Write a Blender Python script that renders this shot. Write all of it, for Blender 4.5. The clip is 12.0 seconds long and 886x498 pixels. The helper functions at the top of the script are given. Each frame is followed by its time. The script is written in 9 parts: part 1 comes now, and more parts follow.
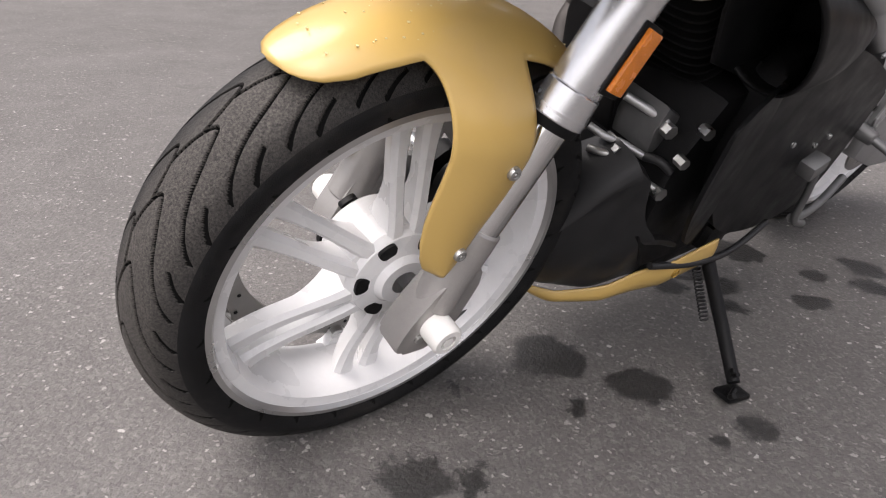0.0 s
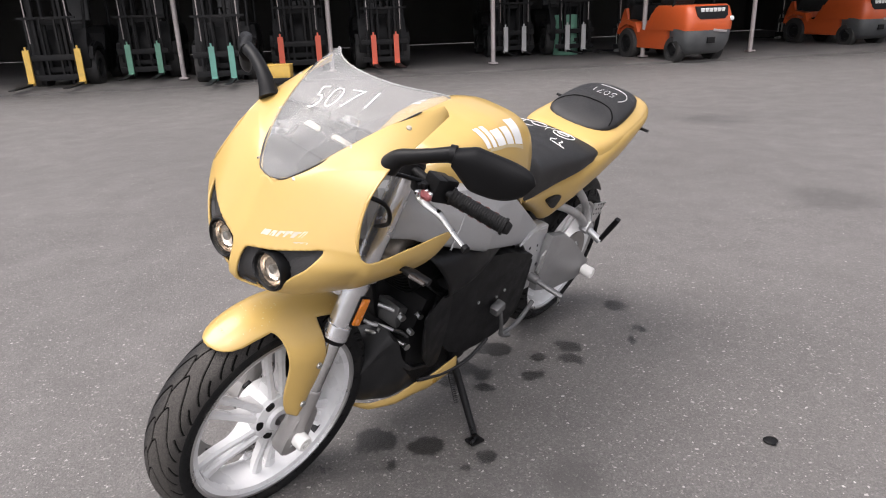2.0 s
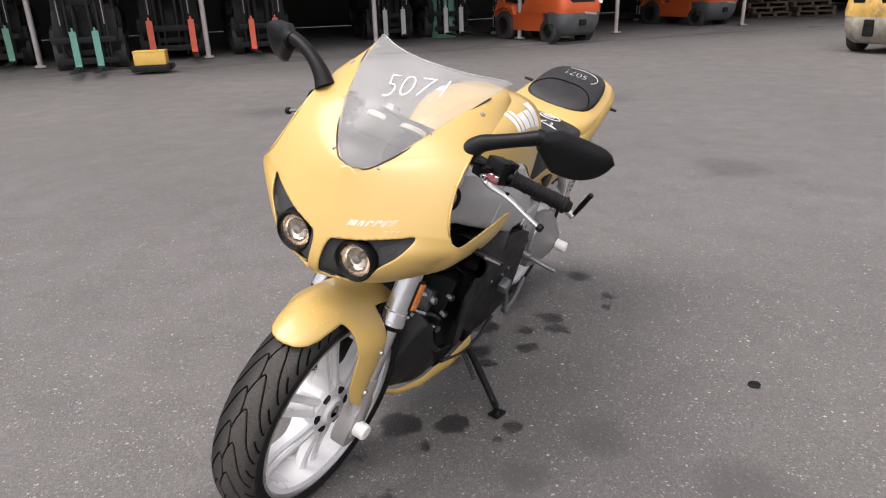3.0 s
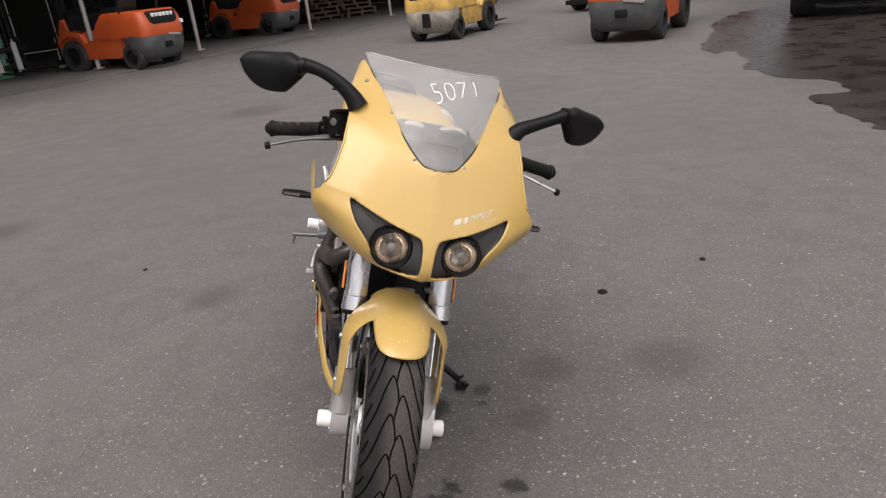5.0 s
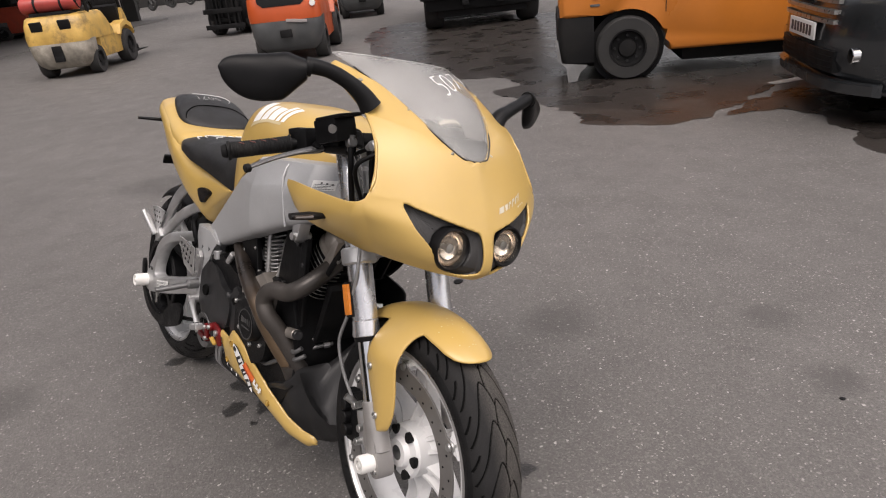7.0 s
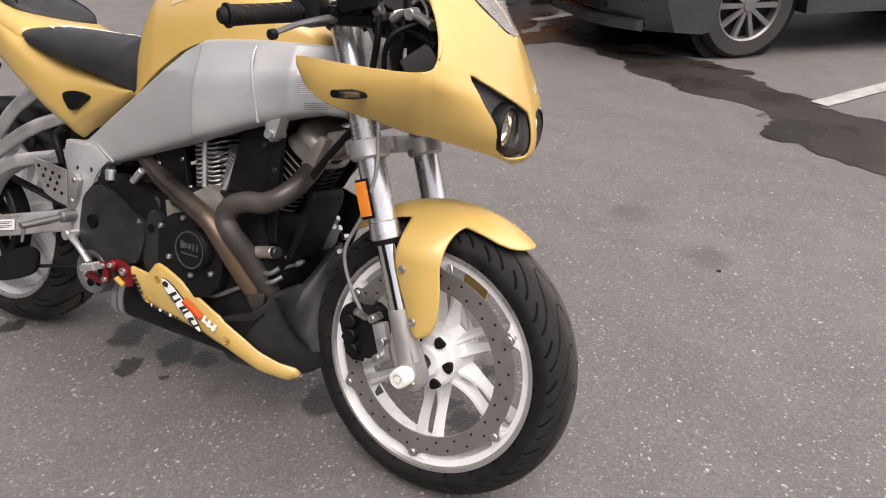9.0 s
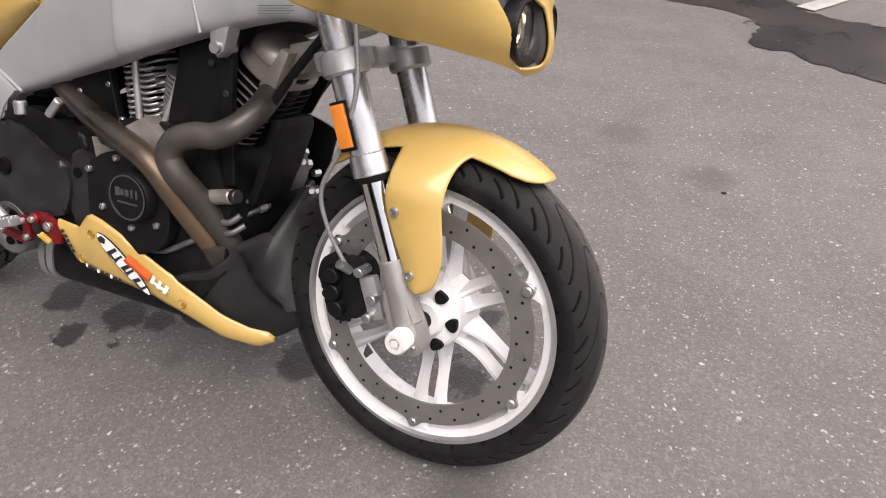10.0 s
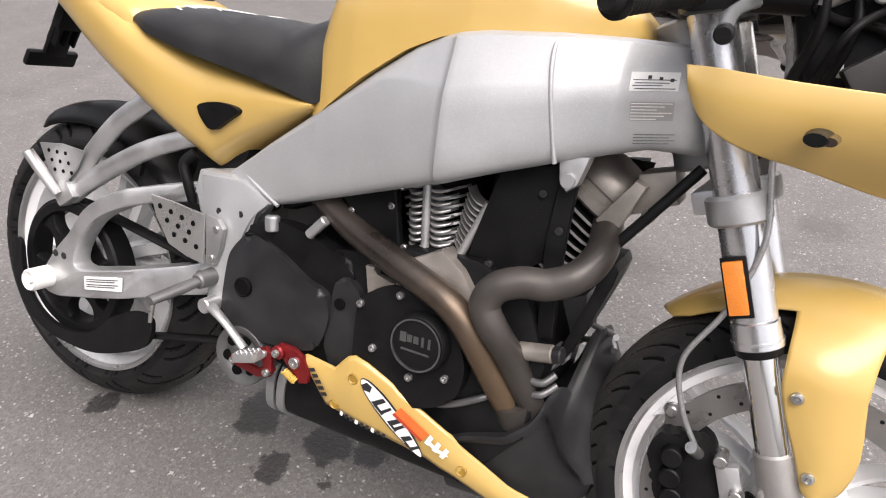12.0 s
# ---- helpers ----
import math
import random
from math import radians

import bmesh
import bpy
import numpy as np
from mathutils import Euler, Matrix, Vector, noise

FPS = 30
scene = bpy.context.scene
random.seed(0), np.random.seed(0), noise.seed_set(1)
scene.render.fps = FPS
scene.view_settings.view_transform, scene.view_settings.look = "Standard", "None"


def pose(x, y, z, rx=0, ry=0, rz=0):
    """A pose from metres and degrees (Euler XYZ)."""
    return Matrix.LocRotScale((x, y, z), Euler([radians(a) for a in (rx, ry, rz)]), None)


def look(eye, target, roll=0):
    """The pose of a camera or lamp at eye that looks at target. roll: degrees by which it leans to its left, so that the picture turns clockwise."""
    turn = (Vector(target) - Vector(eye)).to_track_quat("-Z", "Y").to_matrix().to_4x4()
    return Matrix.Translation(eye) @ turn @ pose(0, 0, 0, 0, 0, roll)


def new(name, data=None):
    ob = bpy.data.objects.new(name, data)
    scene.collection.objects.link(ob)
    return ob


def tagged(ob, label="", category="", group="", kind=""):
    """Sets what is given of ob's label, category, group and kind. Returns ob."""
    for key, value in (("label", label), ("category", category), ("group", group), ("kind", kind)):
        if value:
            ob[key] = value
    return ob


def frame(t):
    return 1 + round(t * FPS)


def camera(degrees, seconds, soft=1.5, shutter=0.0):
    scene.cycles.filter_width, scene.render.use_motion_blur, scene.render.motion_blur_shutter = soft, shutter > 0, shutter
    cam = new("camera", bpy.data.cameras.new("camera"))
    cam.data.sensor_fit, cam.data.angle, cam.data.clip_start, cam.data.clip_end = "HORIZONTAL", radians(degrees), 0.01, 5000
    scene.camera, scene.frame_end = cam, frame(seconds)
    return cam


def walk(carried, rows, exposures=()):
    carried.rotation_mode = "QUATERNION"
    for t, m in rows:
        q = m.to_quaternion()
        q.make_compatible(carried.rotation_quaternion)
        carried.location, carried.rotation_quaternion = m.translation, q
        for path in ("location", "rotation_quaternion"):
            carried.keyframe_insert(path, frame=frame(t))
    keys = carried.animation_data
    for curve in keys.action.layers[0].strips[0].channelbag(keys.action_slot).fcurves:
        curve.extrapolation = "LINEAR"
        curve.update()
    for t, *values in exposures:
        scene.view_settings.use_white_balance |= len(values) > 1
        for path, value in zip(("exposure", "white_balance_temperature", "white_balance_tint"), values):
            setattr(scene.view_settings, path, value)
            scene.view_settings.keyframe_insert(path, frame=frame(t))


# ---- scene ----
cam = camera(66.5, 12.0, 1.1)
PATH = [
    (0, (1.735, 0.675, 0.66), (0.589, -0.685, -0.255), 4.0),
    (0.5, (1.78, 0.862, 0.802), (0.593, -0.533, -0.002), 3.6),
    (1, (1.835, 1.059, 0.955), (0.565, -0.263, 0.156), 4.3),
    (1.5, (2.008, 1.286, 1.103), (0.617, 0.023, 0.418), -1.4),
    (2, (2.126, 1.322, 1.173), (0.687, 0.108, 0.499), -2.0),
    (2.5, (2.247, 1.184, 1.184), (0.727, 0.1, 0.465), -3.7),
    (3, (2.384, 1.017, 1.198), (0.755, 0.115, 0.469), -1.7),
    (4.8, (2.652, 0.228, 1.249), (0.801, 0.308, 0.497), -6.6),
    (5, (2.679, 0.123, 1.259), (0.841, 0.311, 0.494), -5.8),
    (5.5, (2.625, -0.051, 1.268), (0.804, 0.341, 0.538), -9.4),
    (6, (2.501, -0.204, 1.264), (0.761, 0.431, 0.51), -6.3),
    (6.5, (2.429, -0.372, 1.265), (0.761, 0.473, 0.554), -4.8),
    (6.7, (2.401, -0.45, 1.267), (0.808, 0.504, 0.523), -5.8),
    (8.3, (2.017, -0.848, 1.2), (0.96, 0.577, 0.277), -2.0),
    (8.5, (1.966, -0.884, 1.193), (0.991, 0.588, 0.253), -2.0),
    (9, (1.866, -0.903, 1.142), (1.031, 0.634, 0.172), 0.4),
    (9.5, (1.767, -0.815, 1.078), (1.035, 0.71, 0.01), 0.4),
    (10, (1.711, -0.75, 1.043), (1.033, 0.738, -0.109), 0.1),
    (10.5, (1.68, -0.732, 1.028), (1.014, 0.738, -0.154), 1.1),
    (11, (1.599, -0.742, 1.031), (0.899, 0.732, -0.126), 2.0),
    (11.5, (1.39, -0.774, 1.059), (0.647, 0.743, -0.011), 3.7),
    (12, (1.19, -0.707, 1.066), (0.388, 0.797, 0.019), 0.3),
]
# stops by which the clip's own camera opens and closes on the way
EXPOSURE = [(0, 1.25, 6600, 16.0), (1.0, 1.57, 6350, 15.5), (1.5, 1.42, 6400, 15.8), (2.0, 1.28, 6450, 15.5), (2.5, 1.26, 6400, 15.8), (3.0, 1.13, 6500, 16.0), (5, 0.71, 6650, 15.5), (6.5, 0.71, 6800, 16.5), (8.5, 1.02, 6800, 16.5), (9.5, 1.24, 6800, 16.5), (10.5, 1.26, 6750, 16.5), (11, 1.25, 6850, 16.0), (12, 1.53, 6620, 15.5)]
walk(cam, [(t, look(eye, target, roll)) for t, eye, target, roll in PATH], EXPOSURE)

from mathutils import bvhtree, geometry

# ---- light ----
world = bpy.data.worlds.new("overcast_sky")
scene.world = world
world.use_nodes = True
wn = world.node_tree
sky = wn.nodes.new("ShaderNodeTexSky")
sky.sky_type, sky.sun_disc = "NISHITA", False
sky.sun_elevation, sky.sun_rotation = radians(58), radians(60)
sky.air_density, sky.dust_density = 1.0, 4.0
grey = wn.nodes.new("ShaderNodeHueSaturation")
grey.inputs["Saturation"].default_value = 0.22
wn.links.new(sky.outputs[0], grey.inputs["Color"])
wn.links.new(grey.outputs[0], wn.nodes["Background"].inputs["Color"])
wn.nodes["Background"].inputs["Strength"].default_value = 0.11
sun = new("sun", bpy.data.lights.new("sun", "SUN"))
sun.data.energy, sun.data.angle, sun.data.color = 1.5, radians(40), (1.0, 0.96, 0.91)
sun.matrix_world = look((0, 0, 0), (-0.30, 0.42, -0.86))
sun.location = (3, -4, 9)


# ---- materials ----
def material(name, colour, rough=0.5, metal=0.0, vary=0.12, scale=14.0, bump=0.0, bump_scale=60.0, dirt=0.0, dirt_colour=(0.10, 0.09, 0.08), coat=0.0, rough_vary=0.12, spec=0.5, flakes=0.0):
    """Painted, cast or moulded surface: colour drifting at two scales, uneven gloss, fine relief, optional dirt."""
    m = bpy.data.materials.new(name)
    m.use_nodes = True
    t = m.node_tree
    b = t.nodes["Principled BSDF"]
    b.inputs["Metallic"].default_value = metal
    b.inputs["Coat Weight"].default_value = coat
    b.inputs["Coat Roughness"].default_value = 0.12
    b.inputs["Specular IOR Level"].default_value = spec
    co = t.nodes.new("ShaderNodeTexCoord")

    def noise_at(s, detail=4.0):
        n = t.nodes.new("ShaderNodeTexNoise")
        n.inputs["Scale"].default_value, n.inputs["Detail"].default_value = s, detail
        t.links.new(co.outputs["Object"], n.inputs["Vector"])
        return n

    def mix(fac, a, c):
        x = t.nodes.new("ShaderNodeMix")
        x.data_type = "RGBA"
        if isinstance(fac, float):
            x.inputs[0].default_value = fac
        else:
            t.links.new(fac, x.inputs[0])
        for k, v in ((6, a), (7, c)):
            if isinstance(v, tuple):
                x.inputs[k].default_value = (*v, 1)
            else:
                t.links.new(v, x.inputs[k])
        return x.outputs[2]

    def span(value, lo, hi, a=0.0, c=1.0):
        r = t.nodes.new("ShaderNodeMapRange")
        for k, v in zip((1, 2, 3, 4), (lo, hi, a, c)):
            r.inputs[k].default_value = v
        t.links.new(value, r.inputs[0])
        return r.outputs[0]

    big, fine = noise_at(scale, 5.0), noise_at(scale * 9, 3.0)
    dark = tuple(c * (1 - 1.6 * vary) for c in colour)
    light = tuple(min(1.0, c * (1 + 1.2 * vary)) for c in colour)
    col = mix(span(big.outputs[0], 0.3, 0.7), dark, light)
    col = mix(span(fine.outputs[0], 0.35, 0.75, 0.0, 0.35), col, tuple(c * (1 - vary) for c in colour))
    if flakes:
        fl = noise_at(900.0, 1.0)
        col = mix(span(fl.outputs[0], 0.55, 0.7, 0.0, flakes), col, tuple(min(1.0, c * 1.7 + 0.05) for c in colour))
    if dirt:
        d = noise_at(scale * 0.45, 8.0)
        d.inputs["Roughness"].default_value = 0.68
        col = mix(span(d.outputs[0], 0.52, 0.68, 0.0, dirt), col, dirt_colour)
    t.links.new(col, b.inputs["Base Color"])
    t.links.new(span(big.outputs[0], 0.3, 0.7, max(0.03, rough - rough_vary), min(1.0, rough + rough_vary)), b.inputs["Roughness"])
    if bump:
        n = noise_at(bump_scale, 6.0)
        p = t.nodes.new("ShaderNodeBump")
        p.inputs["Strength"].default_value, p.inputs["Distance"].default_value = bump, 0.003
        t.links.new(n.outputs[0], p.inputs["Height"])
        t.links.new(p.outputs[0], b.inputs["Normal"])
    return m


YELLOW = material("yellow_paint", (0.525, 0.350, 0.104), 0.36, 0.0, 0.04, 5.0, 0.0, coat=0.42, rough_vary=0.08, dirt=0.14, dirt_colour=(0.42, 0.29, 0.12))
SILVER = material("silver_frame_paint", (0.43, 0.435, 0.44), 0.48, 0.45, 0.05, 9.0, 0.05, 300, rough_vary=0.08, flakes=0.25)
CAST = material("cast_aluminium", (0.56, 0.56, 0.56), 0.44, 0.80, 0.10, 18.0, 0.15, 220, dirt=0.25, dirt_colour=(0.22, 0.21, 0.20))
WHEEL = material("white_wheel_paint", (0.76, 0.76, 0.76), 0.30, 0.0, 0.04, 12.0, 0.03, 200, coat=0.25, dirt=0.16, dirt_colour=(0.38, 0.36, 0.34))
FORKGREY = material("grey_fork_casting", (0.40, 0.385, 0.37), 0.48, 0.65, 0.08, 18.0, 0.12, 220, dirt=0.2, dirt_colour=(0.20, 0.19, 0.18))
RIM = material("rim_lip_metal", (0.46, 0.455, 0.45), 0.34, 0.75, 0.08, 14.0, 0.03, 250, dirt=0.2, dirt_colour=(0.35, 0.33, 0.31))
CHROME = material("hard_chrome", (0.78, 0.78, 0.78), 0.10, 1.0, 0.03, 20.0, rough_vary=0.04)
BRUSHED = material("brushed_fork_aluminium", (0.66, 0.66, 0.67), 0.24, 0.85, 0.05, 30.0, 0.03, 500, rough_vary=0.06)
def tread_rubber():
    """Tyre rubber with grey road dust ground into the worn middle band."""
    m = material("dusty_tread_rubber", (0.013, 0.013, 0.0135), 0.66, 0.0, 0.25, 30.0, 0.45, 850, spec=0.20)
    t = m.node_tree
    b = t.nodes["Principled BSDF"]
    old = b.inputs["Base Color"].links[0].from_socket
    co, sep, ab, band, grain, speck, both, x = (t.nodes.new(k) for k in ("ShaderNodeTexCoord", "ShaderNodeSeparateXYZ", "ShaderNodeMath", "ShaderNodeMapRange", "ShaderNodeTexNoise", "ShaderNodeMapRange", "ShaderNodeMath", "ShaderNodeMix"))
    x.data_type = "RGBA"
    ab.operation, both.operation = "ABSOLUTE", "MULTIPLY"
    t.links.new(co.outputs["Object"], sep.inputs[0])
    t.links.new(sep.outputs[1], ab.inputs[0])
    t.links.new(ab.outputs[0], band.inputs[0])
    for k, v in zip((1, 2, 3, 4), (0.020, 0.052, 1.0, 0.06)):
        band.inputs[k].default_value = v
    grain.inputs["Scale"].default_value, grain.inputs["Detail"].default_value, grain.inputs["Roughness"].default_value = 420.0, 6.0, 0.85
    t.links.new(co.outputs["Object"], grain.inputs["Vector"])
    for k, v in zip((1, 2, 3, 4), (0.40, 0.66, 0.10, 1.0)):
        speck.inputs[k].default_value = v
    t.links.new(grain.outputs[0], speck.inputs[0])
    t.links.new(band.outputs[0], both.inputs[0])
    t.links.new(speck.outputs[0], both.inputs[1])
    t.links.new(both.outputs[0], x.inputs[0])
    t.links.new(old, x.inputs[6])
    x.inputs[7].default_value = (0.115, 0.105, 0.094, 1)
    t.links.new(x.outputs[2], b.inputs["Base Color"])
    return m


TREAD = tread_rubber()
RUBBER = material("tyre_rubber", (0.010, 0.010, 0.0105), 0.62, 0.0, 0.25, 30.0, 0.25, 700, spec=0.18, dirt=0.35, dirt_colour=(0.045, 0.041, 0.036))
# Dust-free groove rubber, taken near-black so grooves and holes look shaded.
RECESS_BLACK = material("recess_black", (0.004, 0.004, 0.004), 0.7, 0.0, 0.1, 30.0, spec=0.08)
BLACK = material("black_plastic", (0.0065, 0.0065, 0.007), 0.44, 0.0, 0.18, 20.0, 0.10, 500, rough_vary=0.10, spec=0.17)
MATT = material("black_wrinkle_coat", (0.0065, 0.0065, 0.007), 0.48, 0.0, 0.2, 20.0, 0.20, 600, dirt=0.20, dirt_colour=(0.020, 0.018, 0.016), spec=0.18)
SATIN = material("grey_black_moulding", (0.018, 0.018, 0.019), 0.44, 0.0, 0.2, 16.0, 0.08, 400, spec=0.4)
VINYL = material("black_seat_vinyl", (0.014, 0.0135, 0.0135), 0.48, 0.0, 0.18, 18.0, 0.22, 900, spec=0.45)
STEEL = material("zinc_steel", (0.46, 0.46, 0.45), 0.34, 0.9, 0.12, 40.0, 0.05, 300)
DISC = material("brake_disc_steel", (0.27, 0.26, 0.25), 0.36, 0.65, 0.08, 22.0, 0.05, 400)
NYLON = material("white_nylon", (0.76, 0.75, 0.72), 0.45, 0.0, 0.05, 30.0, 0.03, 300, dirt=0.25, dirt_colour=(0.48, 0.45, 0.40))
AMBER = material("amber_reflector", (0.80, 0.24, 0.02), 0.22, 0.0, 0.06, 60.0, 0.5, 900, coat=0.6)
REDANO = material("red_anodised", (0.20, 0.014, 0.016), 0.34, 0.5, 0.12, 30.0)
GOLDBLK = material("heat_stained_header_pipe", (0.072, 0.059, 0.050), 0.36, 0.62, 0.35, 9.0, 0.05, 300, dirt=0.5, dirt_colour=(0.035, 0.030, 0.027))
GOLD = material("burnished_header_pipe", (0.20, 0.145, 0.085), 0.32, 0.8, 0.25, 12.0, 0.04, 300, dirt=0.4, dirt_colour=(0.06, 0.045, 0.035))
DARKPIPE = material("dark_header_pipe", (0.062, 0.055, 0.050), 0.42, 0.40, 0.25, 9.0, 0.05, 300)
def heat_stained(m, low, high, colour):
    """Straw and bronze heat tint that grows along a pipe, with the length of the motorcycle."""
    t = m.node_tree
    b = t.nodes["Principled BSDF"]
    old = b.inputs["Base Color"].links[0].from_socket
    co, sep, r, x = (t.nodes.new(k) for k in ("ShaderNodeTexCoord", "ShaderNodeSeparateXYZ", "ShaderNodeMapRange", "ShaderNodeMix"))
    x.data_type = "RGBA"
    n = t.nodes.new("ShaderNodeTexNoise")
    n.inputs["Scale"].default_value = 26.0
    add = t.nodes.new("ShaderNodeMath")
    add.operation = "MULTIPLY_ADD"
    add.inputs[1].default_value = 0.10
    t.links.new(co.outputs["Object"], n.inputs["Vector"])
    t.links.new(co.outputs["Object"], sep.inputs[0])
    t.links.new(n.outputs[0], add.inputs[0])
    t.links.new(sep.outputs[0], add.inputs[2])
    r.inputs[1].default_value, r.inputs[2].default_value = low + 0.05, high + 0.05
    t.links.new(add.outputs[0], r.inputs[0])
    t.links.new(r.outputs[0], x.inputs[0])
    t.links.new(old, x.inputs[6])
    x.inputs[7].default_value = (*colour, 1)
    t.links.new(x.outputs[2], b.inputs["Base Color"])
    return m


heat_stained(GOLDBLK, 0.79, 0.93, (0.165, 0.112, 0.068))
PEN = material("white_paint_pen", (0.80, 0.80, 0.78), 0.6, 0.0, 0.05, 40.0)
ORANGEDECAL = material("orange_decal", (0.70, 0.14, 0.03), 0.4, 0.0, 0.05, 40.0)
BLACKDECAL = material("black_decal", (0.02, 0.02, 0.022), 0.4, 0.0, 0.05, 40.0)
WHITEDECAL = material("white_decal", (0.78, 0.78, 0.76), 0.4, 0.0, 0.05, 40.0)
BEIGEDECAL = material("pale_gold_decal", (0.55, 0.45, 0.26), 0.4, 0.0, 0.05, 40.0)
GREYDECAL = material("silver_grey_decal", (0.62, 0.58, 0.48), 0.4, 0.2, 0.05, 40.0)
# yard
FLORANGE = material("orange_truck_paint", (0.50, 0.085, 0.020), 0.40, 0.0, 0.06, 3.0, 0.0, coat=0.12, dirt=0.25, dirt_colour=(0.22, 0.075, 0.035))
FLBIG = material("amber_orange_truck_paint", (0.54, 0.175, 0.024), 0.34, 0.0, 0.05, 2.5, 0.0, coat=0.2, dirt=0.12, dirt_colour=(0.28, 0.115, 0.04))
FLYELLOW = material("chipped_yellow_truck_paint", (0.60, 0.38, 0.10), 0.45, 0.0, 0.16, 4.5, 0.05, 60, dirt=0.9, dirt_colour=(0.13, 0.085, 0.045))
FLGREY = material("grey_counterweight_paint", (0.075, 0.078, 0.080), 0.5, 0.0, 0.15, 5.0, 0.1, 50, dirt=0.3, dirt_colour=(0.16, 0.14, 0.12))
FLWORN = material("worn_bare_counterweight", (0.33, 0.30, 0.25), 0.6, 0.0, 0.3, 6.0, 0.15, 50, dirt=0.7, dirt_colour=(0.13, 0.10, 0.07))
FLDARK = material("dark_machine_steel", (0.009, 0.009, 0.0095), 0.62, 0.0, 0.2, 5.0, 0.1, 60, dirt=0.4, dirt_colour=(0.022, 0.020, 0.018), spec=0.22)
SOLID = material("solid_truck_tyre", (0.026, 0.0255, 0.025), 0.75, 0.0, 0.2, 8.0, 0.2, 80, dirt=0.40, dirt_colour=(0.055, 0.048, 0.042))
CARPAINT = material("dark_grey_car_paint", (0.030, 0.033, 0.036), 0.22, 0.3, 0.08, 3.0, coat=0.7)
GUNMETAL = material("dull_gunmetal_alloy", (0.16, 0.16, 0.16), 0.45, 0.6, 0.12, 18.0, 0.1, 220, dirt=0.3, dirt_colour=(0.07, 0.065, 0.06))
PLATEGREY = material("grey_anodised_plate", (0.36, 0.36, 0.36), 0.45, 0.65, 0.10, 18.0, 0.06, 220, dirt=0.25, dirt_colour=(0.17, 0.16, 0.15))
LAMPGREY = material("dark_grey_lamp_moulding", (0.040, 0.039, 0.039), 0.50, 0.0, 0.15, 16.0, 0.06, 400, spec=0.35)
CARRIM = material("grey_alloy_wheel", (0.20, 0.20, 0.20), 0.38, 0.6, 0.08, 8.0, dirt=0.3, dirt_colour=(0.09, 0.085, 0.08))
CARTRIM = material("black_car_trim", (0.0075, 0.0075, 0.008), 0.5, 0.0, 0.12, 8.0, spec=0.2)
REDTANK = material("red_gas_bottle_paint", (0.40, 0.055, 0.045), 0.42, 0.0, 0.12, 4.0, 0.05, 40, dirt=0.3, dirt_colour=(0.16, 0.05, 0.04))
POST = material("galvanised_post", (0.40, 0.36, 0.35), 0.55, 0.3, 0.12, 5.0, 0.05, 50, dirt=0.4, dirt_colour=(0.22, 0.16, 0.13))
# Near-black base, lowered to keep the shed interior dark.
SHEDWALL = material("dark_shed_wall", (0.026, 0.025, 0.024), 0.85, 0.0, 0.25, 1.2, 0.3, 12, dirt=0.6, dirt_colour=(0.014, 0.013, 0.012))
SLAB = material("dusty_concrete_slab", (0.10, 0.094, 0.089), 0.85, 0.0, 0.2, 1.5, 0.3, 25, dirt=0.6, dirt_colour=(0.06, 0.056, 0.052))
OLDWOOD = material("weathered_pallet_wood", (0.105, 0.072, 0.050), 0.8, 0.0, 0.3, 6.0, 0.4, 40, dirt=0.4, dirt_colour=(0.04, 0.03, 0.025))
FORK_YELLOW = material("yellow_fork_paint", (0.64, 0.41, 0.085), 0.5, 0.0, 0.08, 6.0, dirt=0.25)
FORK_GREEN = material("green_fork_paint", (0.12, 0.28, 0.20), 0.5, 0.0, 0.08, 6.0, dirt=0.25)
FORK_TEAL = material("teal_fork_paint", (0.11, 0.28, 0.23), 0.5, 0.0, 0.08, 6.0, dirt=0.25)
FORK_RED = material("red_fork_paint", (0.60, 0.11, 0.06), 0.5, 0.0, 0.08, 6.0, dirt=0.25)
FORK_WHITE = material("pale_fork_paint", (0.46, 0.46, 0.45), 0.5, 0.0, 0.08, 6.0, dirt=0.25)


def clear(name, tint, rough=0.05, clearness=1.0, ior=1.49, haze=(0.3, 0.3, 0.3), streaks=0.05):
    """Thin clear plastic or glass."""
    m = bpy.data.materials.new(name)
    m.use_nodes = True
    t = m.node_tree
    b = t.nodes["Principled BSDF"]
    b.inputs["Base Color"].default_value = (*haze, 1)
    b.inputs["IOR"].default_value = ior
    n = t.nodes.new("ShaderNodeTexNoise")
    co = t.nodes.new("ShaderNodeTexCoord")
    n.inputs["Scale"].default_value, n.inputs["Detail"].default_value = 9.0, 6.0
    t.links.new(co.outputs["Object"], n.inputs["Vector"])
    r = t.nodes.new("ShaderNodeMapRange")
    for k, v in zip((1, 2, 3, 4), (0.35, 0.75, rough, rough + 0.10)):
        r.inputs[k].default_value = v
    t.links.new(n.outputs[0], r.inputs[0])
    t.links.new(r.outputs[0], b.inputs["Roughness"])
    see = t.nodes.new("ShaderNodeBsdfTransparent")
    see.inputs[0].default_value = (*tint, 1)
    mixer = t.nodes.new("ShaderNodeMixShader")
    f = t.nodes.new("ShaderNodeMapRange")
    for k, v in zip((1, 2, 3, 4), (0.40, 0.78, clearness, clearness - streaks)):
        f.inputs[k].default_value = v
    t.links.new(n.outputs[0], f.inputs[0])
    t.links.new(f.outputs[0], mixer.inputs[0])
    t.links.new(b.outputs[0], mixer.inputs[1])
    t.links.new(see.outputs[0], mixer.inputs[2])
    t.links.new(mixer.outputs[0], t.nodes["Material Output"].inputs["Surface"])
    return m


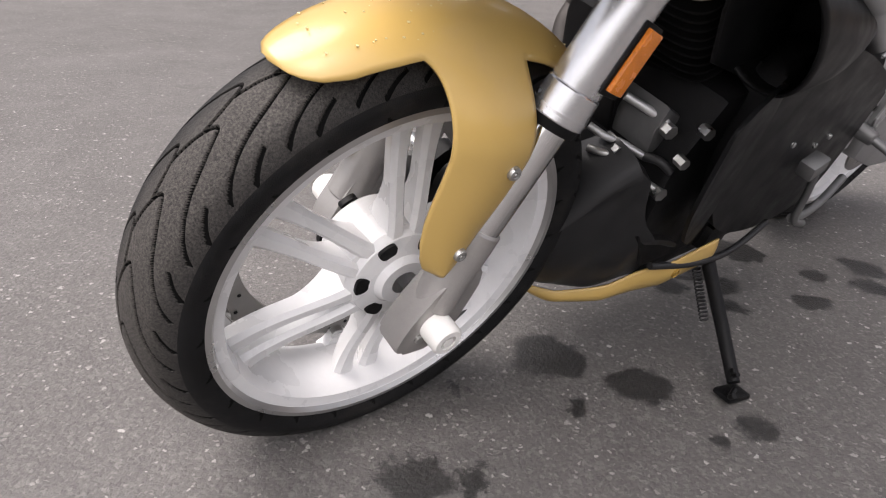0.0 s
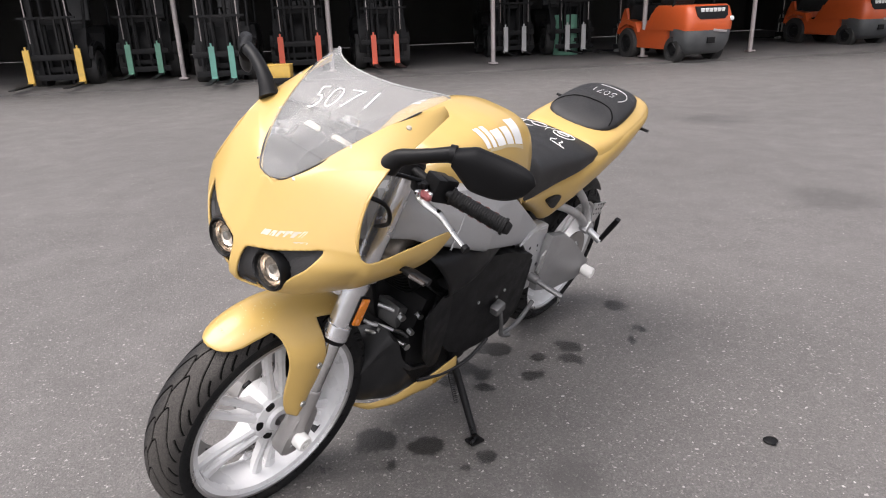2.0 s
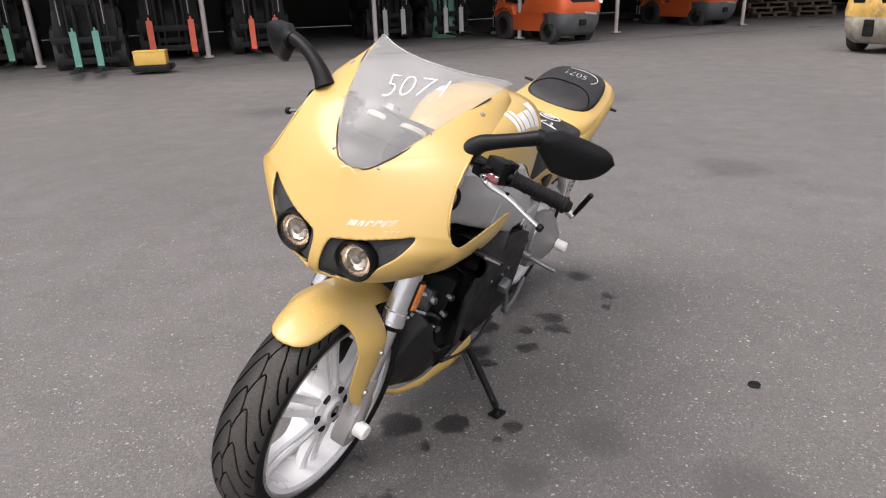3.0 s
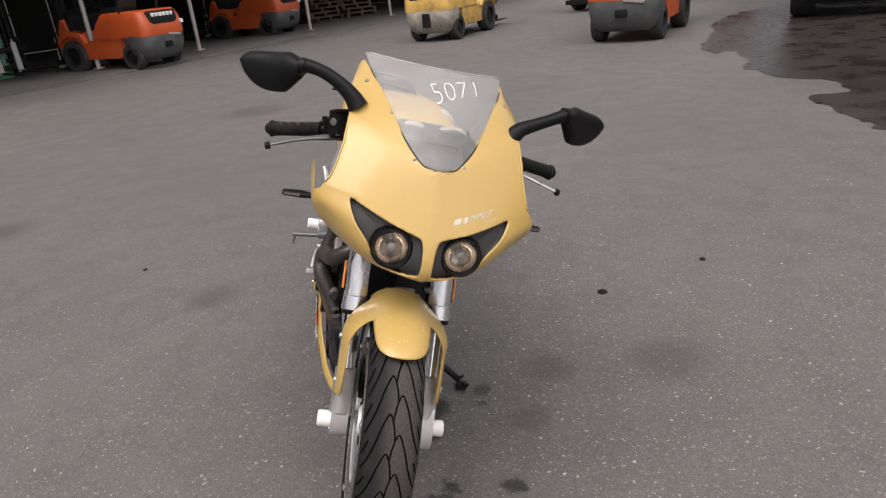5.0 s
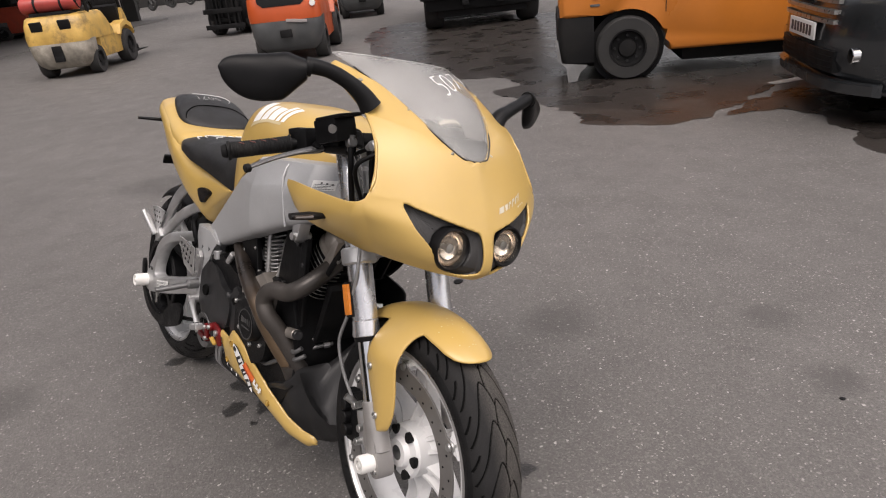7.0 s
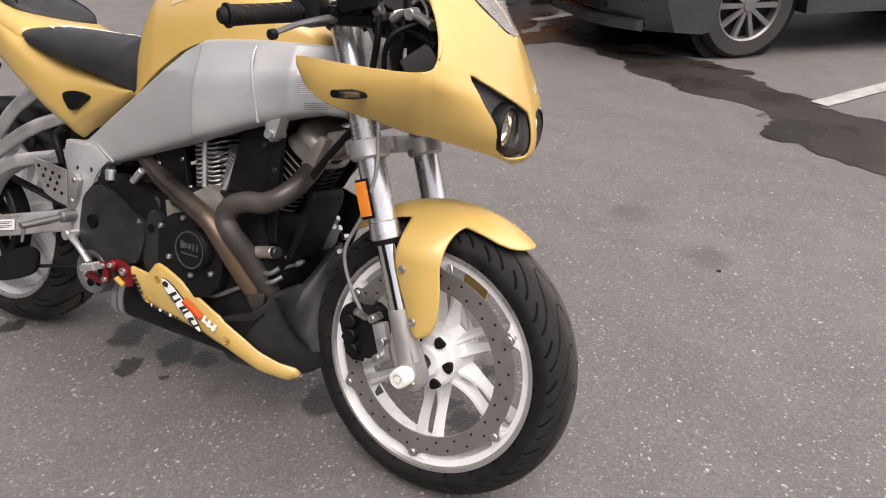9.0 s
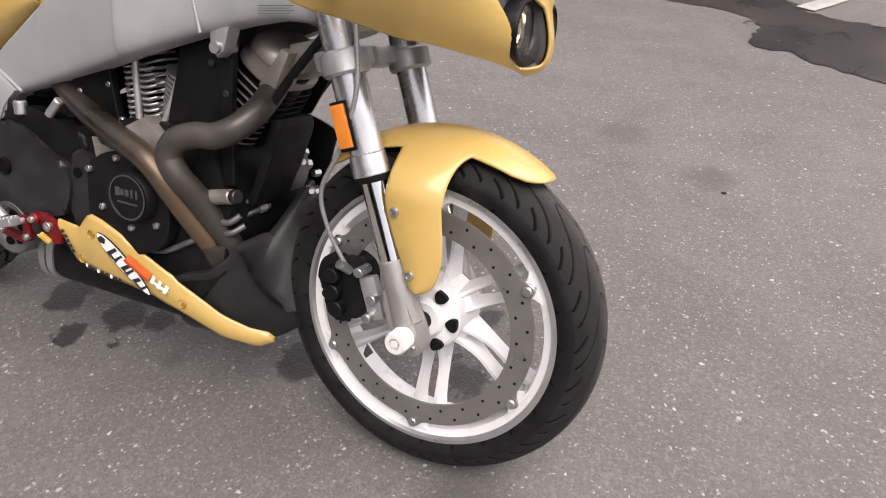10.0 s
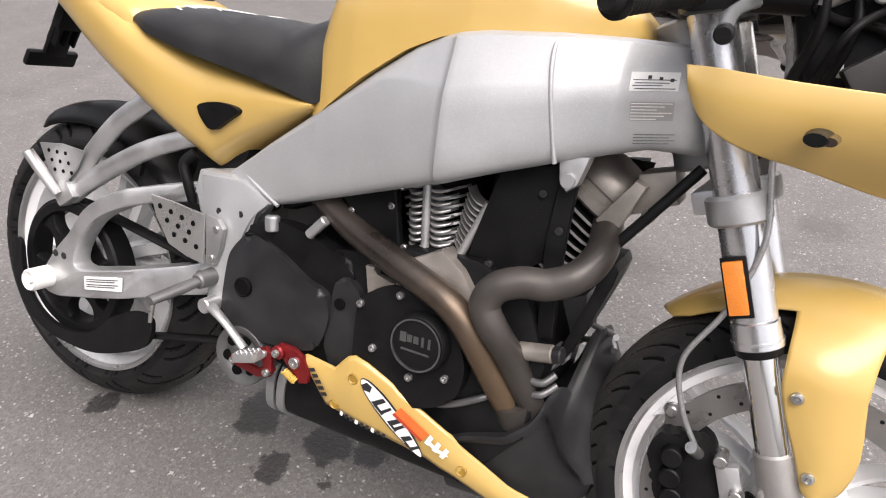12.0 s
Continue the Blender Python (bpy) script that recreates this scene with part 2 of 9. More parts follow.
SCREEN = clear("scuffed_clear_screen", (0.93, 0.93, 0.92), 0.07, 0.83, haze=(0.62, 0.62, 0.61), streaks=0.10)
GLASS = clear("clear_lens_glass", (0.96, 0.95, 0.92), 0.03, 0.92, haze=(0.30, 0.28, 0.25))
DARKGLASS = material("dark_glass", (0.015, 0.017, 0.018), 0.06, 0.0, 0.05, 3.0, coat=0.5, rough_vary=0.03)
# Bowl coloured warm and dull: reflected tones are put into the metal.
LAMPBOWL = material("warm_lamp_bowl", (0.74, 0.65, 0.56), 0.16, 1.0, 0.25, 60.0, rough_vary=0.08)
BRASSY = material("dull_brass_screw", (0.50, 0.46, 0.38), 0.34, 1.0, 0.2, 200.0)
MIRRORGLASS = material("mirror_glass", (0.85, 0.86, 0.87), 0.04, 1.0, 0.01, 3.0, rough_vary=0.01)


# ---- mesh tools ----
def V(*a):
    return Vector(a)


def smooth_curve(pts, n, closed=False):
    """n points along a Catmull-Rom curve through pts."""
    p = [Vector(q) for q in pts]
    k = len(p)
    out = []
    spans = k if closed else k - 1
    for i in range(n):
        u = i * spans / (n if closed else n - 1)
        j = min(int(u), spans - 1)
        f = u - j
        g = (lambda m: p[m % k]) if closed else (lambda m: p[min(max(m, 0), k - 1)])
        a, b, c, d = g(j - 1), g(j), g(j + 1), g(j + 2)
        out.append(0.5 * (2 * b + (c - a) * f + (2 * a - 5 * b + 4 * c - d) * f * f + (3 * b - a - 3 * c + d) * f ** 3))
    return out


def lerp(table, x):
    """Value at x of a piecewise table of (x, value), eased between the rows."""
    if x <= table[0][0]:
        return table[0][1]
    for (a, p), (b, q) in zip(table, table[1:]):
        if x <= b:
            return p + (q - p) * (x - a) / (b - a)
    return table[-1][1]


def skin(bm, rings, closed=True, caps=True):
    """Joins equal rings of points into a surface."""
    vs = [[bm.verts.new(p) for p in r] for r in rings]
    n = len(vs[0])
    for a, b in zip(vs, vs[1:]):
        for i in range(n if closed else n - 1):
            bm.faces.new((a[i], a[(i + 1) % n], b[(i + 1) % n], b[i]))
    if caps and closed:
        bm.faces.new(vs[0][::-1])
        bm.faces.new(vs[-1])
    return vs


def add_box(bm, centre, size, turn=(0, 0, 0), bevel=0.0, seg=2):
    m = Matrix.Translation(centre) @ Euler([radians(a) for a in turn]).to_matrix().to_4x4() @ Matrix.Diagonal((*size, 1))
    made = bmesh.ops.create_cube(bm, size=1.0, matrix=m)["verts"]
    if bevel:
        es = list({e for v in made for e in v.link_edges})
        bmesh.ops.bevel(bm, geom=es, offset=bevel, segments=seg, affect="EDGES", profile=0.6)


def frame_of(d):
    d = d.normalized()
    s = d.cross(V(0, 0, 1)) if abs(d.z) < 0.95 else d.cross(V(0, 1, 0))
    s.normalize()
    return s, d.cross(s).normalized()


def add_cyl(bm, p0, p1, r0, r1=None, n=24, edge=0.0):
    p0, p1 = Vector(p0), Vector(p1)
    r1 = r0 if r1 is None else r1
    s, u = frame_of(p1 - p0)
    d = (p1 - p0).normalized()
    steps = [(p0, r0), (p1, r1)]
    if edge:
        steps = [(p0, r0 - edge), (p0 + d * edge, r0), (p1 - d * edge, r1), (p1, r1 - edge)]
    skin(bm, [[c + (s * math.cos(2 * math.pi * i / n) + u * math.sin(2 * math.pi * i / n)) * r for i in range(n)] for c, r in steps])


def add_tube(bm, pts, r, n=12, steps=40, caps=True, flat=1.0):
    """Round bar along a smooth curve; r is one radius or a few spread along it."""
    c = smooth_curve(pts, steps)
    rr = [r] * 2 if isinstance(r, (int, float)) else list(r)
    table = [(i / (len(rr) - 1), v) for i, v in enumerate(rr)]
    side = None
    rings = []
    for i, p in enumerate(c):
        d = (c[min(i + 1, steps - 1)] - c[max(i - 1, 0)]).normalized()
        if side is None:
            side = frame_of(d)[0]
        side = (side - d * side.dot(d)).normalized()
        up = d.cross(side)
        q = lerp(table, i / (steps - 1))
        rings.append([p + side * (math.cos(2 * math.pi * k / n) * q) + up * (math.sin(2 * math.pi * k / n) * q * flat) for k in range(n)])
    skin(bm, rings, caps=caps)


def add_lathe(bm, profile, centre, n=64, axis="y", closed=False):
    """Turns (radius, offset) pairs round an axis through centre."""
    c = Vector(centre)
    rings = []
    for i in range(n):
        a = 2 * math.pi * i / n
        ring = []
        for r, h in profile:
            p = {"y": V(r * math.cos(a), h, r * math.sin(a)), "x": V(h, r * math.cos(a), r * math.sin(a)), "z": V(r * math.cos(a), r * math.sin(a), h)}[axis]
            ring.append(c + p)
        rings.append(ring)
    vs = [[bm.verts.new(p) for p in r] for r in rings]
    m = len(profile)
    for i in range(n):
        a, b = vs[i], vs[(i + 1) % n]
        for k in range(m if closed else m - 1):
            bm.faces.new((a[k], a[(k + 1) % m], b[(k + 1) % m], b[k]))


def add_plate(bm, outline, y0, y1, bevel=0.0, n=0, seg=2, place=None):
    """Extrudes an outline in x and z from y0 to y1; n: points of a smooth closed outline."""
    o = [(p.x, p.y) for p in smooth_curve([(a, b, 0) for a, b in outline], n, True)] if n else outline
    place = place or (lambda x, y, z: V(x, y, z))
    vs = skin(bm, [[place(x, y0, z) for x, z in o], [place(x, y1, z) for x, z in o]])
    if bevel:
        ring = set(vs[1]) | set(vs[0])
        es = [e for v in ring for e in v.link_edges if e.is_valid and ((e.verts[0] in set(vs[0])) == (e.verts[1] in set(vs[0])))]
        bmesh.ops.bevel(bm, geom=list(set(es)), offset=bevel, segments=seg, affect="EDGES", profile=0.6)


def add_sheet(bm, f, nu, nv):
    """Open surface f(u, v), u and v from 0 to 1."""
    vs = [[bm.verts.new(f(i / nu, j / nv)) for j in range(nv + 1)] for i in range(nu + 1)]
    for i in range(nu):
        for j in range(nv):
            bm.faces.new((vs[i][j], vs[i + 1][j], vs[i + 1][j + 1], vs[i][j + 1]))
    return vs


def add_loop_plate(bm, outer, inner, y0, y1, n=96, round_by=0.005):
    """A flat casting with one opening: outlines in x and z, edges rounded."""
    o, i = smooth_curve([(x, 0, z) for x, z in outer], n, True), smooth_curve([(x, 0, z) for x, z in inner], n, True)
    o, i = [V(p.x, 0, p.z) for p in o], [V(p.x, 0, p.z) for p in i]
    # pair every outer point with the nearest place in turn on the opening
    c = sum(i, V(0, 0, 0)) / n
    ang = sorted(range(n), key=lambda k: math.atan2(i[k].z - c.z, i[k].x - c.x))
    i = [i[k] for k in ang]
    ang = sorted(range(n), key=lambda k: math.atan2(o[k].z - c.z, o[k].x - c.x))
    o = [o[k] for k in ang]
    s = 1 if y1 > y0 else -1

    def moved(ring, to, d, y):
        return [p + (q - p).normalized() * d + V(0, y, 0) for p, q in zip(ring, to)]
    r = round_by
    loops = [moved(o, i, 0, y0), moved(o, i, 0, y1 - s * r), moved(o, i, r * 0.3, y1 - s * r * 0.3), moved(o, i, r, y1),
             moved(i, o, r, y1), moved(i, o, r * 0.3, y1 - s * r * 0.3), moved(i, o, 0, y1 - s * r), moved(i, o, 0, y0), moved(o, i, 0, y0)]
    skin(bm, loops, caps=False)
    bmesh.ops.remove_doubles(bm, verts=bm.verts[:], dist=0.0003)


def mirrored(bm):
    """Adds the other half of a body that is alike on both sides of y = 0."""
    g = bmesh.ops.duplicate(bm, geom=bm.verts[:] + bm.edges[:] + bm.faces[:])["geom"]
    vs = [x for x in g if isinstance(x, bmesh.types.BMVert)]
    for v in vs:
        v.co.y = -v.co.y
    bmesh.ops.reverse_faces(bm, faces=[x for x in g if isinstance(x, bmesh.types.BMFace)])
    bmesh.ops.remove_doubles(bm, verts=bm.verts[:], dist=0.0006)


def bm_new():
    return bmesh.new()


def part(name, bm, mat, parent=None, label="", sharp=38, shell=0.0, at=None, normals=True):
    """Links a bmesh as one mesh object under a thing or under a part."""
    if normals:
        bmesh.ops.recalc_face_normals(bm, faces=bm.faces[:])
    me = bpy.data.meshes.new(name)
    bm.to_mesh(me)
    bm.free()
    me.materials.append(mat)
    me.shade_smooth()
    me.set_sharp_from_angle(angle=radians(sharp))
    ob = new(name, me)
    ob.parent = parent
    if at is not None:
        ob.matrix_basis = at
    if shell:
        s = ob.modifiers.new("thickness", "SOLIDIFY")
        s.thickness, s.offset = shell, 0.0
    if label:
        tagged(ob, label)
    return ob


def thing(name, label, category, m=None, group="", kind=""):
    ob = new(name)
    ob.empty_display_size = 0.1
    if m is not None:
        ob.matrix_basis = m
    return tagged(ob, label, category, group, kind)


# ---- ground ----
def ground_material():
    """Worn grey asphalt: pale stone chips, dark binder, grime, oil spots."""
    m = bpy.data.materials.new("worn_asphalt")
    m.use_nodes = True
    t = m.node_tree
    b = t.nodes["Principled BSDF"]
    co = t.nodes.new("ShaderNodeTexCoord")

    def node(kind, **inputs):
        n = t.nodes.new(kind)
        for k, v in inputs.items():
            key = k.replace("_", " ")
            if hasattr(v, "is_linked"):
                t.links.new(v, n.inputs[key])
            else:
                n.inputs[key].default_value = v
        return n

    def span(value, lo, hi, a=0.0, c=1.0):
        r = t.nodes.new("ShaderNodeMapRange")
        for k, v in zip((1, 2, 3, 4), (lo, hi, a, c)):
            r.inputs[k].default_value = v
        t.links.new(value, r.inputs[0])
        return r.outputs[0]

    def mix(fac, a, c):
        x = t.nodes.new("ShaderNodeMix")
        x.data_type = "RGBA"
        t.links.new(fac, x.inputs[0])
        for k, v in ((6, a), (7, c)):
            if isinstance(v, tuple):
                x.inputs[k].default_value = (*v, 1)
            else:
                t.links.new(v, x.inputs[k])
        return x.outputs[2]

    def maths(op, a, c):
        x = t.nodes.new("ShaderNodeMath")
        x.operation = op
        for k, v in ((0, a), (1, c)):
            if isinstance(v, float):
                x.inputs[k].default_value = v
            else:
                t.links.new(v, x.inputs[k])
        return x.outputs[0]

    p = co.outputs["Object"]
    wide = node("ShaderNodeTexNoise", Vector=p, Scale=0.55, Detail=6.0, Roughness=0.6)
    mid = node("ShaderNodeTexNoise", Vector=p, Scale=4.0, Detail=6.0, Roughness=0.62)
    grit = node("ShaderNodeTexNoise", Vector=p, Scale=210.0, Detail=4.0, Roughness=0.7)
    jag = node("ShaderNodeTexNoise", Vector=p, Scale=95.0, Detail=3.0, Roughness=0.6)
    bent = node("ShaderNodeVectorMath", )
    bent.operation = "MULTIPLY_ADD"
    t.links.new(jag.outputs["Color"], bent.inputs[0])
    bent.inputs[1].default_value = (0.016, 0.016, 0.0)
    t.links.new(p, bent.inputs[2])
    chips = node("ShaderNodeTexVoronoi", Vector=bent.outputs[0], Scale=58.0, Randomness=1.0)
    small = node("ShaderNodeTexVoronoi", Vector=bent.outputs[0], Scale=135.0, Randomness=1.0)
    stones = node("ShaderNodeTexVoronoi", Vector=bent.outputs[0], Scale=210.0, Randomness=1.0)
    base = mix(span(wide.outputs[0], 0.3, 0.7), (0.102, 0.096, 0.090), (0.154, 0.145, 0.138))
    base = mix(span(mid.outputs[0], 0.35, 0.75, 0.0, 0.65), base, (0.097, 0.091, 0.087))
    base = mix(span(grit.outputs[0], 0.40, 0.66, 0.0, 0.62), base, (0.069, 0.065, 0.062))
    # every stone of the mix has its own grey
    tone = node("ShaderNodeSeparateColor", Color=stones.outputs["Color"])
    base = mix(span(tone.outputs[1], 0.60, 1.0, 0.0, 0.36), base, (0.245, 0.232, 0.220))
    base = mix(span(tone.outputs[2], 0.66, 1.0, 0.0, 0.45), base, (0.058, 0.055, 0.053))

    def chip(v, lo, size):
        sep = node("ShaderNodeSeparateColor", Color=v.outputs["Color"])
        pick = span(sep.outputs[0], lo, lo + 0.02)
        core = span(v.outputs["Distance"], size, size * 0.75)
        return maths("MULTIPLY", maths("MULTIPLY", pick, core), span(sep.outputs[1], 0.0, 1.0, 0.22, 0.95))
    base = mix(chip(small, 0.875, 0.42), base, (0.36, 0.343, 0.322))
    base = mix(chip(chips, 0.94, 0.30), base, (0.45, 0.43, 0.405))
    # oil and water spots under and beside the motorcycle: x, y, radius
    warp = node("ShaderNodeTexNoise", Vector=p, Scale=17.0, Detail=9.0, Roughness=0.78)
    shift = node("ShaderNodeVectorMath", )
    shift.operation = "MULTIPLY_ADD"
    t.links.new(warp.outputs["Color"], shift.inputs[0])
    shift.inputs[1].default_value = (0.15, 0.15, 0.0)
    t.links.new(p, shift.inputs[2])
    spots = None
    for x, y, r in SPOTS:
        d = node("ShaderNodeVectorMath", )
        d.operation = "DISTANCE"
        t.links.new(shift.outputs[0], d.inputs[0])
        d.inputs[1].default_value = (x + 0.075, y + 0.075, 0)
        w = span(d.outputs["Value"], r * 0.88, r * 0.74)
        spots = w if spots is None else maths("MAXIMUM", spots, w)
    faint = None
    for x, y, r in FAINT:
        d = node("ShaderNodeVectorMath", )
        d.operation = "DISTANCE"
        t.links.new(shift.outputs[0], d.inputs[0])
        d.inputs[1].default_value = (x + 0.075, y + 0.075, 0)
        w = span(d.outputs["Value"], r * 1.25, r * 0.55)
        faint = w if faint is None else maths("MAXIMUM", faint, w)
    base = mix(maths("MULTIPLY", faint, 0.55), base, (0.056, 0.053, 0.050))
    base = mix(maths("MULTIPLY", spots, 0.90), base, (0.022, 0.021, 0.020))
    t.links.new(base, b.inputs["Base Color"])
    rough = maths("SUBTRACT", span(mid.outputs[0], 0.3, 0.7, 0.62, 0.78), maths("MULTIPLY", spots, 0.30))
    t.links.new(rough, b.inputs["Roughness"])
    b.inputs["Specular IOR Level"].default_value = 0.55
    bump = t.nodes.new("ShaderNodeBump")
    bump.inputs["Strength"].default_value, bump.inputs["Distance"].default_value = 0.7, 0.004
    height = maths("ADD", maths("MULTIPLY", grit.outputs[0], 0.6), maths("MULTIPLY", small.outputs["Distance"], -0.5))
    t.links.new(height, bump.inputs["Height"])
    t.links.new(bump.outputs[0], b.inputs["Normal"])
    return m


SPOTS = [(1.0, 0.09, 0.075), (0.93, 0.225, 0.058), (0.855, 0.395, 0.035), (1.34, 0.18, 0.055), (1.28, 0.225, 0.03), (0.94, 0.365, 0.022), (1.06, 0.21, 0.026),
         (0.575, 0.175, 0.040), (0.52, 0.12, 0.045), (0.42, 0.26, 0.045), (0.345, 0.06, 0.062), (0.30, 0.20, 0.032), (0.175, 0.25, 0.055), (0.25, 0.31, 0.045),
         (-0.25, 0.23, 0.055), (-0.11, 0.39, 0.026), (0.0, 0.42, 0.028), (0.36, 0.03, 0.062), (0.465, -0.065, 0.048), (0.53, 0.04, 0.06), (0.62, 0.06, 0.045),
         (0.02, -0.10, 0.040), (1.31, 0.39, 0.035), (1.18, 0.07, 0.018), (0.58, -0.04, 0.018)]
FAINT = [(0.80, 0.63, 0.085), (0.86, 1.02, 0.13), (1.38, 1.52, 0.09), (-0.16, -0.64, 0.12), (1.05, 0.5, 0.06), (1.7, 1.3, 0.08), (0.74, -0.02, 0.03),
         (-1.6, -2.2, 0.2), (-2.4, 0.6, 0.25), (1.46, -0.12, 0.10), (-3.0, -4.0, 0.3), (-5.0, -1.0, 0.35)]
bm = bm_new()
bmesh.ops.create_grid(bm, x_segments=8, y_segments=8, size=450)
ground = tagged(part("ground", bm, ground_material()), "worn grey asphalt yard with pale stone chips and oil spots", "ground", kind="structure")


def wet_material():
    m = material("wet_asphalt", (0.036, 0.031, 0.028), 0.30, 0.0, 0.35, 2.4, 0.30, 260, rough_vary=0.10, dirt=0.2, dirt_colour=(0.050, 0.045, 0.041), spec=0.30)
    return m


WET = wet_material()


def puddle(name, controls, label, seed):
    """A wet patch with a ragged edge, lying on the asphalt."""
    ring = smooth_curve([(x, y, 0) for x, y in controls], 600, True)
    out = []
    for i, p in enumerate(ring):
        a, b = ring[i - 1], ring[(i + 1) % len(ring)]
        nrm = V((b - a).y, -(b - a).x, 0).normalized()
        k = noise.fractal(p * 3.1 + V(seed, 0, 0), 0.7, 2.2, 6) * 0.09
        out.append(p + nrm * k + V(0, 0, 0.004))
    b2 = bm_new()
    flat = geometry.delaunay_2d_cdt([p.to_2d() for p in out], [], [list(range(len(out)))], 1, 1e-4)
    vs = [b2.verts.new((p.x, p.y, 0.004)) for p in flat[0]]
    for f in flat[2]:
        b2.faces.new([vs[i] for i in f])
    return tagged(part(name, b2, WET), label, "puddle", kind="structure")


puddle("puddle", [(-9.6, 8.0), (-9.2, 6.9), (-8.1, 5.95), (-7.2, 5.5), (-5.93, 4.64), (-5.26, 4.45), (-5.2, 4.67), (-4.38, 4.41), (-4.08, 4.14), (-3.33, 4.12), (-3.04, 4.33), (-2.6, 4.26), (-2.45, 3.75), (-1.98, 3.66),
                  (-1.58, 3.61), (-1.07, 3.42), (-0.92, 3.28), (-0.56, 3.42), (-0.30, 3.70), (-0.28, 4.2), (-0.4, 5.2), (-0.8, 8.0), (-3.5, 10.0), (-7.5, 9.5)],
       "dark wet puddle spread over the asphalt", 3.1)
puddle("puddle", [(-0.20, 4.02), (0.03, 4.27), (0.26, 4.2), (0.49, 4.08), (0.77, 3.76), (0.98, 3.51), (1.17, 3.34), (1.33, 3.34), (1.52, 3.23), (1.62, 3.12), (1.71, 2.99), (1.76, 2.72), (1.93, 2.62), (2.20, 2.50), (2.75, 2.35), (3.1, 2.8),
                  (2.6, 3.2), (2.04, 3.4), (1.92, 3.53), (1.76, 3.63), (1.66, 3.69), (1.53, 3.82), (1.45, 3.91), (1.48, 4.04), (1.15, 4.21), (0.75, 4.31), (0.62, 4.43), (0.95, 4.9), (1.2, 6.2), (0.4, 6.6), (-0.2, 5.6)],
       "dark wet puddle beside the parked car", 7.7)
for x0, y0, x1, y1 in ((-0.42, 5.0, 0.35, 6.9), (1.94, 3.45, 2.95, 5.25)):
    bm = bm_new()
    d = V(x1 - x0, y1 - y0, 0).normalized() 
    s = V(-d.y, d.x, 0) * 0.055
    n = 24
    rows = [[V(x0, y0, 0.008) + d * (V(x1 - x0, y1 - y0, 0).length * i / n) + s * k * (1 + 0.12 * noise.noise(V(i * 1.7, k, x0))) for k in (-1, 1)] for i in range(n + 1)]
    skin(bm, rows, closed=False)
    tagged(part("parking_line", bm, material("worn_white_road_paint", (0.36, 0.35, 0.335), 0.8, 0.0, 0.15, 9.0, dirt=0.85, dirt_colour=(0.15, 0.14, 0.13))), "worn white painted parking line on asphalt", "road marking", kind="structure")


# ---- motorcycle ----
LEAN_M = pose(0.007, -0.040, 0.0, -17.25, 0, 1.26)
bike = thing("motorcycle", "yellow sport motorcycle with white wheels leaning on its side stand", "motorcycle", LEAN_M)
WHEEL_F, WHEEL_R = V(1.322, 0, 0.290), V(0.0, 0, 0.305)
RAKE = V(-0.359, 0, 0.933)


def fork_x(z):
    return 1.322 - 0.385 * (z - 0.286)


STEER = Matrix.Translation((1.05, 0, 0.90)) @ Matrix.Rotation(radians(-3.4), 4, RAKE) @ Matrix.Translation((-1.05, 0, -0.90))


def steered(bm):
    bm.transform(STEER)
    return bm


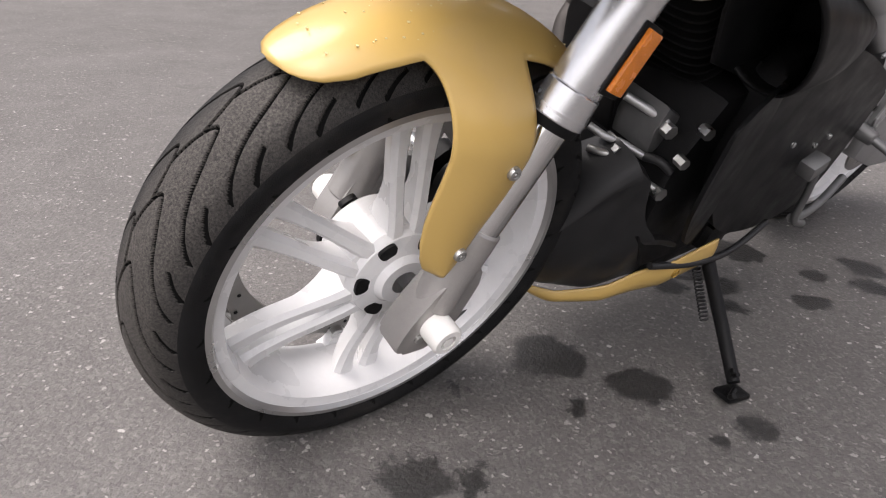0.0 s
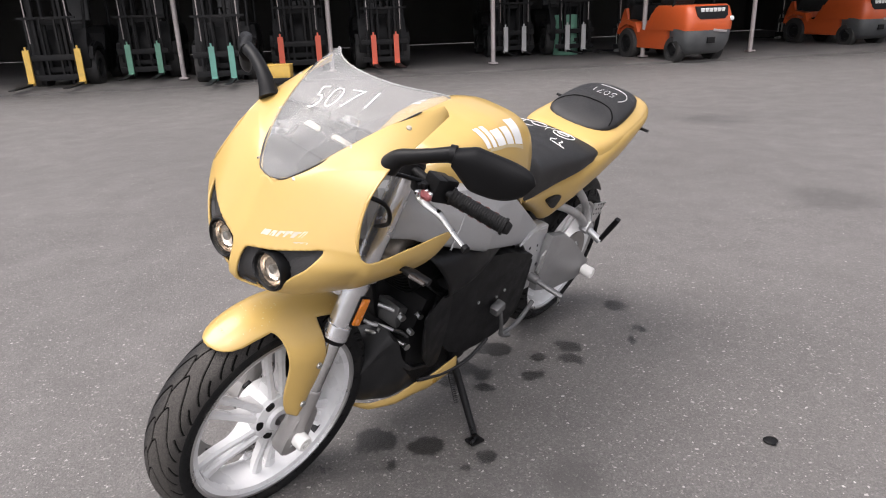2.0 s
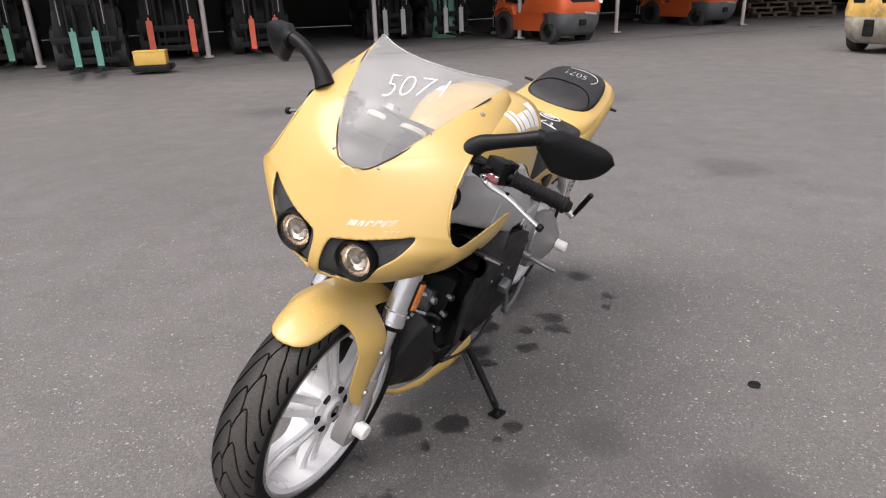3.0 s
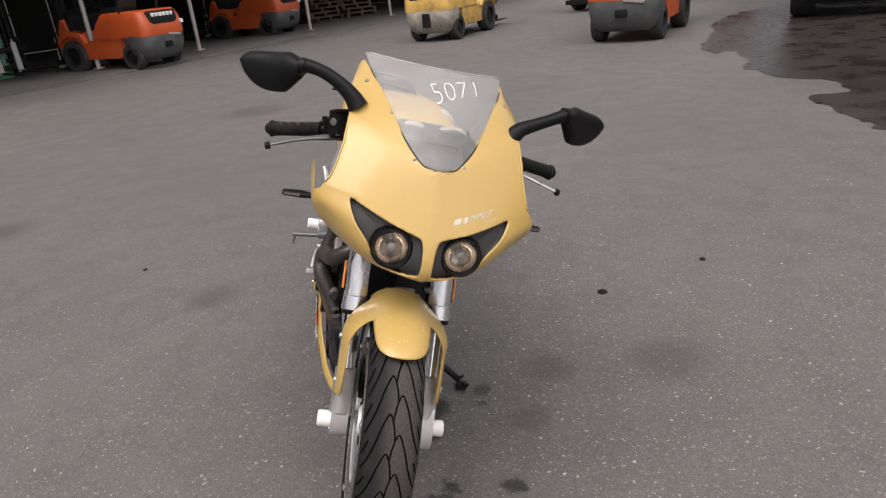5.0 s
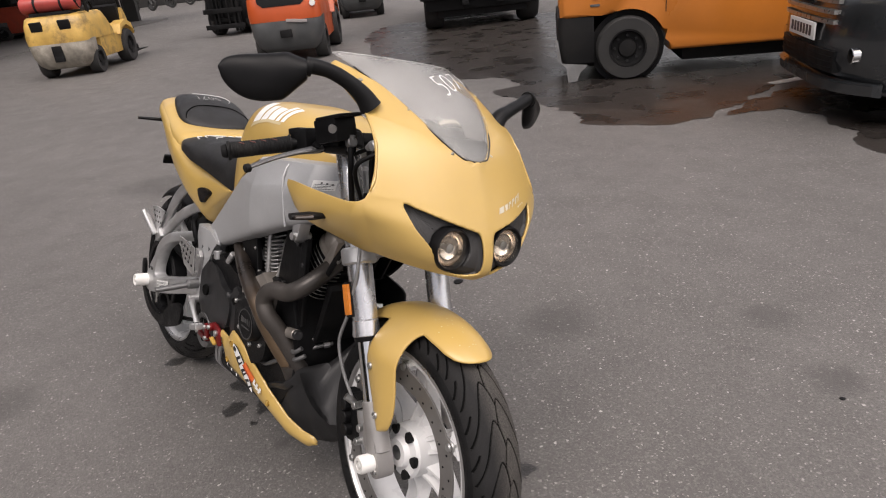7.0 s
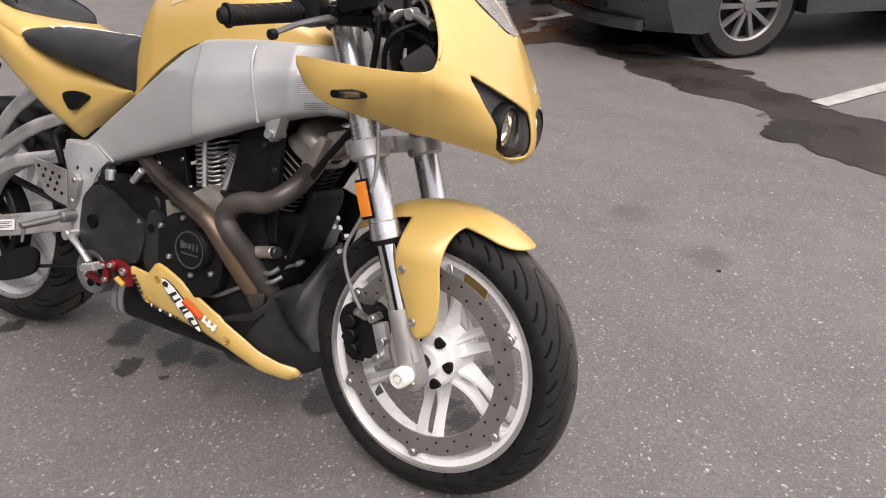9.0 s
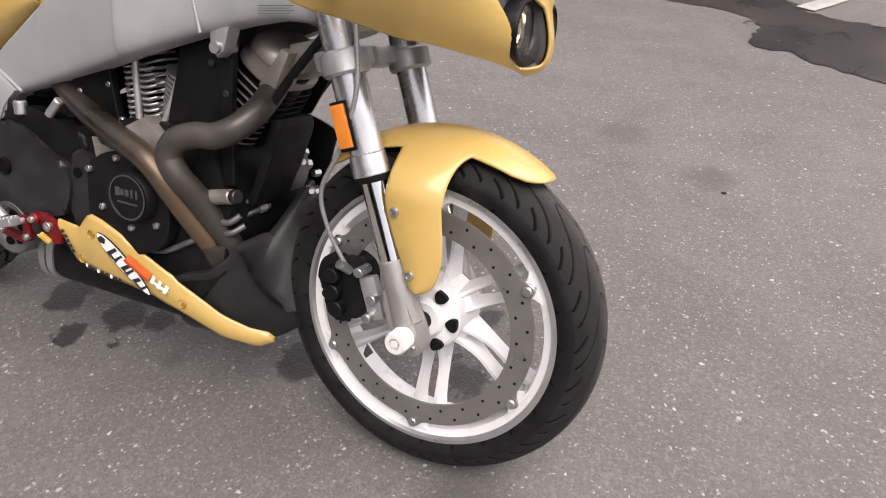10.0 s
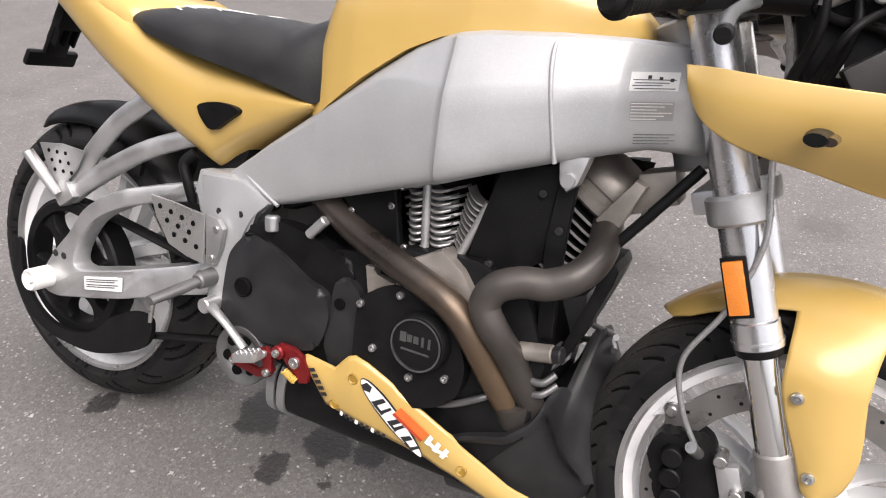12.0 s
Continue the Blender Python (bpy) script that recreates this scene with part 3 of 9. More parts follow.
def tyre(name, centre, R, half, bead_r, bead_y, periods, parent, label, turn=None, rounds=2160, across=34, groove=0.0020):
    """Tyre with cut grooves: slanting fingers that meet near the middle, alternately from either side."""
    bm = bm_new()
    # cross-section, bead to bead
    prof = smooth_curve([(bead_r, -bead_y, 0), (bead_r + 0.014, -half * 0.97, 0), (R - 0.040 * half / 0.06, -half, 0), (R - 0.018 * half / 0.06, -half * 0.80, 0), (R - 0.0045, -half * 0.42, 0), (R, 0, 0),
                         (R - 0.0045, half * 0.42, 0), (R - 0.018 * half / 0.06, half * 0.80, 0), (R - 0.040 * half / 0.06, half, 0), (bead_r + 0.014, half * 0.97, 0), (bead_r, bead_y, 0)], 10 * across + 1)
    prof = [p for i, p in enumerate(prof) if 2 * across <= i <= 8 * across or i % 6 == 0]
    m = len(prof) - 1
    step = 2 * math.pi / periods
    vs_all = []
    lat = [p.y / half for p in prof]
    # one groove: up from the far side of the middle, round the tip, then down to the shoulder
    line = [(p.x, p.y) for p in smooth_curve([(-0.052, -0.06 * half, 0), (-0.027, 0.00 * half, 0), (-0.007, 0.10 * half, 0), (0.0, 0.19 * half, 0), (-0.008, 0.28 * half, 0), (-0.033, 0.44 * half, 0), (-0.066, 0.60 * half, 0), (-0.092, 0.75 * half, 0), (-0.118, 0.92 * half, 0)], 70)]
    line = np.array(line)
    short = np.array([(p.x, p.y) for p in smooth_curve([(-0.058, 0.80 * half, 0), (-0.074, 0.88 * half, 0), (-0.088, 0.96 * half, 0)], 20)])
    n = periods * max(40, rounds // periods)
    turn_n = n // periods
    arc = step * R
    tab = np.zeros((turn_n, m + 1))
    seg0 = np.concatenate([line[:-1], short[:-1]])
    dv = np.concatenate([line[1:], short[1:]]) - seg0
    l2 = (dv ** 2).sum(1)
    for i in range(turn_n):
        for s in (1, -1):
            for wrap in (-1, 0, 1, 2):
                along = arc * (i / turn_n + wrap - (0.0 if s > 0 else 0.5)) - arc
                q = np.stack([np.full(m + 1, along), np.array([s * v * half for v in lat])], 1)[:, None, :]
                f = np.clip(((q - seg0) * dv).sum(2) / l2, 0, 1)
                dist = np.sqrt(((seg0 + f[..., None] * dv - q) ** 2).sum(2)).min(1)
                tab[i] = np.maximum(tab[i], np.clip((groove - dist) / 0.0010, 0, 1))
    for i in range(n):
        a = 2 * math.pi * i / n
        ring = []
        for k, p in enumerate(prof):
            r = p.x
            if r > R - 0.036 * half / 0.06:
                r -= 0.0045 * tab[i % turn_n, k]
            ring.append(centre + V(r * math.cos(a), p.y, r * math.sin(a)))
        vs_all.append([bm.verts.new(q) for q in ring])
    for i in range(n):
        p, q = vs_all[i], vs_all[(i + 1) % n]
        for k in range(m):
            f = bm.faces.new((p[k], p[k + 1], q[k + 1], q[k]))
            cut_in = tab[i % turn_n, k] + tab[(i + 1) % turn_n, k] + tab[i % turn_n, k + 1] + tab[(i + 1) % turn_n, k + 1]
            # Faces down in the cut go near-black, adding shade by colour.
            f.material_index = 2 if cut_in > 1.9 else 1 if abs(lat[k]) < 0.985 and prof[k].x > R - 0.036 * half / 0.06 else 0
    if turn is not None:
        bm.transform(turn)
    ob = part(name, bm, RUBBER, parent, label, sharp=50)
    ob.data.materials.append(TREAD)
    ob.data.materials.append(RECESS_BLACK)
    return ob


def polar(c, r, a, y):
    return V(c.x + r * math.cos(a), y, c.z + r * math.sin(a))


# front wheel
IN_FORK = STEER @ Matrix.Translation((0, -0.004, 0))


def set_in(bm):
    bm.transform(IN_FORK)
    return bm


def front_wheel():
    c = WHEEL_F
    bm = bm_new()
    add_lathe(bm, [(0.2315, 0.052), (0.2290, 0.0545), (0.2240, 0.0535), (0.2205, 0.049), (0.2080, 0.046), (0.2035, 0.030), (0.2025, 0.0), (0.2035, -0.030), (0.2080, -0.046), (0.2205, -0.049),
                   (0.2240, -0.0535), (0.2290, -0.0545), (0.2315, -0.052), (0.226, -0.043), (0.214, -0.02), (0.214, 0.02), (0.226, 0.043)], c, 160, "y", True)
    wheel = part("front_wheel", set_in(bm), WHEEL, bike, "white painted cast front wheel")
    bm = bm_new()
    for s in (1, -1):
        add_lathe(bm, [(0.2322, s * 0.0515), (0.2322, s * 0.0552), (0.2245, s * 0.0558), (0.2205, s * 0.0500), (0.2225, s * 0.0490), (0.2245, s * 0.0520)], c, 160, "y", True)
    part("rim_lip", set_in(bm), RIM, wheel, "bare metal rim edge")
    bm = bm_new()
    add_lathe(bm, [(0.016, 0.060), (0.030, 0.060), (0.036, 0.052), (0.060, 0.046), (0.066, 0.036), (0.062, 0.015), (0.060, -0.034), (0.054, -0.041), (0.036, -0.044), (0.030, -0.055), (0.016, -0.055)], c, 72, "y")
    hub = part("hub", set_in(bm), WHEEL, wheel)
    # six paired spokes
    for k in range(6):
        a0 = radians(31 + 60 * k)
        rr, t = V(math.cos(a0), 0, math.sin(a0)), V(-math.sin(a0), 0, math.cos(a0))
        for side in (1, -1):
            b = bm_new()
            rings = []
            for i in range(15):
                f = i / 14
                r = 0.046 + (0.2065 - 0.046) * f
                off = side * (0.0125 + 0.0075 * f + 0.0015 * math.sin(math.pi * f))
                w = 0.0126 - 0.0022 * math.sin(math.pi * min(1.0, f * 1.15)) + 0.0050 * f ** 7
                y1 = 0.046 - 0.026 * f * f * (3 - 2 * f) - 0.004 * math.sin(math.pi * f)
                y0 = y1 - 0.030 - 0.040 * max(0.0, 1 - f * 2.2) ** 1.5
                m = c + rr * r + t * off
                e = 0.30 * w
                prof = [(-w * 0.42, y0 + 0.004), (-w * 0.42 + 0.5 * e, y0), (w * 0.42 - 0.5 * e, y0), (w * 0.42, y0 + 0.004), (w * 0.92, y1 - 0.006), (w - 1.8 * e, y1), (-w + 1.8 * e, y1), (-w * 0.92, y1 - 0.006)]
                rings.append([m + t * p + V(0, q, 0) for p, q in prof])
            skin(b, rings)
            part("spoke", set_in(b), WHEEL, wheel)
        b = bm_new()
        rings = []
        for f in (0, 0.5, 1):
            w = 0.026 - 0.010 * f
            m = c + rr * (0.040 + 0.030 * f)
            rings.append([m + t * p + V(0, q, 0) for p, q in ((-w, -0.022 + 0.022 * f), (w, -0.022 + 0.022 * f), (w, 0.045 - 0.008 * f), (-w, 0.045 - 0.008 * f))])
        skin(b, rings)
        part("spoke_root", set_in(b), WHEEL, wheel)
    # Hub pockets are black insets, their depth given by colour.
    for k in range(6):
        a = radians(31 + 60 * k - 30)
        for s in (1, -1):
            b = bm_new()
            q = polar(c, 0.047, a, s * 0.0462 if s > 0 else -0.0440)
            t, rr = V(-math.sin(a), 0, math.cos(a)), V(math.cos(a), 0, math.sin(a))
            o = smooth_curve([q - rr * 0.003, q + t * 0.0105 + rr * 0.006, q + t * 0.0095 + rr * 0.017, q - t * 0.0095 + rr * 0.017, q - t * 0.0105 + rr * 0.006], 20, True)
            o = [p - rr * 0.006 for p in o]
            skin(b, [[p + V(0, s * 0.0042, 0) for p in o], [p - V(0, s * 0.004, 0) for p in o]])
            part("hub_pocket", set_in(b), BLACK, wheel)
    # disc hung from the rim
    yd = -0.0545
    b = bm_new()
    n = 240
    inner, outer = [], []
    for i in range(n):
        a = 2 * math.pi * i / n
        ear = max(0.0, math.cos(6 * (a - radians(31)))) ** 12
        inner.append(polar(c, 0.1565, a, yd))
        outer.append(polar(c, 0.1945 + 0.0140 * ear, a, yd))
    vs = []
    for o in (0.0025, -0.0025):
        vs.append(([b.verts.new(p + V(0, o, 0)) for p in inner], [b.verts.new(p + V(0, o, 0)) for p in outer]))
    for i in range(n):
        j = (i + 1) % n
        for lo, hi in vs:
            b.faces.new((lo[i], lo[j], hi[j], hi[i]))
        b.faces.new((vs[0][1][i], vs[0][1][j], vs[1][1][j], vs[1][1][i]))
        b.faces.new((vs[0][0][i], vs[0][0][j], vs[1][0][j], vs[1][0][i]))
    disc = part("brake_disc", set_in(b), DISC, wheel, "drilled steel perimeter brake disc")
    # Drilled holes are black pegs; their dark is put into the colour.
    for i in range(48):
        b = bm_new()
        a = 2 * math.pi * (i + 0.5) / 48
        r = 0.1675 + 0.017 * (i % 2)
        add_cyl(b, polar(c, r, a, yd - 0.0032), polar(c, r, a, yd + 0.0032), 0.0026, n=10)
        part("drill_hole", set_in(b), BLACK, wheel)
    for k in range(6):
        a = radians(31 + 60 * k)
        b = bm_new()
        q = polar(c, 0.199, a, 0)
        add_cyl(b, q + V(0, yd - 0.002, 0), q + V(0, -0.040, 0), 0.0115, n=20, edge=0.002)
        add_cyl(b, q + V(0, yd - 0.0085, 0), q + V(0, yd - 0.002, 0), 0.0085, n=20, edge=0.002)
        part("disc_bolt", set_in(b), STEEL, wheel)
    for k in range(6):
        a = radians(31 + 60 * k)
        b = bm_new()
        rings = []
        for i in range(9):
            f = i / 8
            w = 0.011 + 0.016 * f ** 2
            r = 0.192 + 0.018 * f
            m = polar(c, r, a, 0)
            t = V(-math.sin(a), 0, math.cos(a))
            rings.append([m - t * w + V(0, -0.052, 0), m + t * w + V(0, -0.052, 0), m + t * (w * 1.25) + V(0, -0.034, 0), m - t * (w * 1.25) + V(0, -0.034, 0)])
        skin(b, rings)
        part("disc_lug", set_in(b), WHEEL, wheel)
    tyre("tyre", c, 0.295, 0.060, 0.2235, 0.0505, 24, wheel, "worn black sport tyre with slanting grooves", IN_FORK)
    b = bm_new()
    q = polar(c, 0.2065, radians(222), 0.02)
    add_box(b, q, (0.006, 0.028, 0.04), (0, -48 + 0, 0), 0.001)
    part("rim_sticker", set_in(b), BLACKDECAL, wheel, "small dark sticker inside the rim")
    b = bm_new()
    add_cyl(b, polar(c, 0.205, radians(100), 0.0), polar(c, 0.160, radians(100), 0.0), 0.004, n=10)
    part("tyre_valve", set_in(b), BLACK, wheel)
    return wheel


front_wheel()


# fork
def fork():
    for s, name in ((1, "left"), (-1, "right")):
        y = s * 0.101

        def at(z, dx=0.0, dy=0.0):
            return V(fork_x(z) + dx, y + dy, z)

        b = bm_new()
        add_cyl(b, at(0.560), at(0.945), 0.0272, n=40, edge=0.002)
        add_cyl(b, at(0.527), at(0.562), 0.0305, 0.0285, n=40, edge=0.003)
        add_cyl(b, at(0.535), at(0.538), 0.0310, n=40)
        leg = part("fork_leg", steered(b), BRUSHED, bike, "polished upside-down fork tube")
        b = bm_new()
        add_cyl(b, at(0.519), at(0.5285), 0.0268, 0.029, n=32)
        part("dust_seal", steered(b), BLACK, leg)
        b = bm_new()
        add_cyl(b, at(0.385), at(0.53), 0.0215, n=32)
        part("slider", steered(b), CHROME, leg, "bright chromed fork slider")
        b = bm_new()
        add_cyl(b, at(0.300), at(0.402), 0.0265, 0.0245, n=28, edge=0.003)
        add_plate(b, [(-0.030, -0.038), (0.022, -0.040), (0.034, -0.018), (0.030, 0.020), (0.012, 0.062), (-0.026, 0.062), (-0.036, 0.01)] if s > 0 else [(-0.020, -0.030), (0.012, -0.032), (0.023, -0.014), (0.022, 0.020), (0.012, 0.062), (-0.024, 0.062), (-0.027, 0.01)], y - 0.020, y + 0.020, 0.005, 40,
                  place=lambda x, q, z: V(fork_x(0.288 + z) + x, q, 0.288 + z))
        part("fork_foot", steered(b), FORKGREY, leg, "cast grey axle clamp")
        b = bm_new()
        a0, a1 = (0.120, 0.150) if s > 0 else (0.120, 0.152)
        add_lathe(b, [(0.0, s * a1), (0.006, s * a1), (0.0065, s * (a1 - 0.006)), (0.0095, s * (a1 - 0.006)), (0.0100, s * a1), (0.0165, s * a1), (0.0195, s * (a1 - 0.004)), (0.0195, s * a0), (0.0, s * a0)],
                  V(1.320, 0, 0.283), 36, "y")
        part("axle_slider", steered(b), NYLON, leg, "white nylon crash bobbin")
        b = bm_new()
        for zz, dx in ((0.262, -0.012), (0.268, 0.016)):
            p = V(1.322 + dx, y + s * 0.019, zz)
            add_cyl(b, p, p + V(0, s * 0.005, 0), 0.006, n=12, edge=0.001)
        part("pinch_bolt", steered(b), STEEL, leg)
        # reflector on its dark bracket
        b = bm_new()
        mid = V(fork_x(0.60) - 0.012, s * 0.128, 0.60)
        add_box(b, mid, (0.030, 0.006, 0.076), (0, -21, 0), 0.002)
        part("reflector_bracket", steered(b), BLACK, leg)
        b = bm_new()
        add_box(b, mid + V(-0.001, s * 0.0050, 0), (0.023, 0.007, 0.066), (0, -21, 0), 0.002)
        part("reflector", steered(b), AMBER, leg, "amber side reflector")
        b = bm_new()
        add_cyl(b, at(0.672), at(0.706), 0.0375, n=40, edge=0.004)
        add_box(b, (fork_x(0.689) - 0.030, s * 0.055, 0.690), (0.05, 0.10, 0.030), (0, -21, 0), 0.006)
        part("lower_clamp", steered(b), CAST, leg, "grey cast lower fork clamp")
        b = bm_new()
        add_cyl(b, at(0.905), at(0.938), 0.0355, n=40, edge=0.004)
        add_box(b, (fork_x(0.92) - 0.025, s * 0.052, 0.922), (0.06, 0.10, 0.026), (0, -21, 0), 0.006)
        part("upper_clamp", steered(b), MATT, leg)
        b = bm_new()
        add_cyl(b, at(0.944), at(0.957), 0.0205, 0.018, n=6)
        part("fork_cap", steered(b), STEEL, leg)


fork()


# front mudguard
def fender():
    c = WHEEL_F

    def half(a):
        """Half width of the crown at the angle a in degrees."""
        return lerp([(58, 0.006), (59.5, 0.032), (62.5, 0.047), (67, 0.056), (75, 0.061), (100, 0.068), (116, 0.062), (128, 0.052), (133, 0.038), (135, 0.008)], a)

    def crown(a, v):
        w = half(a)
        r = 0.3145 + 0.004 * math.sin(radians((a - 56) * 2.2)) - 0.024 * abs(v) ** 2.6 * (w / 0.061) ** 1.5
        q = polar(c, r, radians(a), w * v)
        return q

    bm = bm_new()
    angles = [58 + 77 * (i / 64) for i in range(65)]
    add_sheet(bm, lambda u, v: crown(angles[round(u * 64)], 2 * v - 1), 64, 24)
    first, count = 18, 19
    for s in (1, -1):
        def leg(u, v):
            # v: from the front edge to the rear edge, u: from the crown down to the lower end
            a = angles[first + round(v * count)]
            p0 = crown(a, s)
            t0 = (p0 - crown(a, s * 0.96)).normalized()
            z = 0.500 - 0.138 * max(0.0, (u - 0.4) / 0.6)
            xf = lerp([(0.360, 1.334), (0.364, 1.344), (0.372, 1.353), (0.385, 1.359), (0.405, 1.364), (0.43, 1.365), (0.455, 1.362), (0.476, 1.358), (0.513, 1.352)], z)
            xr = lerp([(0.360, 1.332), (0.364, 1.322), (0.372, 1.316), (0.385, 1.311), (0.414, 1.298), (0.45, 1.280), (0.478, 1.269), (0.495, 1.264), (0.53, 1.260)], z)
            y = s * (0.1165 + 0.006 * math.sin(math.pi * v) - 0.012 * (1 - v) ** 2 * (1 - 0.4 * u))
            p3 = V(xf + (xr - xf) * v, y, z)
            if u >= 0.4:
                return p3
            k = u / 0.4
            p1 = p0 + t0 * (0.016 + 0.020 * math.sin(math.pi * v)) + V(-0.020 * (1 - v) ** 2, 0, 0)
            p2 = p3 + V(0.000 - 0.003 * v, 0, 0.036)
            return p0 * (1 - k) ** 3 + p1 * (3 * k * (1 - k) ** 2) + p2 * (3 * k * k * (1 - k)) + p3 * k ** 3

        add_sheet(bm, leg, 50, count)
    bmesh.ops.remove_doubles(bm, verts=bm.verts[:], dist=0.0004)
    top = part("front_mudguard", steered(bm), YELLOW, bike, "yellow front mudguard with two long stays", shell=0.0035, sharp=70)
    for s in (1, -1):
        for x, z in ((1.284, 0.486), (1.320, 0.391)):
            b = bm_new()
            y = s * 0.1245
            add_lathe(b, [(0.0, s * 0.0035), (0.0022, s * 0.0035), (0.0026, s * 0.0015), (0.0040, s * 0.0030), (0.0066, s * 0.0024), (0.0076, 0.0), (0.0076, -s * 0.004)], V(x, y, z), 20, "y")
            part("mudguard_screw", steered(b), STEEL, top)


fender()


# front fairing, half described from the middle outwards
FAIR_A_IN = [(1.412, 0, 0.700), (1.438, 0, 0.716), (1.445, 0, 0.745), (1.437, 0, 0.785), (1.420, 0, 0.830), (1.398, 0, 0.880), (1.379, 0, 0.925)]
FAIR_A_OUT = [(1.310, 0.170, 0.737), (1.326, 0.193, 0.768), (1.336, 0.210, 0.797), (1.340, 0.224, 0.822), (1.337, 0.225, 0.846), (1.338, 0.207, 0.880), (1.306, 0.190, 0.945)]
FAIR_B_IN = [(1.379, 0, 0.925), (1.371, 0.030, 0.931), (1.345, 0.056, 0.950), (1.285, 0.093, 1.000), (1.190, 0.132, 1.054), (1.088, 0.160, 1.084)]
FAIR_B_OUT = [(1.306, 0.192, 0.945), (1.270, 0.189, 0.980), (1.240, 0.186, 0.998), (1.165, 0.184, 1.034), (1.080, 0.171, 1.066)]
HEAD = [(0.166, 0.843), (0.140, 0.836), (0.085, 0.817), (0.038, 0.803), (0.020, 0.796), (0.013, 0.775), (0.012, 0.732), (0.018, 0.717), (0.050, 0.713), (0.088, 0.727), (0.108, 0.745), (0.124, 0.772), (0.152, 0.806)]


def fairing_surface():
    """Rows of points of one half: lower cowl, then the strip along the screen."""
    rows = []
    na, nb, m = 72, 54, 60
    ain, aout, bin_, bout = smooth_curve(FAIR_A_IN, na + 1), smooth_curve(FAIR_A_OUT, na + 1), smooth_curve(FAIR_B_IN, nb + 1), smooth_curve(FAIR_B_OUT, nb + 1)
    for k in range(na + nb + 1):
        if k <= na:
            f = k / na
            i, o = ain[k], aout[k]
            bx = lerp([(0, 0.036), (0.3, 0.030), (0.5, 0.024), (0.75, 0.014), (1, 0.006)], f)
            push = V(bx, 0.3 * bx, 0)
            ridge = 0.0015 * math.sin(math.pi * min(1, max(0, (f - 0.35) / 0.6)))
        else:
            f = (k - na) / nb
            i, o = bin_[k - na], bout[k - na]
            push = V(0.006, 0.002, 0).lerp(V(0.004, 0.006, 0.008), min(1, 4 * f)) * (1 - 0.7 * f)
            ridge = 0
        row = []
        crease = 0.0
        if k <= na:
            a, c = ain[max(0, k - 1)], ain[min(na, k + 1)]
            crease = (o.x - i.x) + 4 * push.x - (o.z - i.z) * (c.x - a.x) / max(0.002, c.z - a.z) * (1 if k > 14 else 0)
        for j in range(m + 1):
            s = j / m
            p = i.lerp(o, s) + push * (4 * s * (1 - s))
            p.x -= crease * s * (1 - s) ** 5
            p.x -= ridge * math.exp(-((s - 0.14) / 0.11) ** 2) * 1.2
            row.append(p)
        rows.append(row)
    # ease the bend where the strip begins
    for _ in range(140):
        for k in range(na - 20, na + 21):
            for j in range(2, m):
                rows[k][j] = rows[k][j] * 0.5 + (rows[k - 1][j] + rows[k + 1][j]) * 0.25
    return rows


FROWS = fairing_surface()


def fairing_x(y, z):
    """Depth of the cowl at a place seen from the front."""
    best = None
    for row in FROWS[:74]:
        if abs(row[0].z - z) > 0.09:
            continue
        for p in row:
            d = (abs(p.y - y)) ** 2 + (p.z - z) ** 2
            if best is None or d < best[0]:
                best = (d, p.x)
    return best[1]


def inside(poly, y, z):
    c = False
    for (a, b), (d, e) in zip(poly, poly[1:] + poly[:1]):
        if (b > z) != (e > z) and y < (d - a) * (z - b) / (e - b) + a:
            c = not c
    return c


def nearest(poly, y, z):
    best = None
    for (a, b), (d, e) in zip(poly, poly[1:] + poly[:1]):
        l2 = (d - a) ** 2 + (e - b) ** 2 or 1e-12
        t = min(1, max(0, ((y - a) * (d - a) + (z - b) * (e - b)) / l2))
        p = (a + t * (d - a), b + t * (e - b))
        q = (p[0] - y) ** 2 + (p[1] - z) ** 2
        if best is None or q < best[0]:
            best = (q, p)
    return best[1]


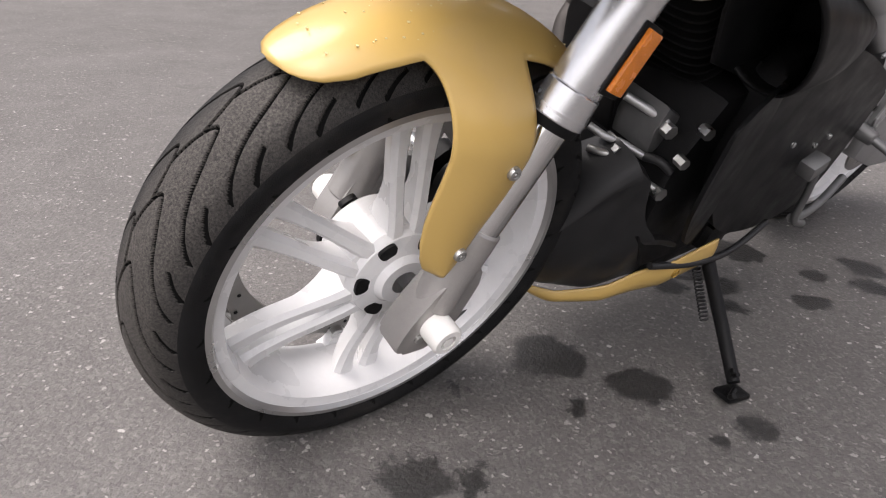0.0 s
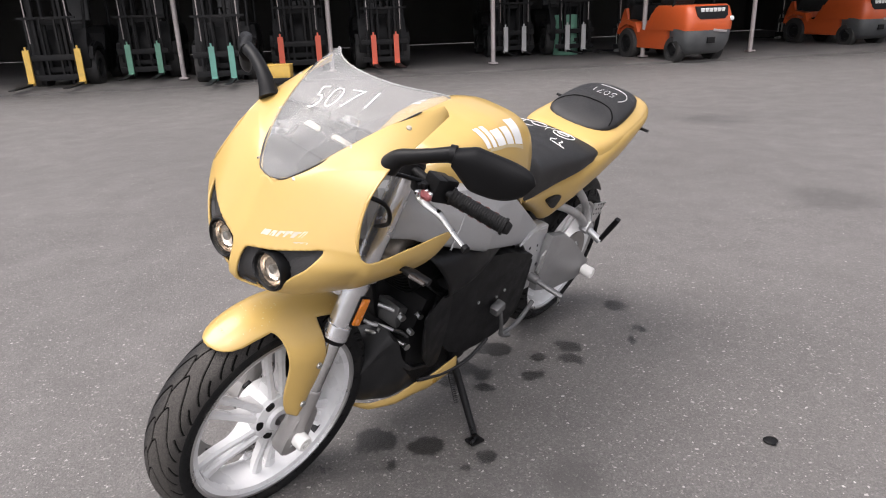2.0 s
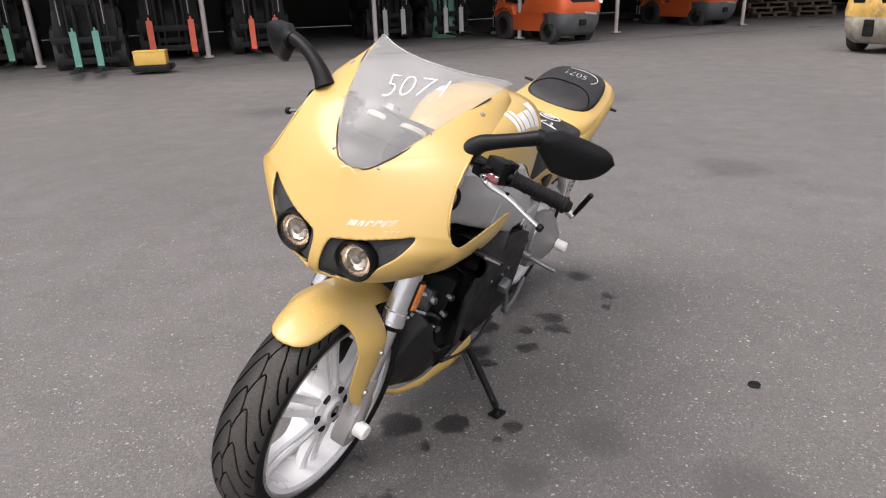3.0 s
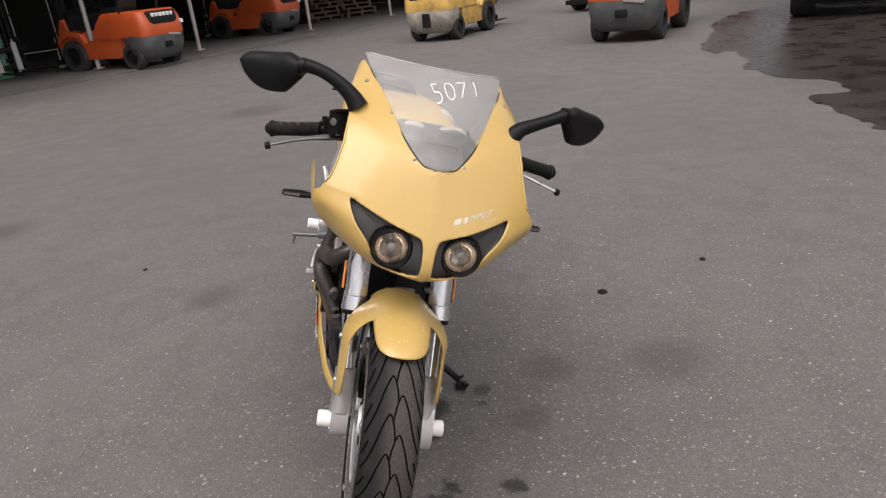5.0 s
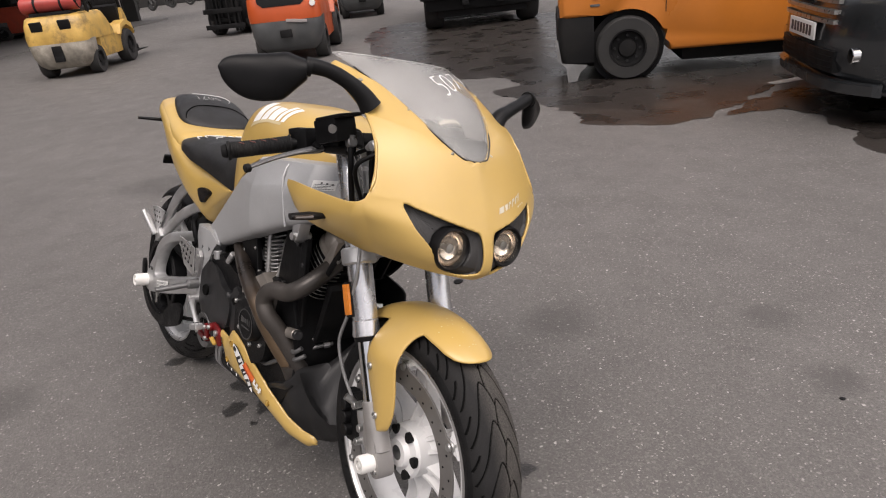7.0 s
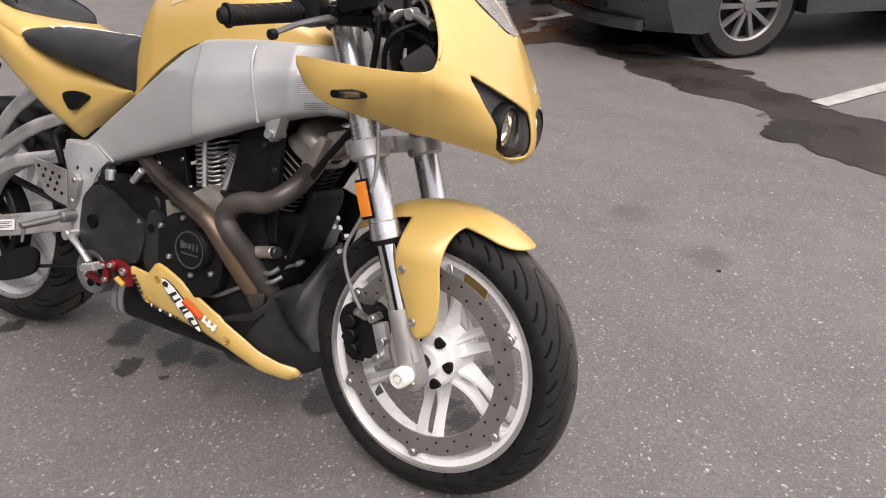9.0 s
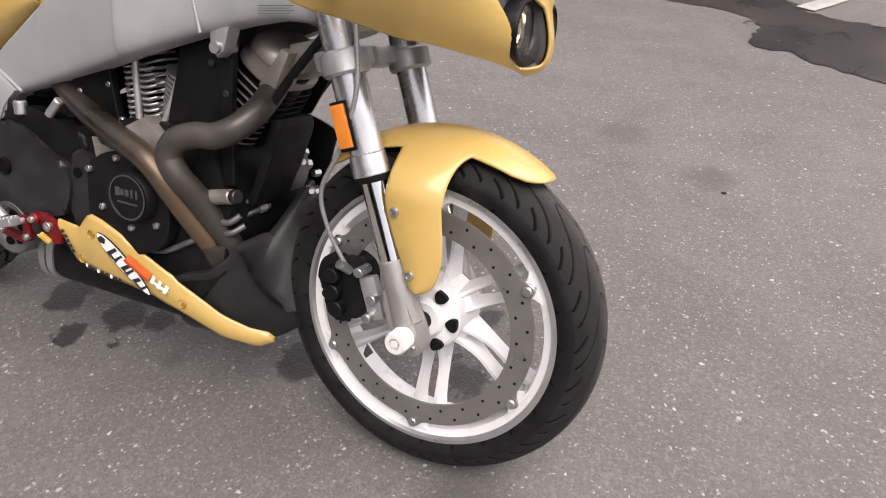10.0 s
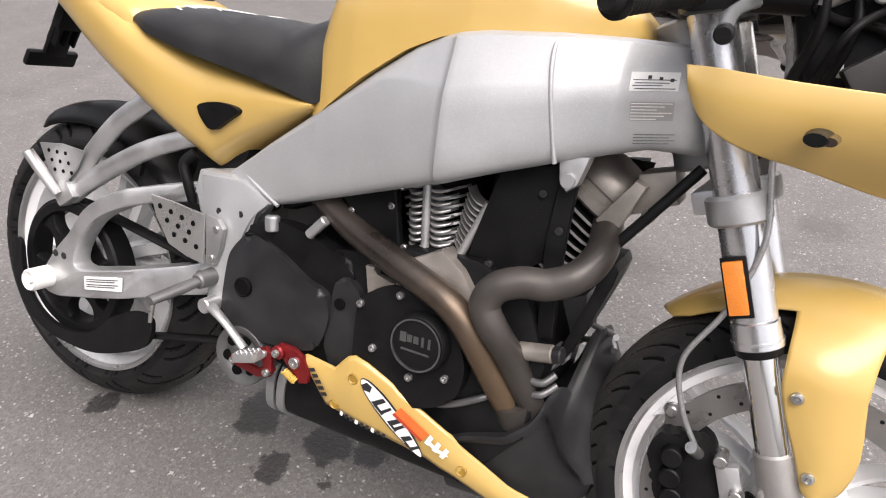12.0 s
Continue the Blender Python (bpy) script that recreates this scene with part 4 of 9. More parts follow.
def fairing():
    poly = [(p.x, p.y) for p in smooth_curve([(a, b, 0) for a, b in HEAD], 90, True)]
    bm = bm_new()
    vs = [[bm.verts.new(p) for p in row] for row in FROWS]
    for a, b in zip(vs, vs[1:]):
        for j in range(len(a) - 1):
            q = (a[j], a[j + 1], b[j + 1], b[j])
            mid = sum((v.co for v in q), V(0, 0, 0)) / 4
            if mid.x > 1.30 and inside(poly, mid.y, mid.z):
                continue
            bm.faces.new(q)
    for v in [v for v in bm.verts if not v.link_faces]:
        bm.verts.remove(v)
    for v in bm.verts:
        if v.co.x > 1.30 and v.co.y < 0.18 and v.co.y > 0.004 and 0.706 < v.co.z < 0.86 and v.is_boundary:
            y, z = nearest(poly, v.co.y, v.co.z)
            if (y - v.co.y) ** 2 + (z - v.co.z) ** 2 < 0.007 ** 2:
                v.co = V(v.co.x - 0.25 * abs(y - v.co.y), y, z)
    # side wing that trails back below the opening
    n = 36
    top = smooth_curve([FAIR_A_OUT[4], (1.325, 0.236, 0.838), (1.285, 0.238, 0.834), (1.19, 0.2385, 0.834), (1.11, 0.240, 0.837), (1.081, 0.240, 0.836)], n + 1)
    low = smooth_curve([FAIR_A_OUT[0], (1.285, 0.182, 0.738), (1.216, 0.206, 0.752), (1.150, 0.224, 0.764), (1.108, 0.233, 0.785), (1.088, 0.2385, 0.815)], n + 1)

    rim = smooth_curve(FAIR_A_OUT, 73)

    def wing(u, v):
        a, b = low[round(u * n)], top[round(u * n)]
        p = a.lerp(b, v)
        k = math.sin(math.pi * v)
        p += (rim[round(v * 48)] - low[0].lerp(top[0], v)) * (1 - u) ** 3
        p.y += 0.014 * k * min(1.0, u * 5) * (1 - 0.75 * u)
        return p

    add_sheet(bm, wing, n, 48)
    mirrored(bm)
    ob = part("fairing", bm, YELLOW, bike, "glossy yellow front fairing", shell=0.004, sharp=60)
    # black lamp surrounds set into it
    for s in (1, -1):
        b = bm_new()
        big = [(p[0], p[1]) for p in poly]
        cy, cz = sum(p[0] for p in big) / len(big), sum(p[1] for p in big) / len(big)
        rings = []
        for k in range(33):
            f = 1.05 * (1 - k / 32 * 0.985)
            ring = []
            for y, z in big:
                yy, zz = cy + (y - cy) * f, cz + (z - cz) * f
                deep = 0.006 if f >= 1 else 0.012 + 0.010 * (1 - f) ** 0.5
                near = math.hypot(yy - 0.0725, zz - 0.765)
                deep += 0.055 * max(0.0, min(1.0, (0.0425 - near) / 0.004))
                ring.append(V(fairing_x(yy, zz) - deep, s * yy, zz))
            rings.append(ring)
        skin(b, rings, caps=False)
        surround = part("headlight_surround", b, LAMPGREY, ob, "matt dark grey headlight surround", sharp=60)
        c = V(1.416, s * 0.0725, 0.765)
        b = bm_new()
        add_lathe(b, [(0.0415, -0.020), (0.0428, 0.002), (0.0412, 0.006), (0.0385, 0.007), (0.0355, 0.003), (0.0335, -0.012)], c, 56, "x")
        part("lamp_bezel", b, BLACK, surround)
        b = bm_new()
        add_lathe(b, [(0.0001, -0.034)] + [(0.0336 * math.sin(radians(a)), -0.004 - 0.026 * math.cos(radians(a))) for a in range(10, 91, 8)], c, 56, "x")
        part("lamp_reflector", b, LAMPBOWL, surround, "bright lamp reflector bowl")
        b = bm_new()
        add_cyl(b, c + V(-0.030, 0, 0), c + V(-0.012, 0, 0), 0.006, 0.005, 16)
        add_lathe(b, [(0.0, -0.002), (0.009, -0.004), (0.0095, -0.010), (0.0, -0.012)], c, 24, "x")
        part("bulb", b, STEEL, surround)
        b = bm_new()
        add_lathe(b, [(0.0345, -0.002)] + [(0.0345 * math.sin(radians(a)), 0.002 + 0.009 * math.cos(radians(a))) for a in range(84, 0, -12)] + [(0.0001, 0.011)], c, 56, "x")
        part("lamp_lens", b, GLASS, surround, "clear round projector lens")
    # screws along the screen
    for s in (1, -1):
        for x, y, z in ((1.357, 0.051, 0.9365), (1.271, 0.103, 1.0055), (1.178, 0.1545, 1.0495)):
            b = bm_new()
            nrm = V(0.45, s * 0.35, 0.82).normalized()
            p = V(x, s * y, z) + nrm * 0.001
            add_cyl(b, p, p + nrm * 0.0035, 0.0064, 0.0046, 16)
            add_cyl(b, p + nrm * 0.0028, p + nrm * 0.0034, 0.0020, n=6)
            part("fairing_screw", b, BRASSY, ob)
    # indicators
    for s in (1, -1):
        b = bm_new()
        add_tube(b, [(1.222, s * 0.218, 0.789), (1.219, s * 0.236, 0.789), (1.214, s * 0.262, 0.788), (1.208, s * 0.300, 0.786)], [0.008, 0.009, 0.0135, 0.010], 16, 24, flat=0.62)
        ind = part("indicator", b, BLACK, ob, "slim black stalk indicator")
        b = bm_new()
        add_tube(b, [(1.224, s * 0.262, 0.788), (1.220, s * 0.297, 0.786)], [0.0075, 0.006], 12, 8, flat=0.7)
        part("indicator_lens", b, material("smoked_lens", (0.040, 0.030, 0.024), 0.2, 0.0, 0.05, 20.0), ind)
    # pale model script across the nose: a plain slanted mark
    for k, (w, h, dy, dz) in enumerate(((0.016, 0.012, 0.048, 0.000), (0.010, 0.012, 0.064, 0.004), (0.012, 0.012, 0.078, 0.008), (0.012, 0.013, 0.092, 0.012), (0.012, 0.013, 0.106, 0.016), (0.008, 0.014, 0.118, 0.020), (0.03, 0.003, 0.105, 0.026), (0.025, 0.004, 0.122, 0.010))):
        b = bm_new()
        g = []
        for j in range(5):
            for side in (0, 1):
                yy = dy - w / 2 + w * j / 4
                zz = 0.833 + dz + (h if side else 0) + (yy - dy) * 0.28
                g.append(V(fairing_x(yy + 0.12 * (zz - 0.833), zz) + 0.0026, yy + 0.35 * (h if side else 0), zz))
        skin(b, [[g[2 * j], g[2 * j + 1]] for j in range(5)], closed=False)
        part("nose_mark", b, GREYDECAL, ob)
    return ob


FAIRING = fairing()


def rain_beads():
    """Small beads of water on the upper faces of the mudguard and the cowl."""
    random.seed(11)
    b = bm_new()
    spots = []
    for _ in range(120):
        a, v = random.gauss(92, 14), random.uniform(-0.8, 0.8)
        r = 0.3145 + 0.0038 - 0.024 * abs(v) ** 2.6
        if 62 < a < 126:
            spots.append((STEER @ polar(WHEEL_F, r + 0.001, radians(a), 0.062 * v), random.uniform(0.0008, 0.0020)))
    for p, r in spots:
        bmesh.ops.create_icosphere(b, subdivisions=1, radius=r, matrix=Matrix.Translation(p) @ Matrix.Diagonal((1, 1, 0.55, 1)))
    # Haze is pale yellow: the beads' bright glints are put into the colour.
    ob = part("rain_bead", b, clear("water_bead", (0.97, 0.97, 0.97), 0.02, 0.30, 1.33, (0.86, 0.74, 0.42)), bike)
    tagged(ob, "small beads of rain water", kind="stuff")


rain_beads()


# screen
def screen_point(u, v):
    """u: from the lower tip to the upper edge, v: from one side to the other, -1 to 1."""
    edge = smooth_curve([(1.377, 0.003, 0.926), (1.370, 0.031, 0.932), (1.345, 0.058, 0.951), (1.285, 0.095, 1.001), (1.165, 0.142, 1.066), (1.060, 0.163, 1.103)], 61)
    f = u * 60
    i = min(int(f), 59)
    e = edge[i].lerp(edge[i + 1], f - i)
    crest = lerp([(0, 0.0), (0.4, 0.008), (0.6, 0.016), (0.8, 0.010), (1, 0.0)], u)
    back = lerp([(0, 0.0), (0.2, 0.003), (0.4, 0.010), (0.6, 0.028), (0.8, 0.060), (1, 0.092)], u)
    k = 1 - abs(v) ** 2.2
    return V(e.x + back * k, e.y * v, e.z + crest * k)


bm = bm_new()
add_sheet(bm, lambda u, v: screen_point(u * (1 - 0.035 * max(0.0, (abs(2 * v - 1) - 0.70) / 0.30) ** 4), 2 * v - 1), 48, 48)
screen = part("windscreen", bm, SCREEN, FAIRING, "scuffed clear plastic windscreen", shell=0.003, sharp=60)
screen.visible_shadow = False
bm = bm_new()
for s in (1, -1):
    add_tube(bm, [screen_point(u, s) + V(0, s * 0.001, 0) for u in (0, 0.1, 0.25, 0.5, 0.7, 0.84)], 0.0018, 8, 60)
part("screen_edge_trim", bm, SATIN, FAIRING)
bm = bm_new()
add_tube(bm, [screen_point(1 - 0.035 * max(0.0, (abs(v) - 0.70) / 0.30) ** 4, v) for v in [i / 12 - 1 for i in range(25)]], 0.0017, 8, 90)
part("screen_polished_edge", bm, material("pale_polished_plastic", (0.34, 0.34, 0.33), 0.25, 0.0, 0.05, 60.0), screen, "pale polished upper edge")


def written(text, size, mapping, parent, name, mat=PEN, thick=0.0):
    """Hand-marked characters laid on a surface: mapping takes text x, y to a place."""
    cu = bpy.data.curves.new("mark", "FONT")
    cu.body, cu.size, cu.align_x, cu.resolution_u = text, size, "CENTER", 3
    cu.offset = thick
    tmp = bpy.data.objects.new("mark", cu)
    scene.collection.objects.link(tmp)
    me = bpy.data.meshes.new_from_object(tmp.evaluated_get(bpy.context.evaluated_depsgraph_get()))
    bpy.data.objects.remove(tmp)
    b = bm_new()
    b.from_mesh(me)
    bpy.data.meshes.remove(me)
    bmesh.ops.subdivide_edges(b, edges=[e for e in b.edges if e.calc_length() > size * 0.25], cuts=2)
    for v in b.verts:
        v.co = mapping(v.co.x, v.co.y)
    return part(name, b, mat, parent)


written("5071", 0.058, lambda x, y: screen_point(0.725 + (0.94 * y + 0.30 * x) / 0.33, (0.94 * x - 0.33 * y + 0.034) / 0.130) + V(0.004, 0, 0.003), screen, "number_mark", thick=-0.0016)


# mirrors
for s in (1, -1):
    bm = bm_new()
    add_tube(bm, [(1.238, 0.170, 0.990), (1.234, 0.188, 1.013), (1.229, 0.217, 1.028), (1.222, 0.255, 1.045), (1.214, 0.292, 1.062)] if s > 0 else [(1.246, -0.170, 1.003), (1.241, -0.188, 1.024), (1.233, -0.218, 1.045), (1.224, -0.256, 1.060), (1.214, -0.292, 1.064)], [0.022, 0.0175, 0.0145, 0.0135, 0.015], 20, 40)
    add_tube(bm, [(1.217, s * 0.286, 1.061), (1.2125, s * 0.296, 1.062)], 0.0170, 20, 4)
    mirror = part("mirror", bm, BLACK, bike, "black rear-view mirror on a stout arm", sharp=50)
    bm = bm_new()
    rings = []
    for i in range(25):
        f = i / 24
        c = V(1.212 - 0.082 * f - 0.012 * math.sin(math.pi * f), s * (0.290 + 0.130 * f), 1.058 - 0.016 * f - 0.012 * math.sin(math.pi * f))
        h = 0.0465 * (1 - (2 * max(0, f - 0.38) / 1.24) ** 2.2) ** 0.5 * min(1, 0.40 + f * 2.6) if f < 1 else 0.004
        w = 0.024 * (1 - (1.25 * abs(f - 0.35)) ** 2.5)
        w = max(w, 0.006)
        ring = []
        for k in range(28):
            a = 2 * math.pi * k / 28
            d, z = math.cos(a), math.sin(a)
            fwd = V(0.80, s * 0.55, 0).normalized()
            ring.append(c + fwd * (w * (abs(d) ** 0.8) * (1 if d > 0 else -0.35)) + V(0, 0, h * z * (1.05 if z < 0 else 0.78)))
        rings.append(ring)
    skin(bm, rings)
    part("mirror_housing", bm, BLACK, mirror, "black plastic mirror housing", sharp=50)


# handlebars, controls
def bars():
    for s in (1, -1):
        b = bm_new()
        add_tube(b, [(fork_x(0.93) - 0.0, s * 0.101, 0.925), (1.092, s * 0.150, 0.926), (1.083, s * 0.225, 0.914), (1.044, s * 0.344, 0.889)], 0.0112, 14, 30)
        add_cyl(b, (fork_x(0.905), s * 0.101, 0.905), (fork_x(0.945), s * 0.101, 0.942), 0.034, n=28, edge=0.003)
        bar = part("handlebar", steered(b), MATT, bike, "black clip-on handlebar")
        b = bm_new()
        rings = []
        p0, p1 = V(1.081, s * 0.232, 0.9125), V(1.041, s * 0.350, 0.8880)
        d = (p1 - p0).normalized()
        u, w = frame_of(d)
        for i in range(81):
            f = i / 80
            r = 0.0170 + 0.0006 * math.cos(f * 46 * math.pi) - 0.001 * math.sin(math.pi * f)
            if f < 0.03 or f > 0.955:
                r = 0.0195
            rings.append([p0.lerp(p1, f) + (u * math.cos(2 * math.pi * k / 24) + w * math.sin(2 * math.pi * k / 24)) * r for k in range(24)])
        skin(b, rings)
        add_cyl(b, p1, p1 + d * 0.012, 0.0145, 0.012, 20, edge=0.002)
        grip = part("grip", steered(b), RUBBER, bar, "ribbed black rubber grip")
        fleck = material("faded_red_rubber", (0.16, 0.060, 0.048), 0.7, 0.0, 0.1, 30.0)
        for k in range(4):
            q = p0.lerp(p1, 0.22 + 0.17 * k)
            for a in (0.9, 3.9):
                b = bm_new()
                m = q + (u * math.cos(a) + w * math.sin(a)) * 0.0170
                e = q + d * 0.010 + (u * math.cos(a + 0.35) + w * math.sin(a + 0.35)) * 0.0170
                add_tube(b, [m, m.lerp(e, 0.5) * 1.0, e], 0.0011, 6, 6)
                part("grip_inlay", steered(b), fleck, grip)
        b = bm_new()
        add_box(b, (1.088, s * 0.200, 0.920), (0.046, 0.052, 0.052), (0, -12, s * -18), 0.007)
        add_box(b, (1.076, s * 0.216, 0.938), (0.030, 0.030, 0.014), (0, -12, s * -18), 0.004)
        sw = part("switch_box", steered(b), BLACK, bar, "black switch housing")
        b = bm_new()
        add_box(b, (1.066, s * 0.196, 0.928), (0.010, 0.010, 0.010), (0, 0, 20), 0.002)
        add_cyl(b, (1.066, s * 0.206, 0.914), (1.060, s * 0.206, 0.914), 0.005, n=12)
        part("switch_button", steered(b), SATIN, sw)
        # lever with its perch
        b = bm_new()
        add_box(b, (1.113, s * 0.172, 0.916), (0.030, 0.034, 0.024), (0, 0, s * -20), 0.005)
        add_cyl(b, (1.118, s * 0.186, 0.904), (1.118, s * 0.186, 0.930), 0.008, n=16)
        perch = part("lever_perch", steered(b), MATT, bar)
        b = bm_new()
        if s > 0:
            path = [(1.124, 0.186, 0.911), (1.140, 0.206, 0.907), (1.141, 0.230, 0.900), (1.136, 0.252, 0.894), (1.142, 0.285, 0.884), (1.149, 0.322, 0.873), (1.152, 0.340, 0.868)]
            add_tube(b, path, [0.0120, 0.0135, 0.0085, 0.0095, 0.0072, 0.0060, 0.0055], 12, 60, flat=0.55)
        else:
            path = [(1.122, -0.184, 0.912), (1.136, -0.214, 0.908), (1.137, -0.246, 0.902), (1.131, -0.285, 0.890), (1.134, -0.326, 0.876), (1.136, -0.342, 0.870)]
            add_tube(b, path, [0.0100, 0.0115, 0.0085, 0.0070, 0.0066, 0.0060], 12, 40, flat=0.62)
        end = Vector(path[-1])
        lever = part("lever", steered(b), STEEL if s > 0 else GUNMETAL, bar, "bright machined clutch lever" if s > 0 else "dull grey brake lever")
        b = bm_new()
        add_cyl(b, end + V(0, -s * 0.003, 0), end + V(0.001, s * 0.009, -0.003), 0.0085, n=16, edge=0.002)
        part("lever_end", steered(b), MATT, lever)
        if s > 0:
            # A near-black disc gives the hole its dark.
            b = bm_new()
            add_cyl(b, (1.1365, 0.250, 0.8995), (1.1365, 0.250, 0.9015), 0.0042, n=14)
            part("lever_hole", steered(b), RECESS_BLACK, lever)
            b = bm_new()
            add_plate(b, [(0.192, 1.118), (0.206, 1.116), (0.220, 1.128), (0.222, 1.140), (0.208, 1.146), (0.196, 1.138)], 0.9115, 0.9185, 0.002, 30, place=lambda x, y, z: V(z, x, y - 0.12 * (x - 0.2)))
            adjuster = part("lever_adjuster", steered(b), material("faded_red_adjuster", (0.34, 0.10, 0.10), 0.36, 0.4, 0.1, 30.0), lever, "faded red anodised lever adjuster")
            for y, x in ((0.194, 1.146), (0.200, 1.124), (0.214, 1.127)):
                b = bm_new()
                add_cyl(b, (x, y, 0.914), (x, y, 0.9225), 0.0052, n=16, edge=0.001)
                add_cyl(b, (x, y, 0.9220), (x, y, 0.9232), 0.0020, n=8)
                part("adjuster_bolt", steered(b), CHROME, lever)
        else:
            b = bm_new()
            add_cyl(b, (1.136, -0.205, 0.917), (1.146, -0.206, 0.921), 0.0075, n=12)
            part("lever_adjuster", steered(b), MATT, lever)
    # brake fluid reservoir
    b = bm_new()
    add_box(b, (1.168, -0.180, 0.954), (0.062, 0.058, 0.048), (6, -14, 14), 0.006)
    res = part("brake_reservoir", steered(b), BLACK, bike, "square black brake fluid reservoir")
    b = bm_new()
    add_box(b, (1.174, -0.179, 0.980), (0.068, 0.064, 0.008), (6, -14, 14), 0.003)
    part("reservoir_cap", steered(b), BLACK, res)
    b = bm_new()
    add_cyl(b, (1.188, -0.198, 0.959), (1.201, -0.205, 0.957), 0.0085, n=20, edge=0.001)
    part("sight_glass", steered(b), DISC, res)
    b = bm_new()
    add_cyl(b, (1.118, -0.172, 0.917), (1.186, -0.150, 0.921), 0.0165, n=20, edge=0.003)
    add_box(b, (1.150, -0.168, 0.930), (0.050, 0.036, 0.022), (0, -6, 14), 0.005)
    part("master_cylinder", steered(b), BLACK, res, "black brake master cylinder")
    b = bm_new()
    add_cyl(b, (1.190, -0.160, 0.930), (1.206, -0.160, 0.936), 0.0105, n=16, edge=0.002)
    add_cyl(b, (1.196, -0.160, 0.915), (1.200, -0.160, 0.948), 0.0065, n=6)
    part("banjo_union", steered(b), GUNMETAL, res, "grey hose union on the master cylinder")
    b = bm_new()
    add_tube(b, [(1.198, -0.160, 0.925), (1.200, -0.158, 0.890), (1.188, -0.146, 0.845), (1.170, -0.128, 0.790)], 0.0062, 10, 40)
    part("hose_sleeve", steered(b), BLACK, res, "black sleeve round the brake hose")
    b = bm_new()
    add_tube(b, [(1.155, -0.150, 0.930), (1.175, -0.130, 0.88), (1.185, -0.12, 0.82), (1.190, -0.115, 0.75), (1.205, -0.125, 0.66), (1.185, -0.125, 0.57), (1.150, -0.122, 0.49), (1.163, -0.112, 0.42), (1.192, -0.100, 0.365)], 0.0038, 10, 90)
    part("brake_hose", steered(b), material("braided_hose", (0.33, 0.33, 0.33), 0.4, 0.5, 0.15, 300.0, 0.3, 900), res, "thin grey braided hose")
    b = bm_new()
    add_cyl(b, (1.186, -0.115, 0.372), (1.196, -0.095, 0.356), 0.008, n=12)
    part("hose_union", steered(b), STEEL, res)
    # caliper
    b = bm_new()
    out = [(1.136, 0.352), (1.150, 0.372), (1.168, 0.366), (1.186, 0.376), (1.205, 0.368), (1.222, 0.352), (1.236, 0.326), (1.232, 0.298), (1.222, 0.276), (1.200, 0.268), (1.186, 0.256), (1.166, 0.262), (1.150, 0.276), (1.148, 0.300), (1.134, 0.322)]
    add_plate(b, out, -0.094, -0.068, 0.006, 70)
    cal = part("brake_caliper", steered(b), MATT, bike, "black multi-piston front brake caliper")
    b = bm_new()
    add_plate(b, [(1.15, 0.36), (1.21, 0.36), (1.215, 0.28), (1.16, 0.27)], -0.056, -0.030, 0.005, 30)
    part("caliper_inner", steered(b), MATT, cal)
    for x, z in ((1.166, 0.342), (1.170, 0.312), (1.178, 0.284)):
        b = bm_new()
        add_cyl(b, (x, -0.110, z), (x, -0.093, z), 0.0145, 0.016, 20, edge=0.002)
        part("piston_cap", steered(b), MATT, cal)
    for x, z in ((1.245, 0.290), (1.224, 0.366), (1.252, 0.325)):
        b = bm_new()
        add_cyl(b, (x, -0.118, z), (x, -0.085, z), 0.0085, n=14, edge=0.001)
        part("caliper_bolt", steered(b), STEEL, cal)
    b = bm_new()
    add_box(b, (1.246, -0.096, 0.322), (0.03, 0.018, 0.075), (0, -21, 0), 0.004)
    part("caliper_bracket", steered(b), CAST, cal)


bars()

# instruments and their stay behind the screen
bm = bm_new()
add_box(bm, (1.235, 0.0, 0.945), (0.05, 0.17, 0.095), (0, -38, 0), 0.018, 3)
dash = part("instrument_panel", bm, BLACK, bike, "black instrument cluster")
for y, r in ((0.042, 0.040), (-0.045, 0.034)):
    bm = bm_new()
    c = V(1.218, y, 0.966)
    d = V(-0.60, 0, 0.80)
    add_cyl(bm, c, c + d * 0.012, r, r * 0.95, 32, edge=0.002)
    dial = part("dial", bm, GREYDECAL, dash, "pale gauge face")
bm = bm_new()
add_box(bm, (1.285, 0, 0.90), (0.10, 0.20, 0.10), (0, -35, 0), 0.02, 3)
add_box(bm, (1.33, 0, 0.80), (0.08, 0.24, 0.13), (0, -8, 0), 0.02, 3)
part("fairing_bracket", bm, MATT, bike, "dark inner fairing bracket and wiring")
# wiring, relays and a cast stay in the mouth of the cowl
bm = bm_new()
add_box(bm, (1.232, -0.070, 0.872), (0.105, 0.085, 0.135), (0, -18, 0), 0.016, 3)
add_box(bm, (1.170, -0.030, 0.915), (0.090, 0.120, 0.030), (0, -10, 0), 0.008, 2)
loom = part("wiring_box", bm, BLACK, bike, "black wiring cover inside the cowl")
bm = bm_new()
add_box(bm, (1.262, -0.124, 0.852), (0.062, 0.024, 0.052), (0, -38, 8), 0.004)
part("relay", bm, LAMPGREY, loom, "dark grey relay")
bm = bm_new()
add_box(bm, (1.222, -0.118, 0.862), (0.006, 0.004, 0.030), (0, -8, 0), 0.001)
part("cable_tag", bm, WHITEDECAL, loom, "white cable tag")
bm = bm_new()
add_tube(bm, [(1.196, -0.128, 0.922), (1.222, -0.138, 0.934), (1.250, -0.142, 0.930), (1.288, -0.150, 0.916)], [0.010, 0.0085, 0.011, 0.013], 14, 24, flat=0.7)
add_cyl(bm, (1.240, -0.130, 0.936), (1.240, -0.156, 0.930), 0.0105, n=16, edge=0.002)
stay = part("cowl_stay", bm, CAST, bike, "cast silver cowl stay")
bm = bm_new()
